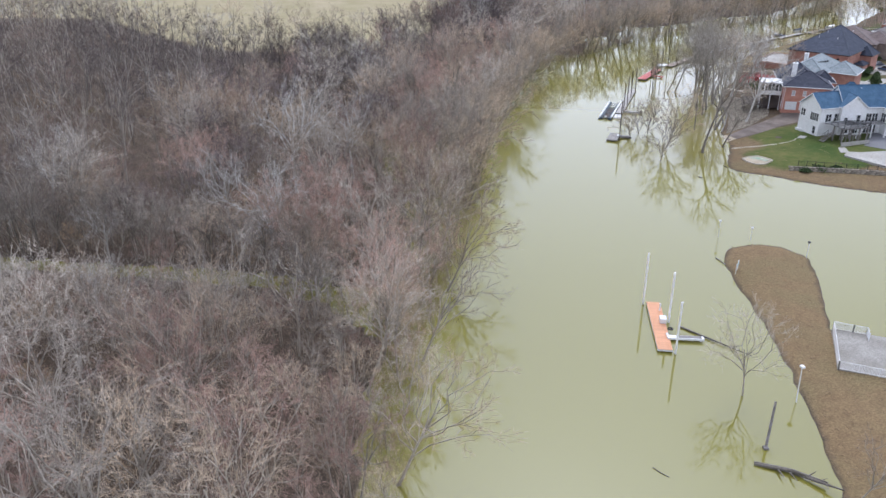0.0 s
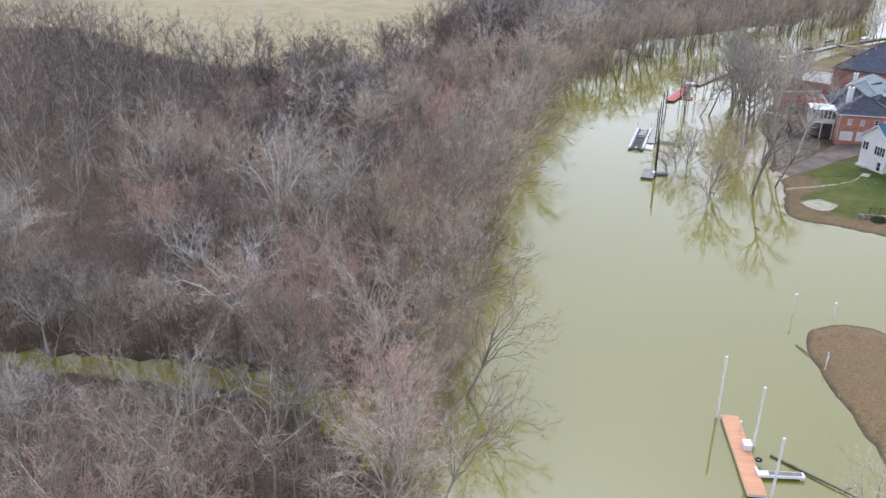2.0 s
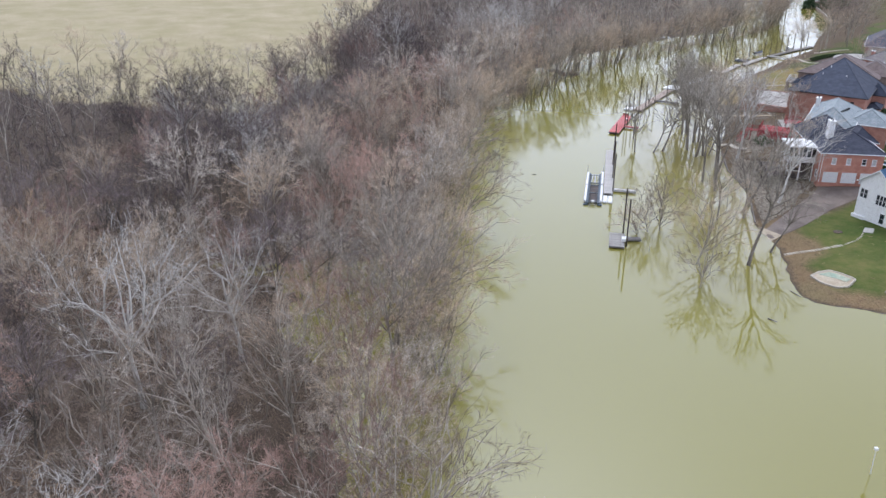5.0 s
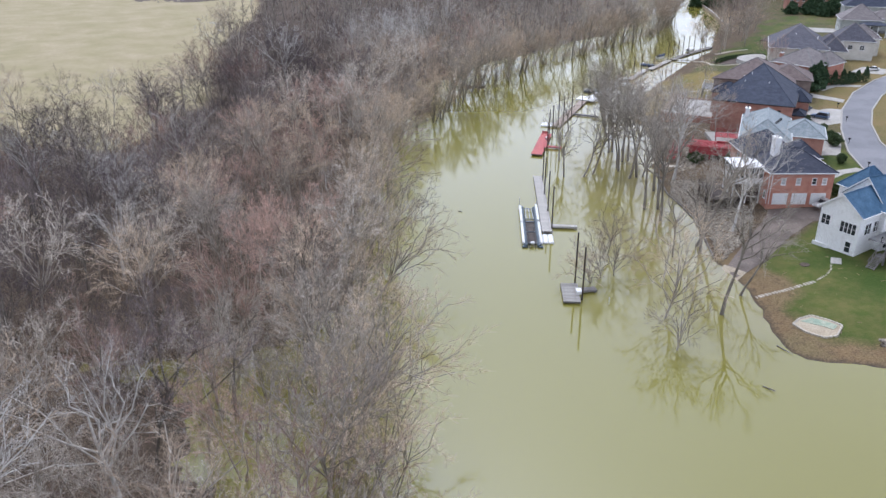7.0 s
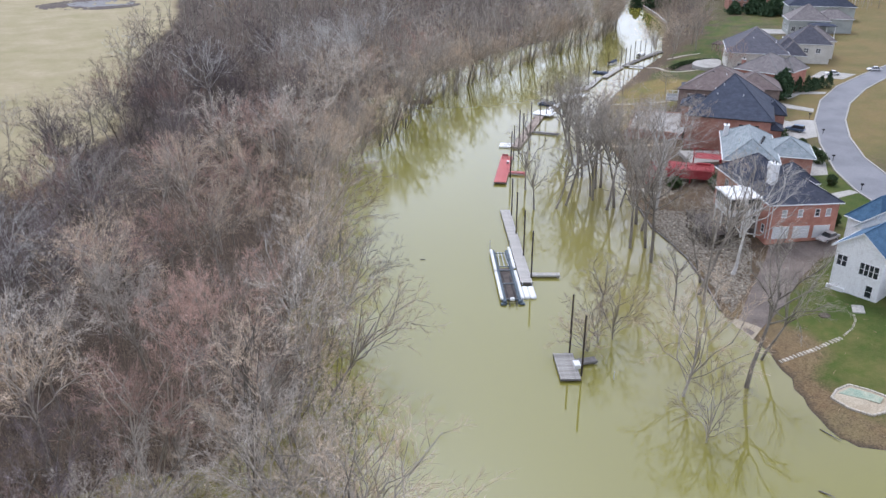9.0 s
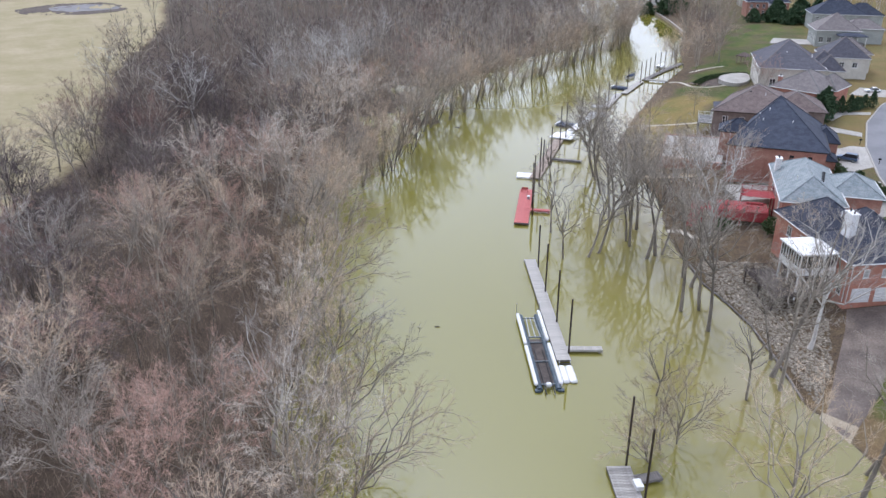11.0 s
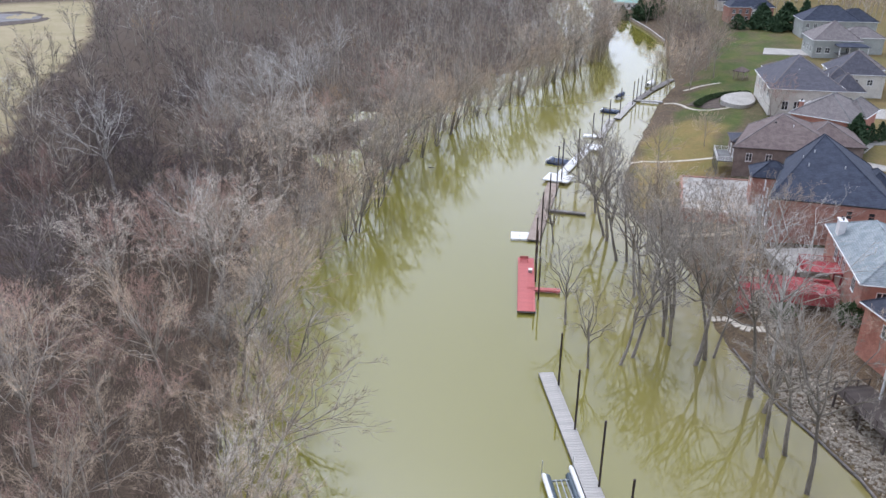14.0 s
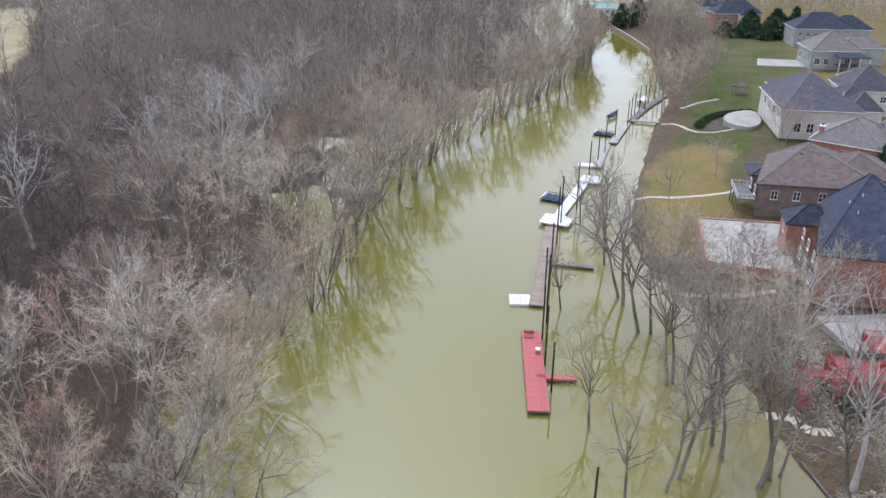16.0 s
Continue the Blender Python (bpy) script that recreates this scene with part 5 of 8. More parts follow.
for (ax, ay), (bx, by) in zip(fence_line, fence_line[1:]):
    L = math.hypot(bx - ax, by - ay)
    n = round(L / 2.2)
    z0, z1 = max(lie(ax, ay), 1.4), max(lie(bx, by), 1.4)
    rails = B()
    for h in (0.15, 1.15):
        rod(rails, (ax, ay, z0 + h), (bx, by, z1 + h), 0.03, 0.03, 4)
    part("rail", rails, M_BLACK, fe)
    for k in range(n + 1):
        q = k / n
        x, y, z = ax + (bx - ax) * q, ay + (by - ay) * q, z0 + (z1 - z0) * q
        part("post", box(B(), x - 0.05, x + 0.05, y - 0.05, y + 0.05, z - 0.6, z + 1.25), M_BLACK, fe)
    pk = B()
    m = round(L / 0.16)
    for k in range(m):
        q = k / m
        x, y, z = ax + (bx - ax) * q, ay + (by - ay) * q, z0 + (z1 - z0) * q
        rod(pk, (x, y, z + 0.1), (x, y, z + 1.15), 0.011, 0.011, 3)
    part("infill", pk, M_BLACK, fe)


# concrete slab at the door of the white house, and a small bed in its lawn
drape("door_slab", [(91.0, 194.6), (92.4, 193.6), (93.9, 195.4), (92.6, 196.4)], 0.12, M_CONCRETE, "pale concrete slab before the basement door", "slab", kind="structure")
drape("flower_bed", [(86.0, 195.6), (86.6, 195.1), (87.5, 195.3), (87.7, 196.1), (87.0, 196.7), (86.2, 196.4)], 0.1, M_MULCH, "small round mulch bed in the lawn", "flower bed", kind="", step=0.6)
# ---- rubble bank below the brick house ----
def rubble(name, label, poly, count, size, seed):
    r = np.random.RandomState(seed)
    p = np.array(poly)
    xs, ys = r.uniform(p[:, 0].min(), p[:, 0].max(), count * 3), r.uniform(p[:, 1].min(), p[:, 1].max(), count * 3)
    ok = signed(xs, ys, poly) > 0
    xs, ys = xs[ok][:count], ys[ok][:count]
    zs = lay(xs, ys)
    ob = thing(name, label, "rocks", 0, 0, 0, kind="structure")
    shapes = []
    for k in range(5):
        bm = B()
        bmesh.ops.create_icosphere(bm, subdivisions=1, radius=0.5)
        for v in bm.verts:
            v.co *= 0.75 + 0.5 * r.rand()
        for v in bm.verts:
            v.co.z *= 0.7
        shapes.append(link_mesh("rock", bm, M_STONE))
    near = min(300, len(xs))
    for k in range(near):
        s = size * r.uniform(0.6, 1.5)
        o = again("rock", shapes[k % 5], ob, (xs[k], ys[k], zs[k] + 0.02), r.uniform(0, 6.28), (s, s * r.uniform(0.7, 1.2), s * 0.8))
    rest_v, rest_f, base = [], [], 0
    geo = []
    for me in shapes:
        v = np.array([q.co for q in me.vertices])
        geo.append((v, np.array([f.vertices[:] for f in me.polygons])))
    for k in range(near, len(xs)):
        v, f = geo[k % 5]
        a, s = r.uniform(0, 6.28), size * r.uniform(0.6, 1.5)
        R = np.array(((math.cos(a), -math.sin(a), 0), (math.sin(a), math.cos(a), 0), (0, 0, 0.8)))
        rest_v.append(v @ R.T * s + (xs[k], ys[k], zs[k] + 0.02))
        rest_f.append(f + base)
        base += len(v)
    if rest_v:
        me = bpy.data.meshes.new("rubble")
        me.from_pydata(np.concatenate(rest_v).tolist(), [], np.concatenate(rest_f).tolist())
        me.materials.append(M_STONE)
        o = new("rubble", me)
        o.parent = ob
        o["kind"] = "stuff"


rubble("rubble_bank", "bank of loose grey-brown rubble stones above the water", [(75.5, 202.5), (79.2, 211.5), (82.6, 221), (84.2, 229), (85.2, 235.5), (90, 243), (97, 236), (96, 226), (92, 217), (84, 208.5)], 4300, 0.40, 5)
rubble("rubble_slope", "slope of loose stones under the red deck", [(93, 246), (97, 250), (100, 258), (106, 266), (110, 264), (106, 256), (100, 248)], 800, 0.36, 6)

# timber edging at the waterline of the rubble bank
ed = thing("shore_edging", "weathered timber edging along the rubble bank", "edging", 0, 0, 0, kind="structure")
ln = [(75.0, 204.5), (78.8, 213.0), (82.3, 222.0), (83.8, 229.0), (84.8, 236.0), (89.6, 248.6)]
for (ax, ay), (bx, by) in zip(ln, ln[1:]):
    b = B()
    rod(b, (ax, ay, 0.18), (bx, by, 0.18), 0.16, 0.14, 6)
    part("log", b, M_OLDWOOD, ed)


# ---- docks on the river ----
def dock(name, label, x, y, deg, width, length, mat, top=0.5, plank=0.3, group="docks along the river", skirt=M_OLDWOOD, floats=True):
    """A floating dock: x across, y along; its near end at (x, y)."""
    ob = thing(name, label, "dock", x, y, 0, deg, group)
    deck_boards(ob, -width / 2, width / 2, 0, length, top, mat, "x", plank)
    for a in (-width / 2 + 0.06, width / 2 - 0.06):
        part("side_beam", box(B(), a - 0.07, a + 0.07, 0, length, top - 0.32, top - 0.065), skirt, ob)
    for b in (0.06, length - 0.06):
        part("end_beam", box(B(), -width / 2 + 0.13, width / 2 - 0.13, b - 0.06, b + 0.06, top - 0.32, top - 0.065), skirt, ob)
    if floats:
        n = max(2, round(length / 3.0))
        for k in range(n):
            c = length * (k + 0.5) / n
            part("float", box(B(), -width / 2 + 0.18, width / 2 - 0.18, c - 0.95, c + 0.95, -0.3, top - 0.1, 0.05), M_BLACK, ob)
    return ob


def pile(x, y, h, mat, r=0.13, name="mooring_pole", label="dark steel mooring pole standing in the water", cap=None, group="mooring poles"):
    ob = thing(name, label, "pole", x, y, 0, 0, group)
    part("pipe", rod(B(), (0, 0, -2.5), (0, 0, h), r, r * 0.95, 10), mat, ob)
    part("cap", rod(B(), (0, 0, h), (0, 0, h + 0.06), r * 1.08, r * 0.7, 10), cap or mat, ob)
    return ob


def gangway(x0, y0, x1, y1, w, mat, z=0.5, label="narrow gangway from the dock towards the bank"):
    L = math.hypot(x1 - x0, y1 - y0)
    ob = thing("gangway", label, "gangway", x0, y0, 0, math.degrees(math.atan2(y1 - y0, x1 - x0)), "gangways")
    deck_boards(ob, 0, L, -w / 2, w / 2, z, mat, "y", 0.3, 0.05)
    for b in (-w / 2, w / 2):
        part("beam", box(B(), 0, L, b - 0.06, b + 0.06, z - 0.3, z - 0.055), mat, ob)
    part("support", box(B(), L - 0.5, L - 0.3, -w / 2, w / 2, -1.5, z - 0.3), mat, ob)
    return ob


# orange dock with three white poles
dock("floating_dock", "floating dock with orange-stained planks and white edging", 31.0, 93.4, -7.0, 2.05, 14.1, M_ORANGE, 0.5, 0.3, skirt=M_WHITE)
for x, y, h in ((31.25, 107.6, 8.7), (33.75, 102.0, 8.2), (32.35, 93.1, 8.1)):
    pile(x, y, h, M_PVC, 0.15, label="white mooring pole beside the orange dock", cap=M_PVC, group="white poles of the orange dock")
bx = thing("dock_box", "white storage box on the orange dock", "storage box", 32.6, 101.2, 0.5, -7)
part("body", box(B(), -0.45, 0.45, -0.6, 0.6, 0, 0.62, 0.05), M_WHITE, bx)
part("lid", box(B(), -0.49, 0.49, -0.64, 0.64, 0.62, 0.76, 0.04), M_WHITE, bx)
pc = thing("dock_post", "white power post on the orange dock", "post", 33.0, 104.6, 0.5, -7)
part("post", box(B(), -0.1, 0.1, -0.1, 0.1, 0, 1.1, 0.02), M_WHITE, pc)
part("cap", box(B(), -0.13, 0.13, -0.13, 0.13, 1.1, 1.22, 0.03), M_WHITE, pc)
ty = thing("tyre", "old tyre fender at the dock's edge", "tyre", 33.15, 98.9, 0.52, 0)
tbm = B()
for k in range(16):
    a0, a1 = 2 * math.pi * k / 16, 2 * math.pi * (k + 1) / 16
    rod(tbm, (0.3 * math.cos(a0), 0.3 * math.sin(a0), 0.12), (0.3 * math.cos(a1), 0.3 * math.sin(a1), 0.12), 0.11, 0.11, 6)
part("casing", tbm, M_TYRE, ty)
g1 = gangway(32.3, 96.9, 37.3, 96.5, 0.8, M_WHITE, 0.55, "white hinged gangway beside the orange dock")
part("hinge_frame", box(B(), -0.2, 0.1, -0.75, 0.75, 0.5, 0.75, 0.03), M_WHITE, g1)
part("old_plank", box(B(), 1.2, 4.7, -0.28, 0.28, 0.56, 0.6), M_OLDWOOD, g1)


def drift(x0, y0, x1, y1, r, mat, label, z=0.05, zz=None, forks=2, seed=0):
    q = random.Random(seed)
    ob = thing("driftwood", label, "driftwood", x0, y0, 0)
    p, e = Vector((0, 0, z)), Vector((x1 - x0, y1 - y0, z if zz is None else zz))
    bm = B()
    mid = (p + e) / 2 + Vector((q.uniform(-0.1, 0.1), q.uniform(-0.1, 0.1), 0)) * e.length * 0.5
    rod(bm, p, mid, r, r * 0.85, 7)
    rod(bm, mid, e, r * 0.85, r * 0.4, 7)
    part("log", bm, mat, ob)
    for k in range(forks):
        t = q.uniform(0.3, 0.85)
        c = p.lerp(e, t)
        d = Vector((-(e - p).y, (e - p).x, 0)).normalized() * q.choice((-1, 1)) + (e - p).normalized() * 0.7
        b = B()
        rod(b, c, c + d * e.length * 0.16 + Vector((0, 0, 0.15)), r * 0.45, r * 0.15, 5)
        part("stub", b, mat, ob)
    return ob


drift(35.1, 100.3, 42.5, 92.2, 0.16, M_WET, "long dark driftwood log afloat between dock and tree", 0.12, 0.3, 1, 1)
drift(34.9, 69.9, 41.4, 66.1, 0.28, M_WET, "tangle of drowned logs at the muddy shore", 0.1, 0.6, 3, 2)
drift(38.6, 68.4, 42.4, 64.6, 0.2, M_WET, "drowned branch at the muddy shore", 0.1, 0.9, 2, 3)
drift(23.4, 69.3, 24.8, 67.7, 0.07, M_WET, "small branch afloat on the river", 0.03, 0.05, 1, 4)
drift(48.0, 124.5, 48.8, 121.5, 0.1, M_WET, "small log at the shore", 0.1, 0.2, 1, 5)
drift(58.0, 168.2, 58.6, 166.6, 0.1, M_WET, "branch afloat on the river", 0.03, 0.25, 2, 6)
drift(66.4, 176.3, 66.9, 173.6, 0.07, M_WET, "stick lying at the shore", 0.05, 0.2, 1, 7)
drift(38.6, 239.4, 39.3, 239.0, 0.12, M_WET, "dark chunk of wood afloat", 0.03, 0.08, 0, 8)
drift(36.2, 240.2, 36.6, 239.6, 0.06, M_WET, "stick afloat on the river", 0.03, 0.05, 0, 9)
drift(33.8, 238.6, 34.2, 238.1, 0.06, M_WET, "stick afloat on the river", 0.03, 0.05, 0, 10)
drift(84.0, 340.0, 85.0, 339.0, 0.1, M_WET, "stick afloat on the river", 0.03, 0.05, 1, 11)
drift(38.0, 281.0, 40.5, 283.6, 0.12, M_DRYLOG, "bleached log caught at the wooded bank", 0.3, 0.7, 1, 12)
drift(-38.0, 68.0, -33.6, 68.3, 0.16, M_DRYLOG, "bleached log lying in the wood", 0.5, 0.5, 0, 13)
drift(20.0, 254.0, 25.0, 257.0, 0.15, M_DRYLOG, "bleached fallen trunk in the wood", 0.5, 1.3, 1, 14)
drift(10.0, 231.0, 14.0, 230.0, 0.13, M_DRYLOG, "bleached branch in the wood", 0.5, 0.5, 1, 15)

# small square float with a white box and two dark poles
d2 = dock("square_float", "small square float of dark weathered planks", 43.8, 196.2, -20.0, 2.7, 6.4, M_SILVERWOOD, 0.5, 0.42)
b2 = thing("dock_box", "white storage box on the square float", "storage box", 46.0, 198.5, 0.5, -15)
part("body", box(B(), -0.4, 0.4, -0.65, 0.65, 0, 0.5, 0.05), M_WHITE, b2)
part("lid", box(B(), -0.44, 0.44, -0.69, 0.69, 0.5, 0.62, 0.04), M_WHITE, b2)
gangway(46.5, 199.7, 49.5, 199.3, 1.2, M_OLDWOOD, 0.5, "short weathered gangway at the square float")
for x, y, h in ((47.2, 202.4, 9.3), (45.9, 197.0, 9.2)):
    pile(x, y, h, M_RUST)
pile(49.4, 194.6, 1.1, M_WHITE, 0.05, "marker_post", "thin white marker post in the water", group="")

# long grey dock, boat lift, white watercraft ports
ang = -math.degrees(math.atan2(61.3 - 50.5, 254.3 - 223.9))
d3 = dock("long_dock", "long floating dock with grey weathered planks", 51.4, 223.6, ang, 1.95, 32.6, M_DECKWOOD, 0.5, 0.45)
for x, y, h in ((62.2, 251.1, 8.2), (58.9, 242.5, 8.8), (55.7, 233.2, 9.0), (52.9, 224.9, 8.9)):
    pile(x, y, h, M_RUST)
gangway(52.6, 226.4, 57.9, 224.2, 1.0, M_DECKWOOD, 0.55, "grey plank gangway of the long dock")
pw = thing("watercraft_port", "white moulded floating ramp at the dock's end", "floating ramp", 51.2, 223.2, 0, ang)
for s in (-1, 1):
    bm = box(B(), s * 0.52 - 0.49, s * 0.52 + 0.49, -4.6, -0.6, -0.15, 0.42, 0.2)
    part("float_section", bm, M_WHITE, pw)
    part("bow_stop", rod(B(), (s * 0.75, -0.45, 0.3), (s * 0.75, -0.45, 1.0), 0.06, 0.06, 8), M_WHITE, pw)
part("roller", rod(B(), (-0.8, -0.55, 0.45), (0.8, -0.55, 0.45), 0.12, 0.12, 8), M_BLACK, pw)
M_NAVYPLASTIC = material("dark_blue_grey_plastic", (0.045, 0.07, 0.095), (0.09, 0.12, 0.145), 1.5, 8, 0.6, 0.15)
M_GREYSTEEL = material("dull_grey_steel", (0.16, 0.19, 0.21), (0.26, 0.29, 0.31), 2, 12, 0.6, 0.15, metal=0.5)
lf = thing("boat_lift", "empty floating boat lift with white bunks and blue tanks", "boat lift", 46.3, 218.4, 0, ang)
for s, c in (("left", -1.55), ("right", 1.55)):
    part("tank", rod(B(), (c * 0.8, 0.0, 0.16), (c * 0.8, 19.5, 0.16), 0.4, 0.4, 10), M_NAVYPLASTIC, lf, "blue-grey float tank")
    for y0, y1 in ((0.8, 10.2), (11.0, 19.3)) if s == "left" else ((0.8, 10.6), (12.0, 14.8), (15.2, 20.2)):
        part("bunk", rod(B(), (c * 1.06, y0, 0.6), (c * 1.06, y1, 0.6), 0.27, 0.27, 12), M_WHITE, lf, "white rounded bunk")
        for yy, s2 in ((y0, -1), (y1, 1)):
            part("bunk_end", rod(B(), (c * 1.06, yy, 0.6), (c * 1.06, yy + 0.22 * s2, 0.6), 0.27, 0.13, 12), M_WHITE, lf)
for y in (1.0, 6.5, 11.5, 13.0, 18.5):
    part("cross_beam", box(B(), -1.5, 1.5, y - 0.07, y + 0.07, 0.3, 0.46), M_GREYSTEEL, lf)
part("floor", box(B(), -1.1, 1.1, 1.2, 12.6, 0.16, 0.24), M_DECKDARK, lf, "brown slatted lift floor")
for x in (-0.55, 0.55):
    part("track", rod(B(), (x, -1.2, 0.36), (x, 9.6, 0.36), 0.08, 0.08, 6), M_BLACK, lf)
for x in (-0.75, 0.05, 0.8):
    part("cradle_bar", rod(B(), (x, 12.8, 0.55), (x * 0.7, 18.4, 0.62), 0.07, 0.07, 6), M_STEEL, lf)
part("pump_box", box(B(), -0.35, 0.35, 0.3, 0.9, 0.35, 0.85, 0.12), M_WHITE, lf)
for x in (-1.5, 1.5):
    part("end_cap", box(B(), x - 0.4, x + 0.4, -0.35, 0.2, 0.0, 0.3, 0.05), M_NAVYPLASTIC, lf)
for x, y in ((-1.8, 19.6), (1.75, 20.0)):
    part("guide_pole", rod(B(), (x, y, 0.4), (x, y, 2.3), 0.05, 0.05, 6), M_STEEL, lf)

# red dock
angr = -math.degrees(math.atan2(77.0 - 67.2, 286.8 - 270.3))
dock("red_dock", "long floating dock painted faded red", 68.5, 269.7, angr, 2.75, 19.2, M_REDPAINT, 0.6, 0.3, skirt=M_OLDWOOD)
gangway(72.6, 276.2, 77.0, 273.4, 0.9, M_REDPAINT, 0.6, "red painted gangway of the red dock")
bn = thing("dock_bench", "red bench at the end of the red dock", "bench", 77.2, 285.0, 0.6, angr)
part("seat", box(B(), -0.7, 0.7, -0.25, 0.25, 0.4, 0.48, 0.02), M_REDPAINT, bn)
part("backrest", box(B(), -0.7, 0.7, 0.2, 0.28, 0.48, 0.95, 0.02), M_REDPAINT, bn)
for x in (-0.6, 0.6):
    part("leg", box(B(), x - 0.05, x + 0.05, -0.22, 0.22, 0, 0.4), M_REDPAINT, bn)
bo = thing("dock_box", "small grey and white box on the red dock", "storage box", 76.0, 281.0, 0.6, angr)
part("body", box(B(), -0.3, 0.3, -0.4, 0.4, 0, 0.5, 0.04), M_STEEL, bo)
part("lid", box(B(), -0.33, 0.33, -0.43, 0.43, 0.5, 0.6, 0.03), M_WHITE, bo)
for x, y, h in ((75.6, 278.6, 9.1), (79.2, 284.5, 8.6), (72.7, 273.0, 7.4), (82.4, 288.1, 11.2)):
    pile(x, y, h, M_RUST)
# white float and brown dock
wf = thing("white_float", "square white plastic float beside the brown dock", "float", 82.6, 295.6, 0, angr)
for a in (-0.85, 0.85):
    for b in (-0.85, 0.85):
        part("float_block", box(B(), a - 0.83, a + 0.83, b - 0.83, b + 0.83, -0.15, 0.4, 0.08), M_WHITE, wf)
angb = -math.degrees(math.atan2(103.0 - 82.6, 318.2 - 293.2))
dock("brown_dock", "long floating dock with worn brown planks", 83.7, 292.6, angb, 2.45, 32.0, M_BROWNWOOD, 0.5, 0.4)
gangway(94.0, 304.6, 99.9, 299.3, 0.9, M_OLDWOOD, 0.5, "weathered gangway of the brown dock")
for x, y, h in ((92.9, 301.9, 9.0), (100.7, 311.2, 11.0), (106.1, 317.5, 10.2), (114.2, 323.3, 10.0), (87.6, 296.0, 8.0)):
    pile(x, y, h, M_RUST)
# white dock with a covered boat
d6 = dock("white_dock", "white floating dock with low white platforms", 104.6, 318.2, -math.degrees(math.atan2(22.3, 18.4)), 2.1, 29.0, M_WHITE, 0.55, 0.5, skirt=M_WHITE)
part("platform", box(B(), -2.6, 3.2, -0.4, 4.6, 0.555, 0.8, 0.05), M_WHITE, d6)
part("platform", box(B(), -1.2, 3.4, 26.0, 30.5, 0.555, 0.8, 0.05), M_WHITE, d6)


def boat(x, y, deg, hull, cover, label, length=6.0):
    ob = thing("motorboat", label, "boat", x, y, 0, deg, "moored boats")
    bm = B()
    L, W = length, length * 0.2
    rings = []
    for k, (t, w, zt) in enumerate(((0.0, 0.9, 0.75), (0.35, 1.0, 0.8), (0.7, 0.85, 0.9), (0.92, 0.4, 1.05), (1.0, 0.06, 1.1))):
        yv = L * t
        rings.append([bm.verts.new(p) for p in ((-W * w, yv, zt), (-W * w * 0.8, yv, -0.1), (0, yv, -0.35 + 0.5 * max(0, t - 0.7)), (W * w * 0.8, yv, -0.1), (W * w, yv, zt))])
    for a, b in zip(rings, rings[1:]):
        for k in range(4):
            bm.faces.new((a[k], a[k + 1], b[k + 1], b[k]))
    bm.faces.new(rings[0][::-1])
    bm.faces.new(rings[-1])
    bmesh.ops.recalc_face_normals(bm, faces=bm.faces)
    part("hull", bm, hull, ob)
    cv = B()
    rings2 = []
    for t, w, zt in ((0.02, 0.92, 0.78), (0.35, 1.02, 0.84), (0.7, 0.87, 0.94), (0.95, 0.3, 1.1)):
        rings2.append([cv.verts.new(p) for p in ((-W * w, L * t, zt), (-W * w * 0.5, L * t, zt + 0.3), (0, L * t, zt + 0.45), (W * w * 0.5, L * t, zt + 0.3), (W * w, L * t, zt))])
    for a, b in zip(rings2, rings2[1:]):
        for k in range(4):
            cv.faces.new((a[k], a[k + 1], b[k + 1], b[k]))
    cv.faces.new(rings2[0][::-1])
    cv.faces.new(rings2[-1])
    cv.faces.new([r[0] for r in rings2] + [r[4] for r in rings2[::-1]])
    bmesh.ops.recalc_face_normals(cv, faces=cv.faces)
    part("cover", cv, cover, ob)
    part("outboard", box(B(), -0.22, 0.22, -0.5, 0.05, 0.3, 1.2, 0.08), M_BLACK, ob)
    return ob


M_NAVYCLOTH = material("navy_canvas", (0.02, 0.03, 0.06), (0.035, 0.05, 0.09), 2, 10, 0.8, 0.2)
def cube_float(x, y, deg, nx, ny):
    """A drive-on float of navy plastic cubes with a pale stop at its end."""
    ob = thing("drive_on_float", "drive-on float of navy plastic cubes beside the dock", "float", x, y, 0, deg, "drive-on floats")
    me = link_mesh("cube", box(B(), -0.36, 0.36, -0.36, 0.36, -0.2, 0.5, 0.07), M_NAVYCUBE)
    for i in range(nx):
        for j in range(ny):
            again("cube", me, ob, ((i - nx / 2 + 0.5) * 0.78, (j - ny / 2 + 0.5) * 0.78, 0.08 * (j % 2)))
    part("stop", box(B(), -nx * 0.39, nx * 0.39, ny * 0.39 + 0.02, ny * 0.39 + 0.35, 0.0, 0.75, 0.06), M_WHITE, ob, "white plastic bow stop")
    for i in (-1, 1):
        part("side_rail", rod(B(), (i * nx * 0.39, -ny * 0.39, 0.75), (i * nx * 0.39, ny * 0.39, 0.85), 0.06, 0.06, 6), M_BLACK, ob)


M_NAVYCUBE = material("navy_plastic", (0.02, 0.04, 0.09), (0.035, 0.06, 0.12), 2, 10, 0.5, 0.1, vary=0.25)
cube_float(113.6, 330.0, 35, 5, 6)
# docks further up the river
FAR_DOCKS = [(134.0, 342.0, 148.0, 356.0, 2.0, M_DECKWOOD), (150.0, 356.0, 166.0, 369.5, 2.0, M_DECKWOOD), (168.0, 370.6, 181.0, 379.5, 1.8, M_OLDWOOD), (181.5, 380.0, 199.0, 390.5, 2.0, M_OLDWOOD)]
for ax, ay, bx2, by2, w, m in FAR_DOCKS:
    dock("floating_dock", "weathered floating dock further up the river", ax, ay, math.degrees(math.atan2(by2 - ay, bx2 - ax)) - 90, w, math.hypot(bx2 - ax, by2 - ay), m, 0.5, 0.5)
wp = thing("white_float", "white plastic float at the far docks", "float", 133.0, 345.0, 0, -40)
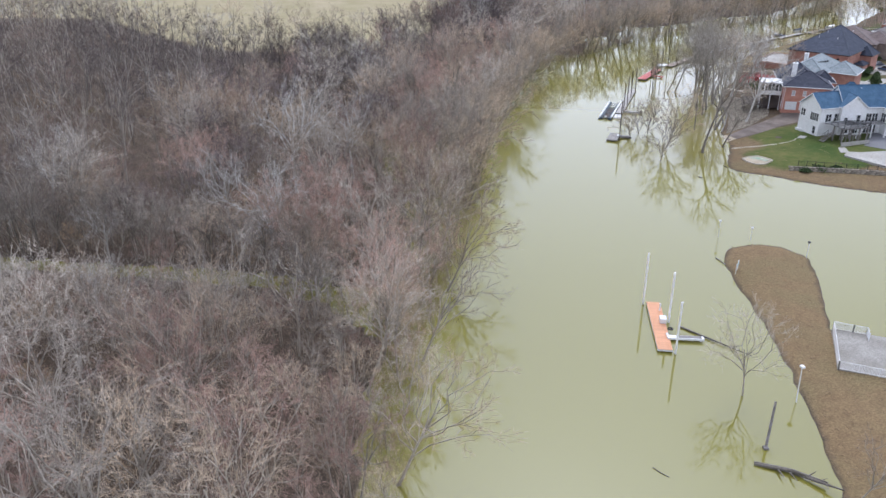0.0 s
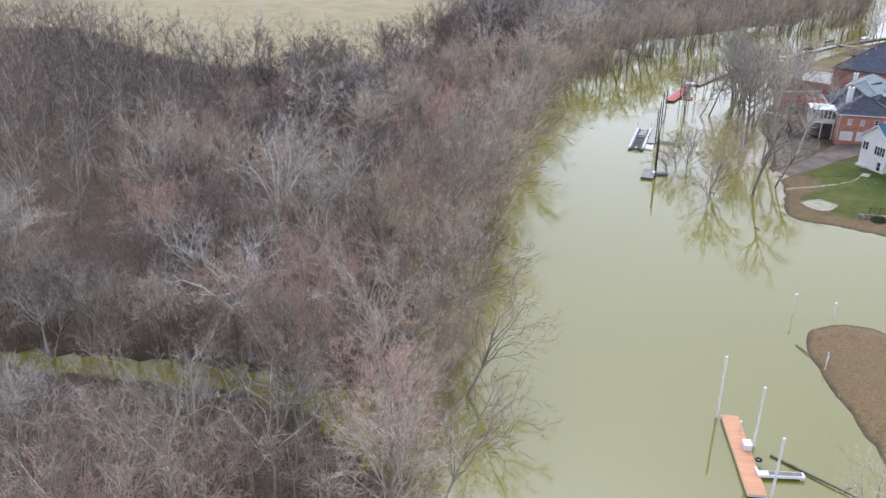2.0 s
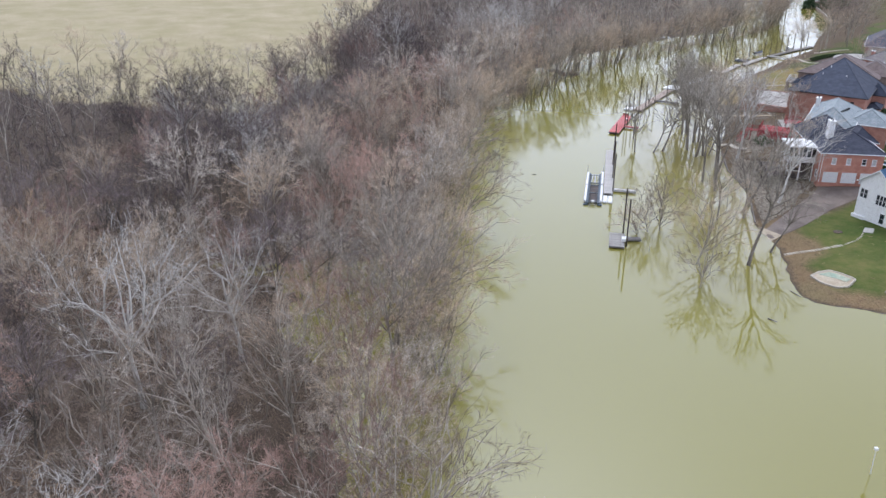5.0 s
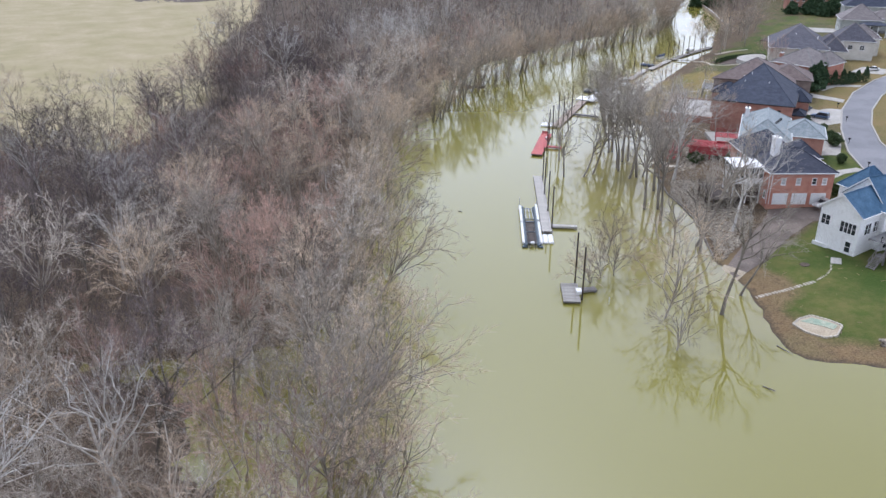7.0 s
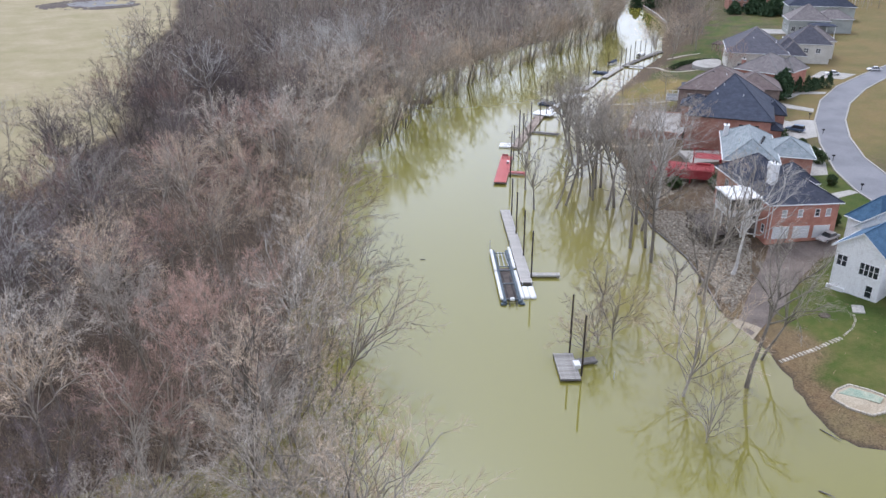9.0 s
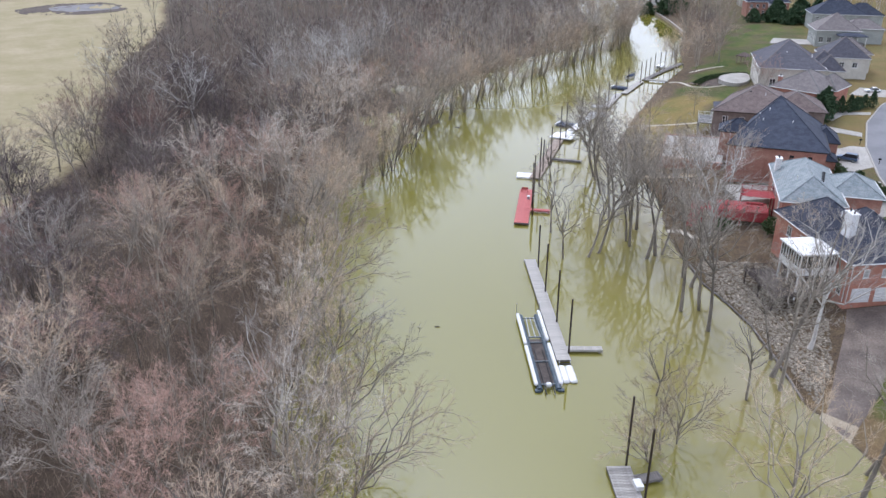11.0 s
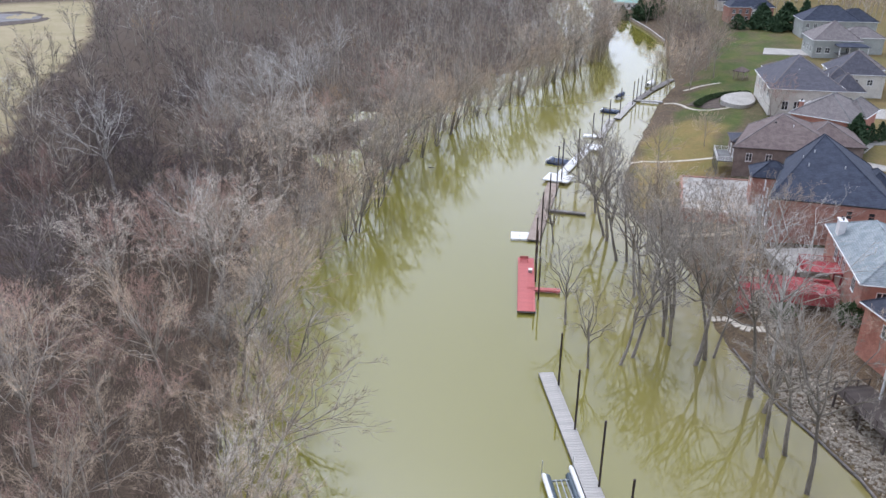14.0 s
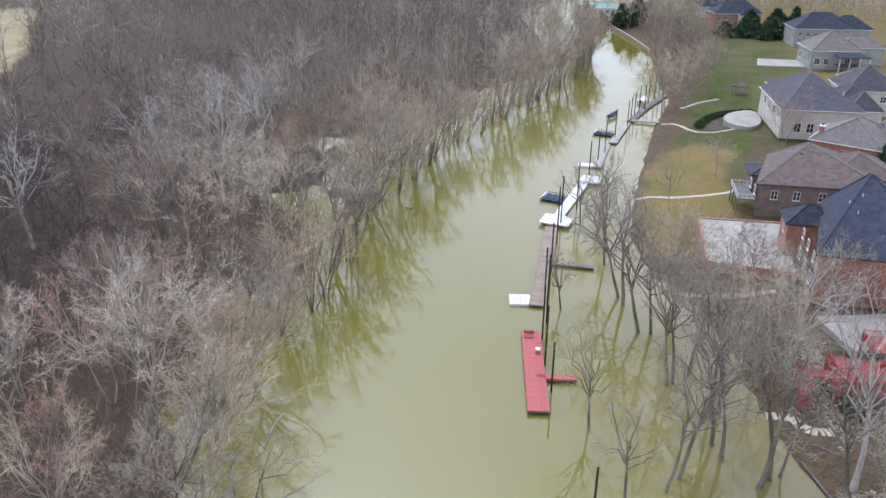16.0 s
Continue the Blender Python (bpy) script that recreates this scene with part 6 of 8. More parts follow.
for a in (-0.85, 0.85):
    part("float_block", box(B(), a - 0.83, a + 0.83, -1.2, 1.2, -0.15, 0.45, 0.08), M_WHITE, wp)
boat(165.0, 376.0, -60, M_WHITE, M_NAVYCLOTH, "motorboat under a dark cover at the far docks", 5.5)
cube_float(153.6, 364.0, 35, 4, 6)
boat(185.0, 386.0, -55, M_WHITE, M_WHITE, "white covered boat at the far docks", 6.0)
for x, y, h in ((129.0, 338.5, 8.4), (137.8, 346.5, 7.2), (143.5, 351.1, 7.6), (153.7, 359.7, 8.0), (163.8, 366.8, 7.6), (169.0, 371.5, 7.0), (173.6, 375.4, 6.8), (176.9, 377.3, 7.9), (180.6, 379.1, 7.6), (186.3, 383.9, 7.3), (191.5, 387.0, 7.0), (196.0, 390.0, 7.0)):
    pile(x, y, h, M_RUST, 0.13)
gangway(168.5, 370.6, 174.0, 365.4, 1.2, M_DECKWOOD, 0.7, "broad grey gangway to the border walk")
# far shore: a curved timber bulkhead
bk = thing("bulkhead", "brown timber bulkhead along the far shore", "bulkhead", 0, 0, 0, kind="structure")
fl = [(214, 411), (230, 431), (245, 449.5), (257, 473), (265, 490), (273, 509)]
for (ax, ay), (bx2, by2) in zip(fl[2:], fl[3:]):
    d = math.atan2(by2 - ay, bx2 - ax)
    L = math.hypot(bx2 - ax, by2 - ay)
    o = part("sheet_wall", box(B(), 0, L, -0.15, 0.15, -1.5, 1.3), M_BROWNWOOD, bk)
    o.location, o.rotation_euler = (ax, ay, 0), (0, 0, d)
    o = part("cap_beam", box(B(), 0, L, -0.3, 0.3, 1.3, 1.5), M_DECKWOOD, bk)
    o.location, o.rotation_euler = (ax, ay, 0), (0, 0, d)

# ---- on the muddy point ----
sg = thing("sign_board", "white and teal sign board on two posts on the muddy point", "sign", 49.6, 118.7, lie(49.6, 118.7), 62)
for x in (-0.85, 0.85):
    part("post", box(B(), x - 0.06, x + 0.06, -0.06, 0.06, -0.6, 1.7), M_WHITE, sg)
part("board", box(B(), -1.0, 1.0, -0.1, -0.065, 0.55, 1.75), M_WHITE, sg)
part("panel", box(B(), -0.9, 0.9, -0.112, -0.101, 1.0, 1.68), paint("teal_paint", (0.25, 0.55, 0.58), 0.4), sg, "teal printed panel")
M_GREYBAR = paint("grey_print", (0.3, 0.33, 0.35), 0.5)
for k in range(3):
    part("text_bar", box(B(), -0.75, 0.75 - 0.3 * k, -0.118, -0.113, 1.12 + 0.17 * k, 1.2 + 0.17 * k), M_GREYBAR, sg, "line of unreadable print")
lp = thing("lamp_post", "white lamp post standing in the shallow water", "lamp post", 44.4, 81.5, 0, 0)
part("pole", rod(B(), (0, 0, -0.6), (0.55, 1.4, 4.3), 0.07, 0.055, 8), M_WHITE, lp)
part("lamp_head", box(B(), 0.3, 0.85, 1.1, 1.75, 4.25, 4.6, 0.1), M_WHITE, lp)
pp = thing("wooden_post", "leaning dark wooden post in the shallow water", "post", 37.2, 72.6, 0, 0)
part("post", rod(B(), (0, 0, -0.8), (1.3, 2.4, 4.8), 0.16, 0.14, 8), M_OLDWOOD, pp)
part("foot_block", box(B(), -0.3, 0.3, -0.3, 0.3, -0.4, 0.25, 0.06), M_OLDWOOD, pp)
for x, y, h, m, cp in ((63.9, 124.4, 2.9, M_WHITE, M_BLACK), (57.0, 132.5, 2.2, M_WHITE, M_WHITE), (51.3, 133.5, 3.2, M_WHITE, M_WHITE)):
    pq = thing("marker_post", "thin white marker post by the muddy point", "post", x, y, 0, 0, "marker posts")
    part("post", rod(B(), (0, 0, -1), (0.05, 0.2, h), 0.05, 0.045, 8), m, pq)
    part("head", box(B(), -0.15, 0.25, 0.02, 0.4, h - 0.05, h + 0.3, 0.05), cp, pq)
# fenced concrete pad
drape("boat_pad", [(56.4, 98.4), (52.3, 87.8), (75, 78.5), (82, 88.5)], 0, M_PAD, "grey concrete pad inside a white fence", "pad", level=0.95, skirt=1.6)
pf = thing("picket_fence", "white plastic fence round the concrete pad", "fence", 0, 0, 0.95, 0)
railing(pf, [(75.0, 78.6), (52.4, 87.8), (56.5, 98.3), (58.9, 97.3)], 0.0, M_WHITE, 1.15, 0.13, 2.4, 0.05)
part("kick_board", box(B(), -0.03, 0.03, 0, 11.25, 0.02, 0.9), M_WHITE, pf, "white solid fence panel").matrix_local = pose(52.4, 87.8, 0, 0, 0, -21.3)
railing(pf, [(58.9, 97.3), (60.5, 96.6), (60.0, 95.0)], 0.0, M_WHITE, 1.15, 0.13, 2.4, 0.05)

# ---- cars ----
def car(x, y, z, deg, col, label, suv=False, length=4.6):
    ob = thing("car", label, "car", x, y, z, deg, "parked cars")
    W, L = 0.9, length / 2
    h1, h2 = (1.0, 1.72) if suv else (0.88, 1.42)
    bm = B()
    prof = [(-L, 0.35), (-L, h1 * 0.85), (-L + 0.15, h1), (L - 1.1, h1), (L - 0.1, h1 * 0.82), (L, h1 * 0.6), (L, 0.35)]
    rows = [[bm.verts.new((s * W, yy, zz)) for yy, zz in prof] for s in (-1, 1)]
    n = len(prof)
    for k in range(n):
        bm.faces.new((rows[0][k], rows[1][k], rows[1][(k + 1) % n], rows[0][(k + 1) % n]))
    bm.faces.new(rows[0])
    bm.faces.new(rows[1][::-1])
    bmesh.ops.recalc_face_normals(bm, faces=bm.faces)
    bmesh.ops.bevel(bm, geom=bm.edges[:], offset=0.07, segments=2, affect="EDGES")
    part("body", bm, col, ob, smooth=False)
    cb = B()
    b0, b1, t0, t1 = (-L + 0.08, L - 1.25, -L + 0.35, L - 2.0) if suv else (-L + 0.55, L - 1.3, -L + 1.3, L - 2.1)
    lo = [cb.verts.new(p) for p in ((-W + 0.06, b0, h1 - 0.02), (W - 0.06, b0, h1 - 0.02), (W - 0.06, b1, h1 - 0.02), (-W + 0.06, b1, h1 - 0.02))]
    hi_ = [cb.verts.new(p) for p in ((-W + 0.22, t0, h2), (W - 0.22, t0, h2), (W - 0.22, t1, h2), (-W + 0.22, t1, h2))]
    for k in range(4):
        cb.faces.new((lo[k], lo[(k + 1) % 4], hi_[(k + 1) % 4], hi_[k]))
    cb.faces.new(hi_)
    part("cabin_glass", cb, M_GLASS, ob, "dark tinted car glazing")
    part("roof_panel", box(B(), -W + 0.2, W - 0.2, t0 - 0.05, t1 + 0.05, h2 - 0.02, h2 + 0.05, 0.02), col, ob)
    for sx in (-1, 1):
        for yy in (-L + 0.85, L - 0.85):
            wh = part("wheel", rod(B(), (sx * (W - 0.2), yy, 0.33), (sx * (W + 0.02), yy, 0.33), 0.33, 0.33, 14), M_TYRE, ob)
            part("rim", rod(B(), (sx * (W + 0.02), yy, 0.33), (sx * (W + 0.035), yy, 0.33), 0.2, 0.18, 10), M_STEEL, wh)
        part("headlight", box(B(), sx * 0.6 - 0.2, sx * 0.6 + 0.2, L - 0.06, L + 0.02, h1 * 0.58, h1 * 0.74, 0.02), M_WHITE, ob)
        part("tail_light", box(B(), sx * 0.68 - 0.15, sx * 0.68 + 0.15, -L - 0.02, -L + 0.06, h1 * 0.6, h1 * 0.8, 0.02), M_REDPAINT, ob)
    return ob


car(105.8, 214.2, 2.95, 100, paint("silver_paint", (0.45, 0.43, 0.42)), "silver saloon car in front of the garage doors")
car(151.8, 269.6, lie(151.8, 269.6) + 0.07, 28, paint("steel_blue_paint", (0.07, 0.12, 0.2)), "dark blue sport utility car on the drive court", True)
car(153.6, 278.2, lie(153.6, 278.2) + 0.07, 100, paint("navy_paint", (0.02, 0.03, 0.06)), "navy saloon car on the drive court")
car(214.0, 317.5, lie(214, 317.5) + 0.07, 60, paint("white_car_paint", (0.75, 0.75, 0.75)), "white saloon car on a far drive")
car(232.0, 316.8, lie(232, 316.8) + 0.07, 62, paint("pearl_paint", (0.7, 0.7, 0.72)), "white car parked along the street")

# ---- evergreens, hedges, shrubs ----
def needle_tree(name, label, x, y, z, h, w, mat, group="", seed=0, round_top=False):
    """A dense conifer or clipped shrub: a stem and many small upright leaf blades."""
    r = np.random.RandomState(seed)
    n = int(500 + 60 * h)
    t = r.rand(n) ** 0.8
    a = r.uniform(0, 6.283, n)
    if round_top:
        prof = np.sqrt(np.clip(1 - (2 * t - 1) ** 2, 0, 1))
    else:
        prof = np.minimum(1.0, 1.25 * (1 - t) ** 0.75) * (0.55 + 0.45 * np.minimum(1, t * 6))
    ph = r.uniform(0, 6.28, 4)
    rad = w / 2 * prof * (0.6 + 0.45 * r.rand(n)) * (1 + 0.2 * np.sin(3 * a + 9 * t + ph[0]) + 0.16 * np.sin(5 * a - 14 * t + ph[1]) + 0.12 * np.sin(2 * a + 26 * t + ph[2]))
    c = np.stack([rad * np.cos(a), rad * np.sin(a), 0.12 + t * (h - 0.15)], -1)
    s = (0.16 + 0.2 * r.rand(n)) * max(1.0, w / 2.2)
    u, v = r.normal(size=(n, 3)), r.normal(size=(n, 3))
    u /= np.linalg.norm(u, axis=1)[:, None]
    v = np.cross(u, v)
    v /= np.linalg.norm(v, axis=1)[:, None]
    p = np.stack([c - u * s[:, None] * 0.6, c + u * s[:, None] * 0.6, c + v * s[:, None] * 1.2], 1).reshape(-1, 3)
    ob = thing(name, label, "shrub" if round_top else "evergreen", x, y, z, 0, group)
    part("trunk", rod(B(), (0, 0, -0.4), (0, 0, h * 0.8), 0.06 * max(1, w / 2), 0.03, 6), M_BARK, ob)
    me = bpy.data.meshes.new("foliage")
    me.from_pydata(p.tolist(), [], np.arange(3 * n).reshape(-1, 3).tolist())
    me.attributes.new("tint", "FLOAT", "POINT").data.foreach_set("value", np.repeat(r.rand(n), 3).astype(np.float32))
    me.materials.append(mat)
    f = new("foliage", me)
    f.parent = ob
    return ob


for k in range(9):
    q = k / 8
    x, y = 177.5 + 20.5 * q, 303.2 + 1.0 * math.sin(9 * q)
    needle_tree("arborvitae", "tall dark green arborvitae in a hedge row", x, y, lie(x, y), 4.2 + 0.8 * math.sin(5 * k), 2.6, M_EVERGREEN, "hedge row", k)
for k, (x, y, h, w) in enumerate(((172.5, 298.6, 7.5, 6.0), (176.5, 300.5, 8.0, 6.0), (181.0, 304.0, 7.0, 5.0), (188.0, 308.5, 6.0, 4.5), (192.0, 310.0, 5.0, 3.4))):
    needle_tree("pine", "dark green pine beside the taupe-roofed house", x, y, lie(x, y), h, w, M_EVERGREEN, "garden evergreens", 20 + k)
for k, (x, y, h, w) in enumerate(((294, 447, 9, 9), (300, 450, 11.5, 10), (297, 438, 7, 8), (306, 441, 10.5, 10), (312, 437, 11, 9), (304, 432, 8, 8), (288, 452, 7, 7), (276, 505, 11, 8), (281, 502, 12, 9), (287, 506, 11, 8), (272, 515, 9, 7))):
    needle_tree("pine", "far dark green pine with an uneven crown", x, y, lie(x, y), h * (0.8 + 0.07 * (k % 5)), w * (0.85 + 0.1 * (k % 4)), M_EVERGREEN, "far evergreens", 40 + k)
for k, (x, y, h, w) in enumerate(((139.0, 251.0, 2.6, 2.6), (137.0, 247.2, 3.0, 3.0), (150.8, 281.5, 1.8, 1.8), (143.5, 258.8, 2.0, 1.8), (128.6, 235.4, 2.2, 2.0), (112.6, 219.0, 2.4, 1.6), (113.8, 222.5, 2.6, 1.8),
                                  (145.0, 267.0, 2.2, 2.4), (141.0, 261.5, 2.4, 2.6), (107.0, 244.5, 3.0, 3.6), (100.5, 250.5, 2.4, 3.2), (160.0, 290.5, 1.0, 2.6),
                                  (83.0, 170.2, 0.7, 2.6), (86.5, 170.6, 0.7, 2.8), (90.0, 170.2, 0.7, 2.8))):
    needle_tree("round_shrub", "clipped round evergreen shrub in the garden", x, y, lie(x, y), h, w, M_BOXWOOD, "garden shrubs", 60 + k, True)
for k in range(12):
    q = k / 11
    x, y = 177.0 + 21.0 * q, 351.5 + 7.0 * math.sin(2.2 * q + 0.3)
    needle_tree("box_hedge", "low dark box hedge round the pool terrace", x, y, lie(x, y) + 0.1, 1.1, 2.4, M_BOXWOOD, "pool hedge", 90 + k, True)

# mailboxes and a small gazebo
for x, y in ((131.6, 230.5), (141.5, 247.4), (155.8, 264.4), (164.5, 277.5), (145.8, 232.8)):
    mb = thing("mailbox", "black mailbox on a post beside the street", "mailbox", x, y, lie(x, y), 50, "mailboxes")
    part("post", box(B(), -0.06, 0.06, -0.06, 0.06, -0.4, 1.1), M_BLACK, mb)
    part("box", box(B(), -0.16, 0.16, -0.32, 0.32, 1.1, 1.5, 0.08), M_BLACK, mb)
gz = thing("gazebo", "small open timber gazebo with a brown hip roof", "gazebo", 214.0, 374.5, lie(214.0, 374.5), 20)
for a in (-1.6, 1.6):
    for b in (-1.6, 1.6):
        part("post", box(B(), a - 0.1, a + 0.1, b - 0.1, b + 0.1, -0.4, 2.5), M_BROWNWOOD, gz)
part("roof", hip_roof(-1.7, 1.7, -1.7, 1.7, 2.7, 1.3, 0.4), M_ROOF_BROWN, gz)
part("rail", box(B(), -1.6, 1.6, -1.66, -1.56, 0.7, 0.85), M_BROWNWOOD, gz)
# the pond in the far field, with a dark muddy rim
M_POND = material("murky_pond_water", (0.10, 0.095, 0.095), (0.15, 0.14, 0.14), 0.1, 2, 0.5, 0.1, spec=0.15)
drape("pond_margin", rounded([(-49, 624), (-43, 608), (-28, 599), (-8, 598), (5, 607), (9, 622), (4, 637), (-10, 650), (-30, 648), (-44, 638)], 1), 0.06, M_MULCH, "dark wet mud round the field pond", "mud", skirt=0.2)
drape("field_pond", [(-30, 616), (-20, 609), (-6, 610), (3, 617), (4, 626), (-2, 634), (-14, 640), (-26, 636), (-32, 627)], 0.12, M_POND, "dark pond in the straw-coloured field", "pond", skirt=0.2)


# twigs and bits of flood wrack strewn over the mud
def wrack(name, label, poly, count, seed):
    r = np.random.RandomState(seed)
    p = np.array(poly)
    x, y = r.uniform(p[:, 0].min(), p[:, 0].max(), count), r.uniform(p[:, 1].min(), p[:, 1].max(), count)
    d = np.minimum(np.maximum(signed(x, y, ISLAND), signed(x, y, RIGHT_LAND)), signed(x, y, poly))
    x, y = x[d > 0.3], y[d > 0.3]
    z = lay(x, y) + 0.04
    a, ln = r.uniform(0, 6.283, len(x)), r.uniform(0.12, 0.65, len(x)) * r.rand(len(x)) ** 0.5
    u = np.stack([np.cos(a), np.sin(a), 0.12 * r.normal(size=len(x))], -1) * ln[:, None]
    s = np.stack([-np.sin(a), np.cos(a), 0 * a], -1) * 0.035
    c = np.stack([x, y, z], -1)
    v = np.stack([c - u - s, c - u + s, c + u + s * 0.6, c + u - s * 0.6, c - u * 0.9 + (0, 0, 0.06), c + u * 0.8 + (0, 0, 0.05)], 1)
    f = np.array(((0, 1, 4), (1, 2, 5), (1, 5, 4), (2, 3, 5), (3, 0, 4), (3, 4, 5)))
    F = (f[None] + 6 * np.arange(len(x))[:, None, None]).reshape(-1, 3)
    me = bpy.data.meshes.new(name)
    me.from_pydata(v.reshape(-1, 3).tolist(), [], F.tolist())
    me.attributes.new("tint", "FLOAT", "POINT").data.foreach_set("value", np.repeat(r.rand(len(x)), 6).astype(np.float32))
    me.materials.append(M_TWIG["oak"])
    tagged(new(name, me), label, "flood debris", kind="stuff")


wrack("flood_wrack", "pale twigs and flood debris strewn over the mud", [(36, 60), (46, 60), (90, 60), (90, 135), (40, 135)], 1500, 3)
wrack("shore_wrack", "twigs and dead leaves along the gardens' shore", [(66, 165), (120, 150), (125, 170), (90, 200), (112, 262), (128, 300), (215, 380), (200, 395), (100, 300), (75, 220)], 2600, 4)

# ---- trees ----
def unit(v):
    return v / (np.linalg.norm(v) + 1e-9)


class Wood:
    """Gathers triangles of one tree: stem and limbs in one list, thin wood in another."""

    def __init__(self, seed):
        self.r = np.random.RandomState(seed)
        self.v = {"trunk": [], "crown": []}
        self.f = {"trunk": [], "crown": []}

    def tube(self, where, pts, rads, n):
        V, F = self.v[where], self.f[where]
        base = len(V)
        for k, (p, r) in enumerate(zip(pts, rads)):
            d = unit(pts[min(k + 1, len(pts) - 1)] - pts[max(k - 1, 0)])
            u = unit(np.cross(d, (0.31, 0.87, 0.21)))
            w = np.cross(d, u)
            for j in range(n):
                a = 2 * math.pi * j / n
                V.append(p + r * (math.cos(a) * u + math.sin(a) * w))
        for k in range(len(pts) - 1):
            for j in range(n):
                a, b = base + k * n + j, base + k * n + (j + 1) % n
                F.append((a, b, b + n))
                F.append((a, b + n, a + n))

    def sliver(self, p, d, length, width, where="crown"):
        V, F = self.v[where], self.f[where]
        s = unit(np.cross(d, self.r.normal(size=3))) * width * 0.5
        b = len(V)
        V.extend((p - s, p + s, p + d * length))
        F.append((b, b + 1, b + 2))

    def bend(self, p, d, length, steps, wobble, lift):
        pts = [p]
        for _ in range(steps):
            d = unit(d + self.r.normal(size=3) * wobble + np.array((0, 0, lift)))
            pts.append(pts[-1] + d * length / steps)
        return pts

    def arrays(self):
        return {k: (np.array(self.v[k], np.float32).reshape(-1, 3), np.array(self.f[k], np.int32).reshape(-1, 3)) for k in self.v}


def fork_off(t, line, q, angle, core, pull):
    """A point on a line and a direction that leaves it at an angle, drawn a little outwards and up."""
    r = t.r
    x = q * (len(line) - 1)
    i = min(int(x), len(line) - 2)
    p = line[i] + (line[i + 1] - line[i]) * (x - i)
    along = unit(line[i + 1] - line[i])
    off = unit(np.cross(along, r.normal(size=3)))
    d = unit(along * math.cos(angle) + off * math.sin(angle) + unit(p - core) * pull)
    return p, d


def limb_of(t, start, target, thick, core, R, side, twigs, width, fine, droop=0.08):
    """One limb from the stem to the crown's shell; branches fork from it, twigs from them, and thin shoots from those."""
    r = t.r
    way = target - start
    ln = np.linalg.norm(way)
    n = 4 if fine else 3
    limb = [start]
    arch = np.array((0, 0, droop * ln)) + r.normal(size=3) * 0.09 * ln
    for j in range(1, n + 1):
        f = j / n
        limb.append(start + way * f + arch * 4 * f * (1 - f) * 0.7 + r.normal(size=3) * 0.05 * ln * (f < 1))
    t.tube("trunk", limb, np.linspace(thick * 0.85, 0.03, len(limb)), 4 if fine else 3)
    for j in range(side):
        q = 0.25 + 0.75 * (j + r.uniform(0.3, 1.0)) / side
        p, d = fork_off(t, limb, q, r.uniform(0.5, 0.95), core, 0.3)
        bl = R * r.uniform(0.36, 0.6) * (1.2 - 0.55 * q)
        br = t.bend(p, d, bl, 2, 0.22, 0.03)
        b0 = thick * 0.32 * (1 - q) + (0.028 if fine else 0.04)
        for k, (u, v) in enumerate(zip(br, br[1:])):
            t.sliver(u, unit(v - u), np.linalg.norm(v - u) * 1.25, 2 * b0 * (1 - 0.3 * k), "trunk")
        for k in range(twigs):
            p2, d2 = fork_off(t, br, 0.15 + 0.85 * (k + r.uniform(0.2, 1.0)) / twigs, r.uniform(0.45, 0.95), core, 0.25)
            tl = bl * r.uniform(0.34, 0.58)
            t.sliver(p2, d2, tl, width * 1.3)
            for _ in range(5 if fine else 2):
                q3 = r.uniform(0.15, 0.9)
                d3 = unit(d2 + r.normal(size=3) * 0.6)
                t.sliver(p2 + d2 * tl * q3, d3, 0.12 + tl * r.uniform(0.35, 0.7), width)


def grow(seed, height, fork=0.35, limbs=8, side=6, twigs=14, spread=0.25, girth=0.2, fine=True, stems=1, width=0.028, low=-0.1, splay=(6, 13)):
    """A bare broad-leaved tree: stem(s), limbs that reach the shell of a rounded crown, side branches and twigs."""
    t = Wood(seed)
    r = t.r
    for s in range(stems):
        az = r.uniform(0, 6.283) if stems == 1 else 6.283 * (s + r.uniform(-0.2, 0.2)) / stems
        tilt = radians(r.uniform(0, 4) if stems == 1 else r.uniform(*splay))
        d0 = np.array((math.sin(tilt) * math.cos(az), math.sin(tilt) * math.sin(az), math.cos(tilt)))
        g = girth * (1 if stems == 1 else 0.75)
        hs = height * r.uniform(0.58, 0.72)
        foot = np.array((d0[0], d0[1], 0)) * (0 if stems == 1 else 0.5) + np.array((0.0, 0.0, -0.7))
        stem = t.bend(foot, d0, hs + 0.7, 6 if fine else 3, 0.07, 0.02)
        rads = np.linspace(g, g * 0.3, len(stem))
        rads[0] *= 1.3
        t.tube("trunk", stem, rads, 6 if fine else 4)
        R = height * spread * (1 if stems == 1 else 0.8) * r.uniform(0.88, 1.15)
        cz = height * (0.5 + 0.5 * fork) * 0.96
        H = height - cz
        axis = stem[-1] * np.array((1, 1, 0))
        core = axis * 0.7 + np.array((0, 0, cz - 0.3 * H))
        nl = limbs if stems == 1 else max(3, int(limbs * 1.25 / stems))
        for k in range(nl):
            a = az + 2.4 * k + r.uniform(-0.4, 0.4)
            e = 1.3 if k == 0 else low + (1.15 - low) * ((k + r.uniform(0.1, 0.9)) / nl) ** 0.9
            reach = r.uniform(0.72, 1.12)
            target = axis + np.array((R * math.cos(e) * math.cos(a) * reach, R * math.cos(e) * math.sin(a) * reach, cz + H * math.sin(e) * reach))
            q0 = min(0.99, max(0.36, (fork * height + (target[2] - fork * height) * r.uniform(0.1, 0.4)) / hs))
            x0 = q0 * (len(stem) - 1)
            i = min(int(x0), len(stem) - 2)
            start = stem[i] + (stem[i + 1] - stem[i]) * (x0 - i)
            limb_of(t, start, target, g * 0.42, core, R, side, twigs, width, fine)
    return t.arrays()


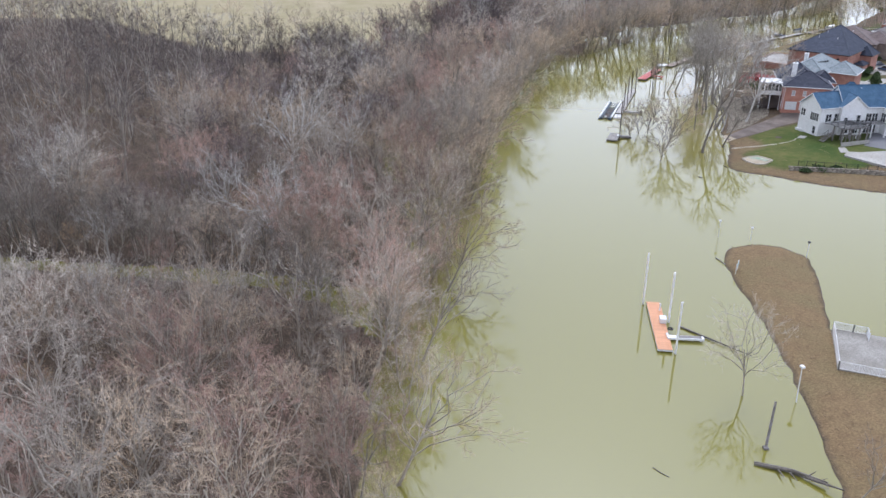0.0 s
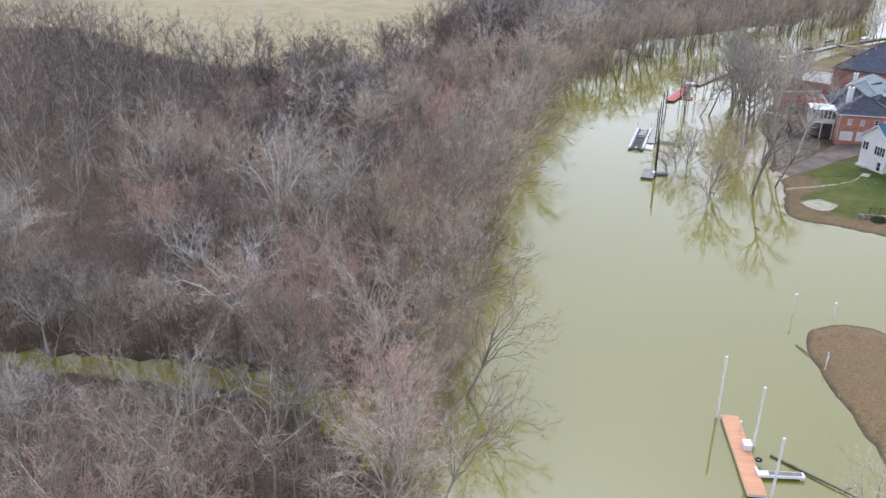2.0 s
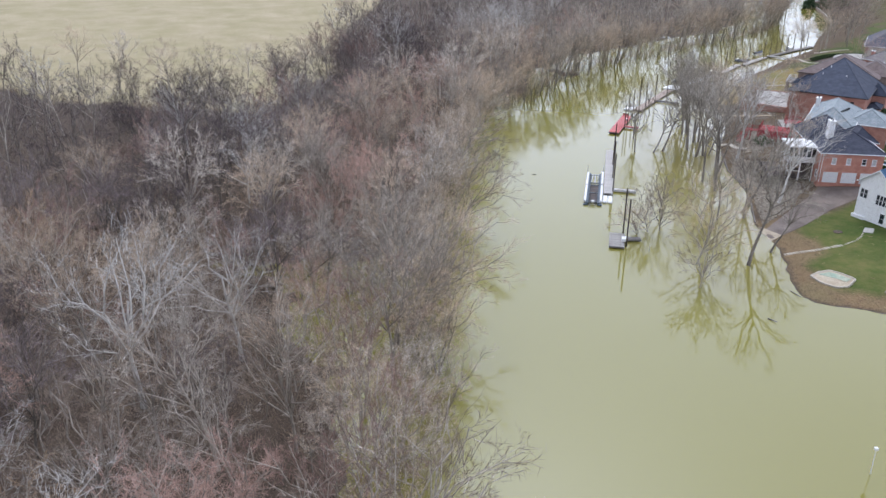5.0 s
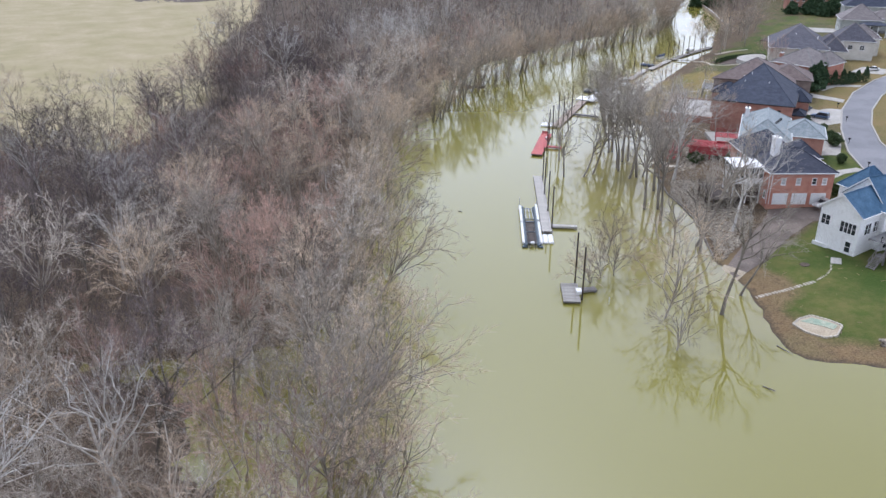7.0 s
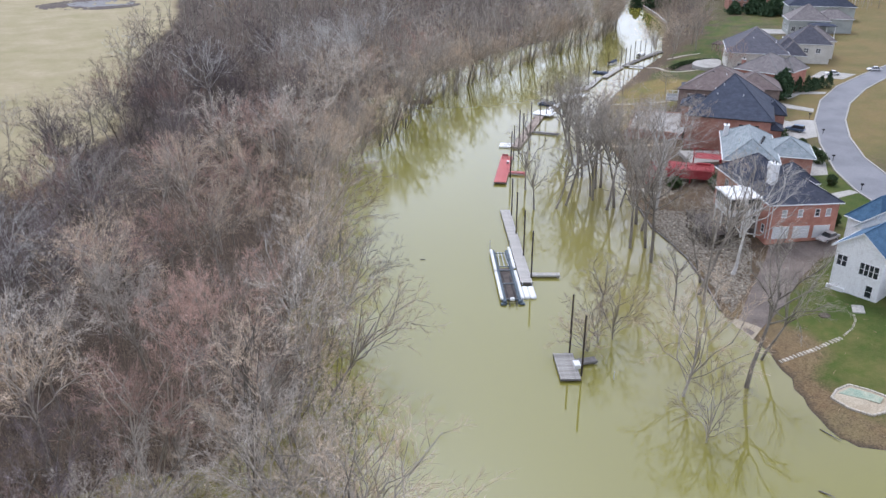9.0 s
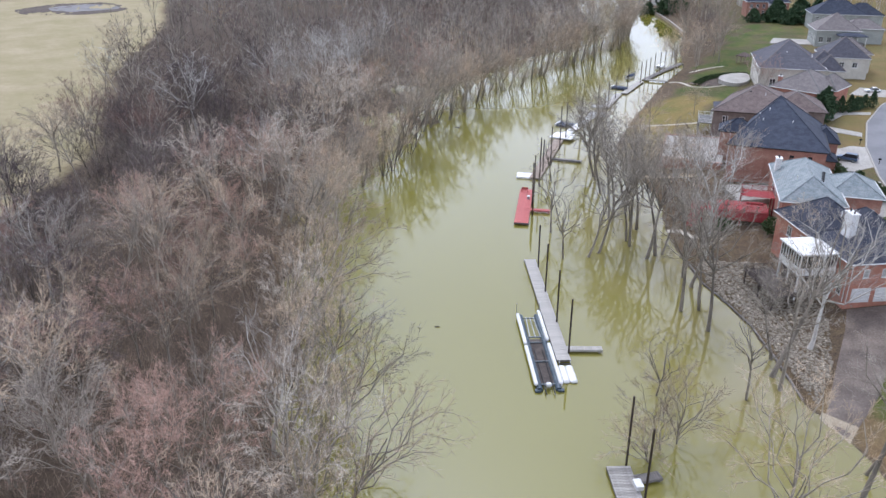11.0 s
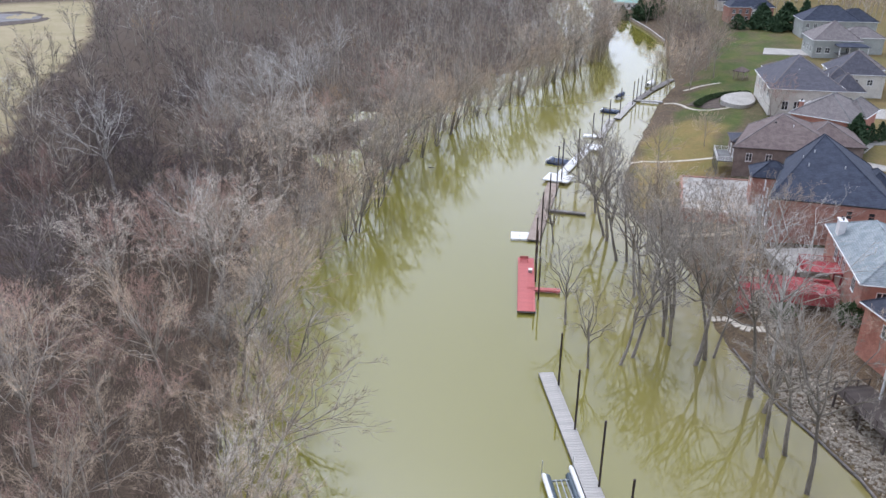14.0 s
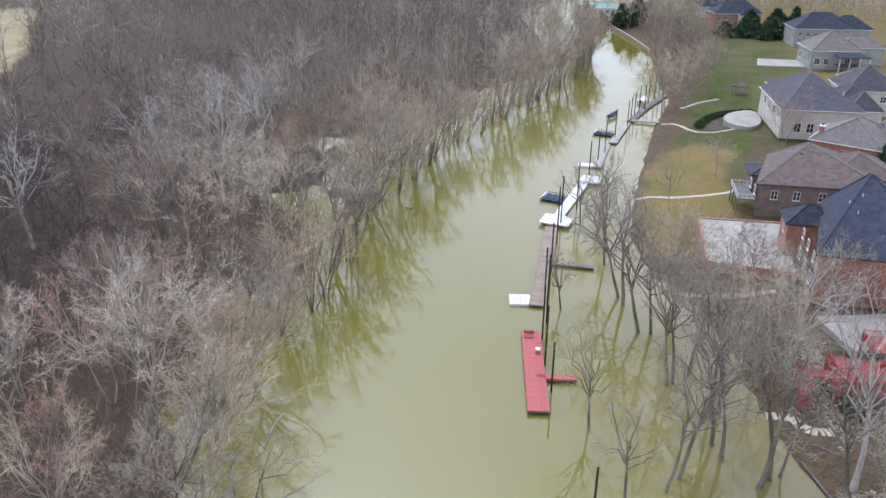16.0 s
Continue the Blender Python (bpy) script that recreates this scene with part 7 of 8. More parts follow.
def tri_mesh(name, v, f, mats, slots=None, tint=None):
    me = bpy.data.meshes.new(name)
    me.vertices.add(len(v))
    me.vertices.foreach_set("co", np.ascontiguousarray(v, np.float32).ravel())
    me.loops.add(f.size)
    me.loops.foreach_set("vertex_index", np.ascontiguousarray(f, np.int32).ravel())
    me.polygons.add(len(f))
    me.polygons.foreach_set("loop_start", np.arange(0, f.size, 3, dtype=np.int32))
    for m in mats:
        me.materials.append(m)
    if slots is not None:
        me.polygons.foreach_set("material_index", slots.astype(np.int32))
    if tint is not None:
        me.attributes.new("tint", "FLOAT", "POINT").data.foreach_set("value", tint.astype(np.float32))
    me.update(calc_edges=True)
    return me


# Forms: ash and elm grow tall with rounded heads, maples round and multi-stemmed, sycamores wide and pale.
FORM = {
    "ash": dict(height=17, fork=0.30, limbs=11, side=6, twigs=6, spread=0.36, girth=0.19, low=-0.2),
    "maple": dict(height=14, fork=0.22, limbs=12, side=6, twigs=7, spread=0.46, girth=0.19, stems=2, low=-0.25),
    "elm": dict(height=15.5, fork=0.24, limbs=12, side=6, twigs=6, spread=0.44, girth=0.20, low=-0.25),
    "sycamore": dict(height=18, fork=0.26, limbs=11, side=7, twigs=4, spread=0.40, girth=0.30, low=-0.2),
    "hackberry": dict(height=14, fork=0.2, limbs=12, side=6, twigs=7, spread=0.42, girth=0.17, low=-0.3),
    "oak": dict(height=11, fork=0.18, limbs=11, side=6, twigs=8, spread=0.46, girth=0.17, low=-0.3),
    "cottonwood": dict(height=20, fork=0.42, limbs=9, side=6, twigs=6, spread=0.28, girth=0.33, low=-0.3),
    "clump": dict(height=16, fork=0.38, limbs=12, side=5, twigs=5, spread=0.36, girth=0.16, stems=4, splay=(5, 17), low=-0.2),
}
WOOD = {k: M_GREYBARK for k in FORM}
WOOD["sycamore"] = M_PALE
WOOD["hackberry"] = WOOD["clump"] = M_BARK
WOOD["cottonwood"] = M_MIDBARK
NEAR, FAR, TINY = {}, {}, {}
for si, (sp, kw) in enumerate(FORM.items()):
    NEAR[sp] = [grow(100 * si + v, **kw) for v in range(4)]
    low = dict(kw, limbs=7, side=4, twigs=5, fine=False, width=0.055)
    low["stems"] = 1
    FAR[sp] = [grow(1000 + 100 * si + v, **low) for v in range(4)]
    TINY[sp] = [grow(2000 + 100 * si + v, **dict(low, limbs=5, side=4, twigs=3, width=0.08)) for v in range(4)]
NEAR_MESH = {sp: [(tri_mesh("trunk", *a["trunk"], [WOOD[sp]]), tri_mesh("crown", *a["crown"], [M_TWIG[sp]])) for a in forms] for sp, forms in NEAR.items()}
LABEL = {
    "ash": "tall bare grey ash standing in the flooded wood",
    "maple": "bare maple with reddish buds on many rising stems",
    "elm": "bare brown-grey elm with a fan of fine twigs",
    "sycamore": "bare sycamore with pale whitish limbs",
    "hackberry": "bare dark purple-brown hackberry in the wood",
    "oak": "low bare oak with tan twigs and dry leaves",
    "cottonwood": "tall sparse bare tree with its foot in the flood water",
    "clump": "bare clump of slender dark stems rising from the flood water",
}
LOOSE = {sp: [] for sp in FORM}


def plant(sp, x, y, z, size=1.0, turn=0.0, lean=(0.0, 0.0), single=True, group="trees of the flooded wood", label="", variant=0):
    """One tree; single: a thing of its own, else a part of its wood."""
    m = Matrix.Translation((x, y, z)) @ Matrix(((1, 0, math.tan(lean[0]), 0), (0, 1, math.tan(lean[1]), 0), (0, 0, 1, 0), (0, 0, 0, 1))) @ Matrix.Rotation(turn, 4, "Z") @ Matrix.Scale(size, 4)
    if single:
        ob = new(sp + "_tree")
        ob.location = (x, y, z)
        tilt = Vector((math.tan(lean[0]), math.tan(lean[1]), 1)).normalized()
        ob.rotation_mode = "QUATERNION"
        ob.rotation_quaternion = Vector((0, 0, 1)).rotation_difference(tilt) @ Euler((0, 0, turn)).to_quaternion()
        ob.scale = (size, size, size)
        tagged(ob, label or LABEL[sp], "tree", group)
        for nm, me in zip(("trunk", "crown"), NEAR_MESH[sp][variant % 4]):
            again(nm, me, ob)
        return ob
    LOOSE[sp].append((np.array(m, np.float32), variant % 4))


def close_wood(name, sp, items, forms, label):
    """All further trees of a kind as one real mesh."""
    if not items:
        return
    vs, fs, slots, tints, base = [], [], [], [], 0
    r = np.random.RandomState(len(items))
    ix, iy = np.array([m[0, 3] for m, v in items]), np.array([m[1, 3] for m, v in items])
    # tint by place: palest at the bank, darker deep in, northwards and far south
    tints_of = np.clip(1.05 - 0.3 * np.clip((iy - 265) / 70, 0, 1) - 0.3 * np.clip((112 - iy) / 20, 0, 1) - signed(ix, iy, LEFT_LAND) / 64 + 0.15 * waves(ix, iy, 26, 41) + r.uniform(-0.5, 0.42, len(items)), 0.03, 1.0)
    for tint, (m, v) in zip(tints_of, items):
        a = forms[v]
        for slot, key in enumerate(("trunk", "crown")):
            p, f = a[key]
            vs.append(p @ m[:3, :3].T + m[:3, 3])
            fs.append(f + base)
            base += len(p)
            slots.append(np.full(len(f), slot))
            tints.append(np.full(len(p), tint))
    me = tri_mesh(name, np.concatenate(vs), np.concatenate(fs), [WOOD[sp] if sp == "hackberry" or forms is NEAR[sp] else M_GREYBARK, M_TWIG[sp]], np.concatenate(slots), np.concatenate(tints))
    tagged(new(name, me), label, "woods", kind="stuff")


rng = np.random.RandomState(42)


def scatter(x0, x1, y0, y1, step):
    gx, gy = np.meshgrid(np.arange(x0, x1, step), np.arange(y0, y1, step))
    gx = gx + rng.uniform(-0.45, 0.45, gx.shape) * step + (np.arange(gx.shape[0]) % 2)[:, None] * step * 0.5
    gy = gy + rng.uniform(-0.45, 0.45, gy.shape) * step
    return gx.ravel(), gy.ravel()


THICKET = [(-95, 204), (-48, 194), (-28, 208), (-16, 250), (-4, 262), (2, 285), (0, 310), (8, 345), (26, 352), (44, 385), (52, 440), (36, 520), (8, 470), (-3, 400), (-12, 330), (-60, 300), (-120, 330)]
RED_WOODS = [[(-18, 194), (6, 200), (11, 222), (13, 246), (-6, 250), (-16, 222)], [(5, 292), (22, 290), (34, 312), (34, 340), (22, 340), (8, 318)], [(-40, 205), (-26, 206), (-24, 224), (-38, 226)]]
GREY_WOOD = [(34, 350), (70, 372), (110, 405), (110, 470), (60, 470), (52, 400)]


def choose(x, y, u, deep=0.0):
    """Kinds stand in patches."""
    red, pale, tan = waves(x, y, 60, 31), waves(x, y, 70, 32), waves(x, y, 45, 33)
    p, q = np.array([x]), np.array([y])
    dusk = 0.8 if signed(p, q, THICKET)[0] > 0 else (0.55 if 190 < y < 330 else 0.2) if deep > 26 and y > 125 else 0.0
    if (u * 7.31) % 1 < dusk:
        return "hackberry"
    if max(signed(p, q, w)[0] for w in RED_WOODS) > 0 and (u * 5.17) % 1 < 0.7:
        return "maple"
    if signed(p, q, GREY_WOOD)[0] > 0 and (u * 5.17) % 1 < 0.55:
        return "ash" if (u * 3.3) % 1 < 0.65 else "sycamore"
    if y > 335 and deep > 6 and (u * 5.17) % 1 < 0.4:
        return "ash" if (u * 3.3) % 1 < 0.7 else "sycamore"
    if deep < 26 and y > 300 and (u * 11.7) % 1 < 0.45:
        return "clump"
    if y > 80 and u < (0.05 if y < 290 else 0.11) + 0.12 * max(pale, 0):
        return "sycamore"
    if u < 0.28 + 0.24 * red:
        return "maple"
    if u < 0.36 + 0.27 * red + 0.06 * max(tan, 0):
        return "oak"
    return "ash" if u < 0.66 + 0.2 * pale else "elm"


FAR_ITEMS, SMALL_ITEMS = {sp: [] for sp in FORM}, {sp: [] for sp in FORM}
singles = 0
# the near wood
px, py = scatter(-190, 30, 52, 262, 8.4)
dl = signed(px, py, LEFT_LAND)
order = np.argsort(py + 0.35 * np.abs(px))
zz = lay(px, py)
for i in order:
    x, y, d = px[i], py[i], dl[i]
    gap = line_distance(np.array([x]), np.array([y]), SLOUGH)[0]
    if d < (3.5 if 95 < y < 215 else 2.0) or x < -0.62 * y - 25 or (gap < 1.2 and x < -26):
        continue
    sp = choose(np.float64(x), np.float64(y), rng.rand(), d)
    size = rng.choice((0.62, 0.95, 1.1, 1.28)) * rng.uniform(0.9, 1.1)
    if x < -26 and gap < 24 and y < 122 - 0.25 * (x + 70):
        size = min(size, max(0.25, 0.031 * gap))
    lean = (0.0, 0.0)
    if d < 9:
        lean = (radians(rng.uniform(-2, 8)), radians(rng.uniform(-7, 3)))
    else:
        lean = (radians(rng.uniform(-5, 5)), radians(rng.uniform(-5, 5)))
    one = singles < 280 and d < 70
    singles += one
    if not one and x < -58 and y > 150:
        m = Matrix.Translation((x, y, zz[i] - 0.05)) @ Matrix.Rotation(rng.uniform(0, 6.28), 4, "Z") @ Matrix.Scale(size, 4)
        FAR_ITEMS[sp].append((np.array(m, np.float32), rng.randint(4)))
        continue
    plant(sp, x, y, zz[i] - 0.05, size, rng.uniform(0, 6.28), lean, single=one, variant=rng.randint(4))
# low young trees south of the slough
px, py = scatter(-110, -2, 60, 142, 6.4)
dl, zz = signed(px, py, LEFT_LAND), lay(px, py)
for x, y, d, z in zip(px, py, dl, zz):
    gap, south = line_distance(np.array([x]), np.array([y]), SLOUGH)[0], y < 122 - 0.25 * (x + 70)
    if d < 0 or x < -0.62 * y - 25 or (south and gap < 8 and x < -26) or (not south and (gap > 17 or gap < 1.5)):
        continue
    plant(choose(np.float64(x), np.float64(y), rng.rand()), x, y, z - 0.05, min(rng.uniform(0.38, 0.68), 0.031 * gap if south and x < -26 else 1), rng.uniform(0, 6.28), (radians(rng.uniform(-5, 5)), 0.0), single=False, variant=rng.randint(4))
# young trees standing in the flooded fringe of the wood
px, py = scatter(-24, 20, 92, 232, 5.2)
dl, zz = signed(px, py, LEFT_LAND), lay(px, py)
for k, (x, y, d, z) in enumerate(zip(px, py, dl, zz)):
    if d < (1.5 if y < 150 else 4.0) or d > 20 or z > 0.25 or rng.rand() < (0.3 if y < 150 else 0.68):
        continue
    plant(("ash", "clump", "elm", "ash", "maple")[k % 5], x, y, z - 0.05, rng.uniform(0.45, 0.85), 2.3 * k, (radians(rng.uniform(-4, 12)), radians(rng.uniform(-7, 4))), single=False, variant=k)
# slender stems in and behind the slough
for k in range(46):
    q = k / 45
    x = -92 + 74 * q + rng.uniform(-0.8, 0.8)
    y = np.interp(x, [p[0] for p in SLOUGH], [p[1] for p in SLOUGH]) + rng.uniform(1.0, 6.5)
    plant(("clump", "ash", "cottonwood")[k % 3], x, y, min(lie(x, y), 0.1) - 0.1, rng.uniform(0.55, 0.85), 2.1 * k, (radians(rng.uniform(-9, 9)), radians(rng.uniform(-4, 4))), single=False, variant=k)
# the wood between the field and the river, and beyond
px, py = scatter(-330, 420, 262, 780, 8.8)
dl, df, zz = signed(px, py, LEFT_LAND), signed(px, py, FIELD), lay(px, py)
for x, y, d, q, z in zip(px, py, dl, df, zz):
    if d < 2.2 or q > -3 or x < -0.62 * y - 25 or (y > 410 and x < 120 and rng.rand() < 0.3 + 0.0012 * (y - 410)):
        continue
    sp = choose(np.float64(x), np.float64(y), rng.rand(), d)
    size = rng.choice((0.65, 0.95, 1.15, 1.3)) * rng.uniform(0.92, 1.08)
    lean = (radians(rng.uniform(0, 13)), radians(rng.uniform(-11, 0))) if d < 8 else (radians(rng.uniform(-4, 4)), radians(rng.uniform(-4, 4)))
    m = Matrix.Translation((x, y, z - 0.05)) @ Matrix(((1, 0, math.tan(lean[0]), 0), (0, 1, math.tan(lean[1]), 0), (0, 0, 1, 0), (0, 0, 0, 1))) @ Matrix.Rotation(rng.uniform(0, 6.28), 4, "Z") @ Matrix.Scale(size, 4)
    (LOOSE if (x > -70 and y < 300) or (d < 70 and y < 385) else FAR_ITEMS if y < 450 or (x > 120 and y < 600) else SMALL_ITEMS)[sp].append((np.array(m, np.float32), rng.randint(4)))

# a ragged row of trees at the water's edge, leaning out
for k, ((ax, ay), (bx, by)) in enumerate(zip(BANK[7:23], BANK[8:24])):
    L = math.hypot(bx - ax, by - ay)
    for j in range(int(L / (3.4 if ay < 280 else 3.0))):
        q, off = rng.rand(), rng.uniform(-6.5, -0.5) if ay < 205 else rng.uniform(-4.5, 1.2)
        nx, ny = (by - ay) / L, -(bx - ax) / L
        x, y = ax + (bx - ax) * q + nx * off, ay + (by - ay) * q + ny * off
        le = radians(rng.uniform(2, 18))
        plant(("elm", "cottonwood", "clump", "clump")[rng.randint(4)], x, y, min(lie(x, y), 0.0) - 0.05, rng.uniform(0.6, 1.0) if ay < 240 else rng.uniform(0.75, 1.15), rng.uniform(0, 6.28), (le * nx, le * ny), single=False, variant=rng.randint(4))

# saplings and small trees between the tall ones
px, py = scatter(-150, 60, 55, 330, 8.0)
dl, df, zz = signed(px, py, LEFT_LAND), signed(px, py, FIELD), lay(px, py)
for x, y, d, q, z in zip(px, py, dl, df, zz):
    if d < 2.0 or q > -3 or x < -0.62 * y - 25 or line_distance(np.array([x]), np.array([y]), SLOUGH)[0] < (14 if x < -26 and y < 122 - 0.25 * (x + 70) else 4 if x < -26 else 0):
        continue
    m = Matrix.Translation((x, y, z - 0.05)) @ Matrix.Rotation(rng.uniform(0, 6.28), 4, "Z") @ Matrix.Scale(rng.uniform(0.3, 0.6), 4)
    SMALL_ITEMS[choose(np.float64(x), np.float64(y), rng.rand())].append((np.array(m, np.float32), rng.randint(4)))

# the far end of the river and the ground behind the houses
px, py = scatter(255, 560, 430, 690, 7.5)
dr, zz = signed(px, py, RIGHT_LAND), lay(px, py)
for x, y, d, z in zip(px, py, dr, zz):
    if d < 3 or (y < 500 and rng.rand() < 0.35) or (x < 345 and y < 468):
        continue
    sp = choose(np.float64(x), np.float64(y), rng.rand())
    m = Matrix.Translation((x, y, z - 0.05)) @ Matrix.Rotation(rng.uniform(0, 6.28), 4, "Z") @ Matrix.Scale(rng.uniform(0.8, 1.15), 4)
    FAR_ITEMS[sp].append((np.array(m, np.float32), rng.randint(4)))

# trees that stand in the water along the houses' bank: x, y, height, lean east, lean north (degrees)
WATER_TREES = [
    ("elm", 51.7, 179.4, 8.4, 10, 0), ("elm", 51.0, 201.8, 6.5, -24, 5), ("elm", 53.2, 203.4, 7.5, -2, 4), ("elm", 55.1, 203.4, 8.5, 6, 2), ("elm", 54.3, 187.7, 12.5, 18, 4),
    ("cottonwood", 64.3, 186.2, 15.5, 17, 8), ("cottonwood", 70.9, 191.3, 9.5, 22, 6), ("cottonwood", 74.1, 207.4, 12.0, 12, 3), ("cottonwood", 75.3, 210.3, 15.5, 27, 6), ("cottonwood", 68.9, 207.2, 9.0, 8, 4),
    ("cottonwood", 58.6, 213.1, 7.5, -3, 2), ("cottonwood", 75.6, 223.1, 15.0, 6, 3), ("cottonwood", 75.7, 229.7, 14.0, 5, 2), ("cottonwood", 78.8, 228.9, 14.0, 4, 5), ("cottonwood", 82.3, 236.0, 13.0, 8, 2),
    ("cottonwood", 83.4, 239.0, 15.0, 4, 2), ("cottonwood", 68.6, 253.3, 10.0, 2, 2), ("cottonwood", 71.8, 252.2, 12.0, 32, 16), ("cottonwood", 81.9, 247.9, 15.5, 6, 4), ("cottonwood", 84.5, 248.2, 15.0, -2, 3),
    ("cottonwood", 85.3, 248.0, 9.0, 24, 10), ("cottonwood", 82.6, 253.8, 14.0, 10, 3), ("cottonwood", 71.9, 264.4, 10.5, -4, 2), ("cottonwood", 83.4, 255.6, 13.5, 9, 4), ("cottonwood", 86.8, 259.4, 14.0, 14, 3),
    ("cottonwood", 88.1, 259.9, 14.0, 12, 5), ("cottonwood", 86.6, 266.9, 14.0, 8, 2), ("cottonwood", 88.4, 267.5, 14.0, 12, 3), ("cottonwood", 90.4, 267.3, 12.0, 18, 6), ("cottonwood", 74.0, 253.2, 13.5, 30, 14),
    ("cottonwood", 92.6, 278.8, 14.0, 5, 2), ("cottonwood", 94.4, 278.4, 13.5, 4, 3), ("cottonwood", 87.3, 290.4, 8.5, -5, 2), ("cottonwood", 96.2, 287.6, 15.5, 3, 2), ("cottonwood", 97.4, 288.7, 14.5, 9, 2),
    ("cottonwood", 110.9, 317.1, 10.0, 4, 6), ("cottonwood", 103.0, 300.0, 11.5, 6, 3), ("cottonwood", 117.5, 318.0, 10.0, 4, 2), ("cottonwood", 78.5, 213.6, 10.0, 12, 4),
    ("ash", 38.3, 83.3, 9.6, 10, 2), ("elm", 43.4, 63.6, 6.0, 18, -4),
]
for k, (sp, x, y, h, le, ln) in enumerate(WATER_TREES):
    le = 0.4 * le - 6.0 if abs(le) < 15 else le - math.copysign(6, le)
    ln = 0.3 * ln
    size = 1.55 * h / FORM[sp]["height"]
    plant(sp, x, y, min(lie(x, y), -0.05), size * 0.98, 1.7 * k, (radians(le), radians(ln)), group="flooded trees by the docks",
          label=("leaning bare tree" if abs(le) > 15 else "slender bare tree") + " with its foot in the flood water", variant=k)
# trees on the houses' ground
LAND_TREES = [("sycamore", 90.2, 242.6, 17.5, 5, 2), ("sycamore", 84.5, 213.0, 15.5, 22, 10), ("elm", 96.5, 262.0, 12.5, 4, 3), ("sycamore", 103.0, 262.0, 13.5, 4, -3),
              ("elm", 108.0, 268.0, 12.0, -3, 3), ("ash", 113.0, 276.0, 11.5, 0, 2), ("sycamore", 112.0, 280.0, 9.5, -4, 0), ("elm", 118.0, 268.0, 10.0, 3, 3), ("ash", 99.5, 273.5, 13.5, 5, 3),
              ("elm", 128.5, 312.0, 9.0, 0, 0), ("elm", 101.0, 232.5, 9.0, -3, 0), ("elm", 88.0, 219.5, 7.5, 3, 0), ("maple", 209.0, 381.4, 14.0, 2, 2), ("maple", 199.5, 382.1, 13.0, 0, 0),
              ("elm", 186.0, 377.6, 13.0, 0, 2), ("elm", 189.5, 380.0, 11.0, -6, 0), ("maple", 181.0, 329.6, 9.0, 0, 0), ("elm", 149.7, 320.7, 6.5, 0, 0), ("maple", 222.0, 398.0, 14.0, 0, 0),
              ("maple", 240.0, 424.0, 14.0, 0, 0), ("elm", 233.0, 433.0, 13.0, 0, 0), ("maple", 260.0, 445.0, 14.0, 0, 0), ("maple", 252.0, 458.0, 13.0, 0, 0), ("ash", 275.0, 470.0, 13.0, 0, 0),
              ("maple", 215.0, 392.0, 12.0, 0, 0), ("maple", 205.0, 390.0, 11.0, 0, 0), ("oak", 228.0, 412.0, 11.0, 0, 0), ("maple", 236.0, 412.0, 12.0, 0, 0), ("oak", 248.0, 438.0, 11.0, 0, 0), ("maple", 245.0, 447.0, 12.0, 0, 0), ("maple", 226.0, 424.0, 12.0, 0, 0), ("oak", 218.0, 405.0, 10.0, 0, 0), ("elm", 192.0, 374.0, 9.0, 0, 0), ("maple", 265.0, 462.0, 12.0, 0, 0), ("elm", 120.0, 322.0, 8.0, 0, 0), ("elm", 110.0, 312.0, 9.0, -4, 2), ("elm", 104.5, 284.0, 13.0, 2, 2), ("elm", 100.5, 281.0, 13.0, 4, 2)]
for k, (sp, x, y, h, le, ln) in enumerate(LAND_TREES):
    sp = {"maple": "elm", "oak": "hackberry"}.get(sp, sp) if y > 370 else sp
    plant(sp, x, y, lie(x, y) - 0.05, 1.3 * h / FORM[sp]["height"], 2.3 * k, (radians(le), radians(ln)), group="garden trees",
          label={"sycamore": "pale-barked bare tree above the stony bank"}.get(sp, "bare garden tree on the lawn by the river"), variant=k + 1)
# leaning trees of the wooded bank
BANK_TREES = [("elm", 2.9, 169.3, 14.5, 22, 5), ("clump", 2.0, 191.0, 14.5, 6, 2), ("ash", 1.8, 190.2, 13.0, 2, 0), ("cottonwood", -8.2, 181.6, 11.0, 4, 2), ("elm", 4.4, 187.0, 6.5, 34, 0),
              ("elm", -0.8, 124.7, 13.0, 14, 3), ("elm", -3.0, 91.2, 11.0, 10, 8), ("ash", -9.7, 83.2, 13.0, 4, 4), ("elm", -5.2, 66.4, 12.0, 16, 3), ("elm", 0.5, 112.0, 12.0, 22, 4),
              ("elm", 13.5, 205.0, 12.0, 24, 2), ("ash", 16.0, 216.0, 13.0, 12, 0), ("elm", 22.5, 250.0, 12.5, 22, -4), ("ash", 35.0, 291.5, 13.0, 14, -6), ("elm", 2.4, 165.2, 7.0, 30, -4)]
for k, (sp, x, y, h, le, ln) in enumerate(BANK_TREES):
    plant(sp, x, y, min(lie(x, y), 0.0) - 0.05, 1.5 * h / FORM[sp]["height"], 3.1 * k, (radians(le), radians(ln)), group="leaning bank trees", label="bare tree leaning out over the river", variant=k + 2)

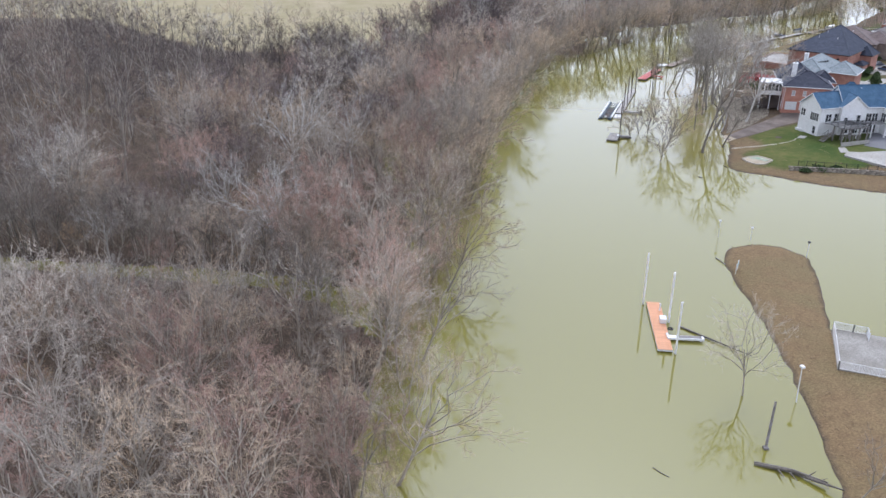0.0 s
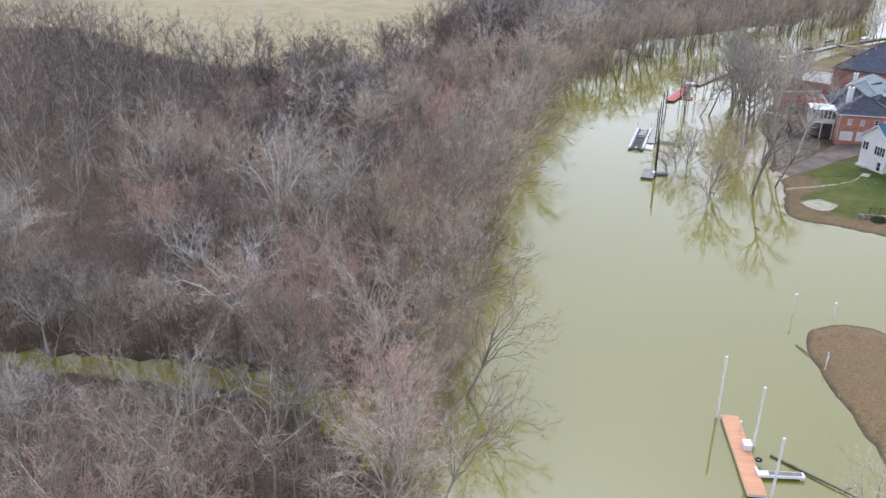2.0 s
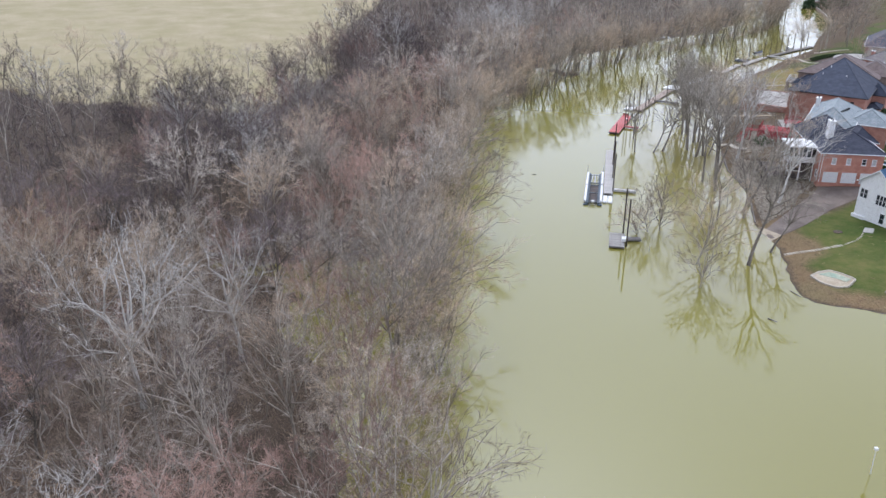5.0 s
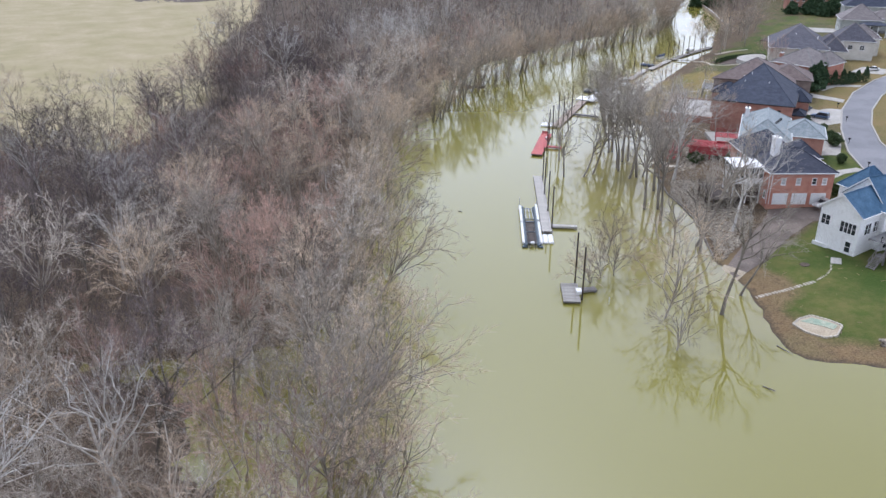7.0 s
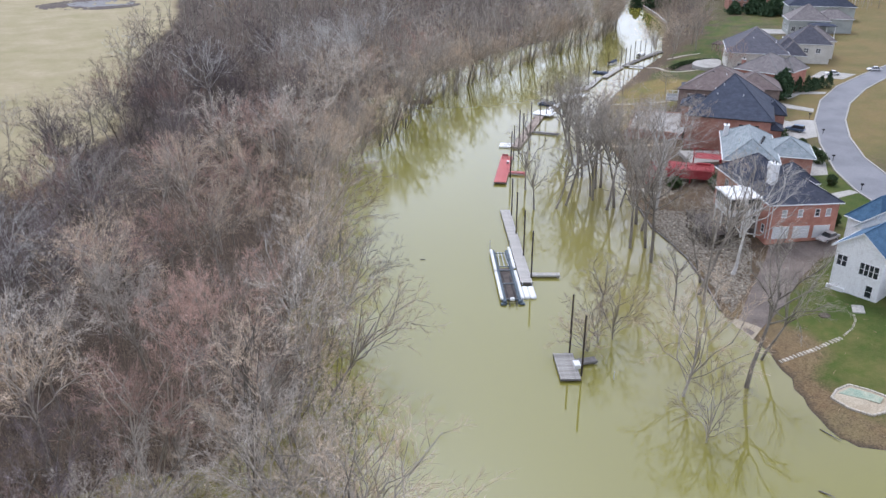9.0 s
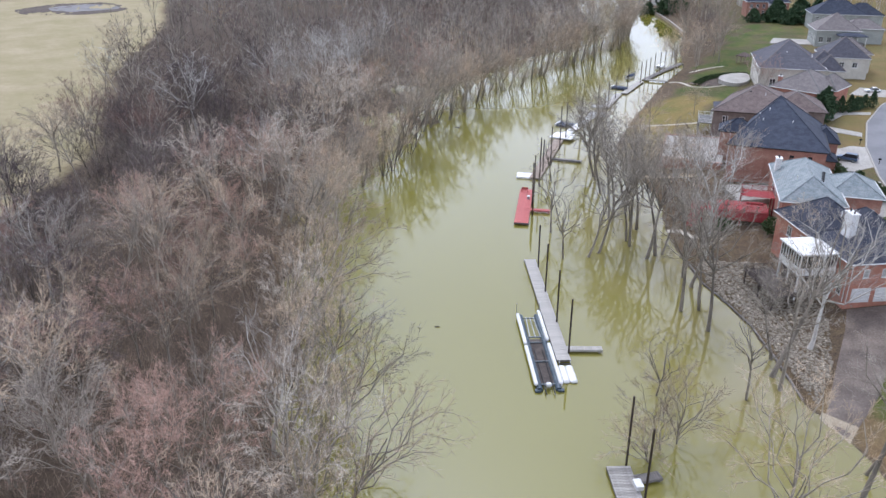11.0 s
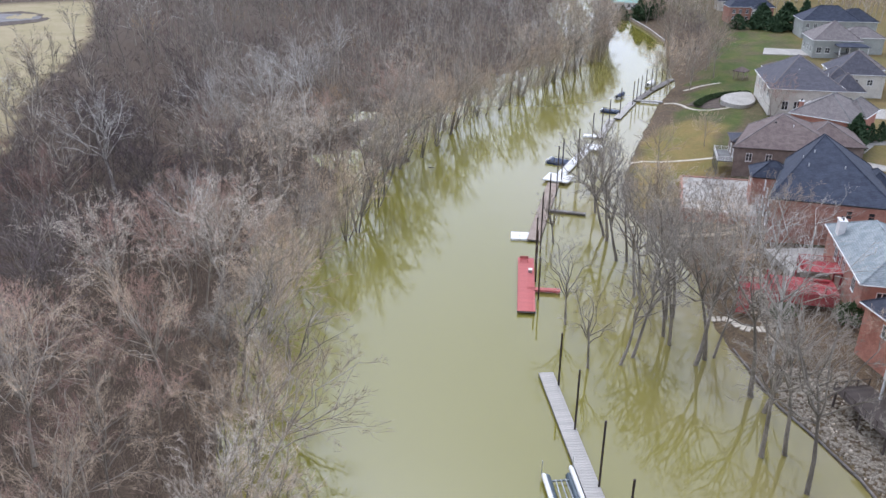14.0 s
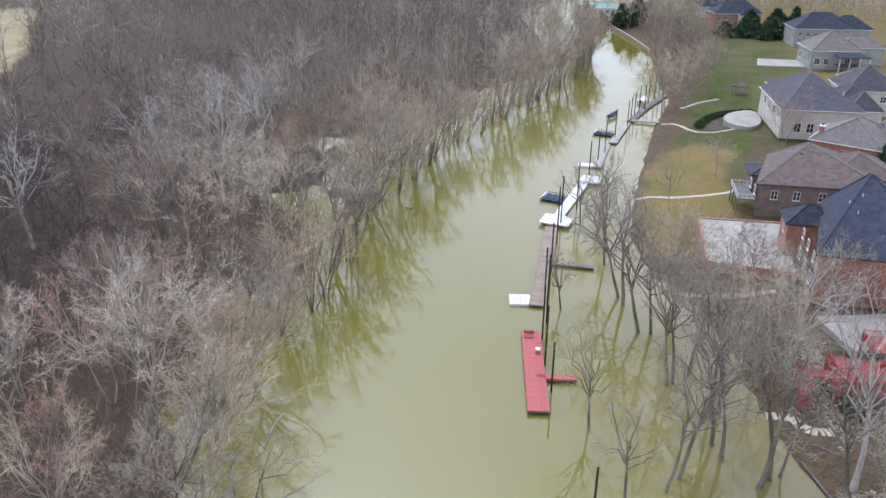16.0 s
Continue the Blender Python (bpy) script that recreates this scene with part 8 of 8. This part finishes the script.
# pale and dark heads that stand out of the wood and along the field
HEADS = [("sycamore", -25, 240, 1.05), ("sycamore", -42, 262, 1.0), ("sycamore", -24, 222, 0.9), ("elm", -42.4, 308, 1.15), ("elm", -56, 317, 1.1), ("ash", -33.5, 322, 0.9), ("elm", -23.3, 313, 1.15), ("sycamore", -18.6, 238.6, 0.8),
         ("elm", -8.5, 352, 1.1), ("elm", -15.5, 333, 1.1), ("sycamore", -13.9, 266, 1.0), ("sycamore", 41.6, 372, 1.15), ("sycamore", 58.7, 402, 1.1), ("sycamore", 97, 446, 1.1), ("sycamore", 76, 406, 1.0), ("sycamore", 26.5, 312, 0.9),
         ("elm", -5.0, 405, 1.1), ("elm", 1.0, 455, 1.0), ("ash", -75, 334, 1.1), ("elm", -92, 352, 1.1)]
for k, (sp, x, y, size) in enumerate(HEADS):
    plant(sp, x, y, lie(x, y) - 0.05, size, 1.9 * k, (radians(3 * math.sin(k)), radians(3 * math.cos(k))), variant=k)

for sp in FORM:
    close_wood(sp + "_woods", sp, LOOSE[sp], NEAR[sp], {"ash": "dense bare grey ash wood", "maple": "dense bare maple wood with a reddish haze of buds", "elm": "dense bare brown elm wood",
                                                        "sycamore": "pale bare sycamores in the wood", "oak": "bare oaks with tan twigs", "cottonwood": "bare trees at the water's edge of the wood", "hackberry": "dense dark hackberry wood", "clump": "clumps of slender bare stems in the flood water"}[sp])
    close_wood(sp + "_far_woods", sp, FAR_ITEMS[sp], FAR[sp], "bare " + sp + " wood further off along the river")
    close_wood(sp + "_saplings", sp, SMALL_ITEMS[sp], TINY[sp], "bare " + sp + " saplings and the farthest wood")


# ---- brushwood under the trees ----
def brushwood():
    """Thin saplings and briars on the wood's floor, one mesh of many stems."""
    r = np.random.RandomState(77)
    px, py = np.concatenate([r.uniform(-150, 30, 11000), r.uniform(-60, 150, 3500)]), np.concatenate([r.uniform(55, 270, 11000), r.uniform(262, 420, 3500)])
    hq = r.uniform(-95, 4, 1500)
    hx, hy = hq, np.interp(hq, [p[0] for p in HOLLOW], [p[1] for p in HOLLOW]) + r.normal(0, 6.5, 1500)
    bq, along = r.uniform(2, 24.99, 2600), np.array(BANK)
    i = bq.astype(int)
    bx, by = (along[i] + (along[i + 1] - along[i]) * (bq - i)[:, None]).T
    extra = len(hx) + len(bx)
    px, py = np.concatenate([px, hx, bx - r.uniform(-0.5, 7, 2600)]), np.concatenate([py, hy, by + r.uniform(-1, 5, 2600)])
    d, f = signed(px, py, LEFT_LAND), signed(px, py, FIELD)
    z = np.maximum(lay(px, py), -0.3)
    ok = np.arange(len(px)) >= len(px) - extra
    ok |= (d > 2) & (f < -2) & (px > -0.62 * py - 25) & (line_distance(px, py, SLOUGH) > np.where(py < 122 - 0.25 * (px + 70), 3.5, 2)) & ((z > -0.3 + 0.4 * r.rand(len(px)) * (d < 25)) | ((py > 150) & (py < 225) & (r.rand(len(px)) < 0.6)))
    px, py, z = px[ok], py[ok], z[ok]
    n = 16
    k = len(px)
    h = r.uniform(1.4, 5.2, (k, 1)) * r.uniform(0.5, 1.0, (k, n))
    a, el = r.uniform(0, 6.283, (k, n)), r.uniform(0.1, 1.0, (k, n))
    base = np.stack([px[:, None] + r.normal(0, 0.55, (k, n)), py[:, None] + r.normal(0, 0.55, (k, n)), np.repeat(z[:, None], n, 1)], -1)
    base[..., 2] += h * r.uniform(0, 0.5, (k, n)) - 0.1
    tip = base + np.stack([np.sin(el) * np.cos(a), np.sin(el) * np.sin(a), np.cos(el)], -1) * h[..., None]
    s = r.normal(size=(k, n, 3))
    s = s / np.linalg.norm(s, axis=-1, keepdims=True) * 0.017
    v = np.stack([base - s, base + s, tip], 2).reshape(-1, 3)
    tint = np.repeat(r.rand(k), n * 3)
    me = tri_mesh("brushwood", v, np.arange(len(v), dtype=np.int32).reshape(-1, 3), [M_BRUSH], None, tint)
    tagged(new("brushwood", me), "tangled bare brushwood and saplings under the trees", "brushwood", kind="stuff")


brushwood()
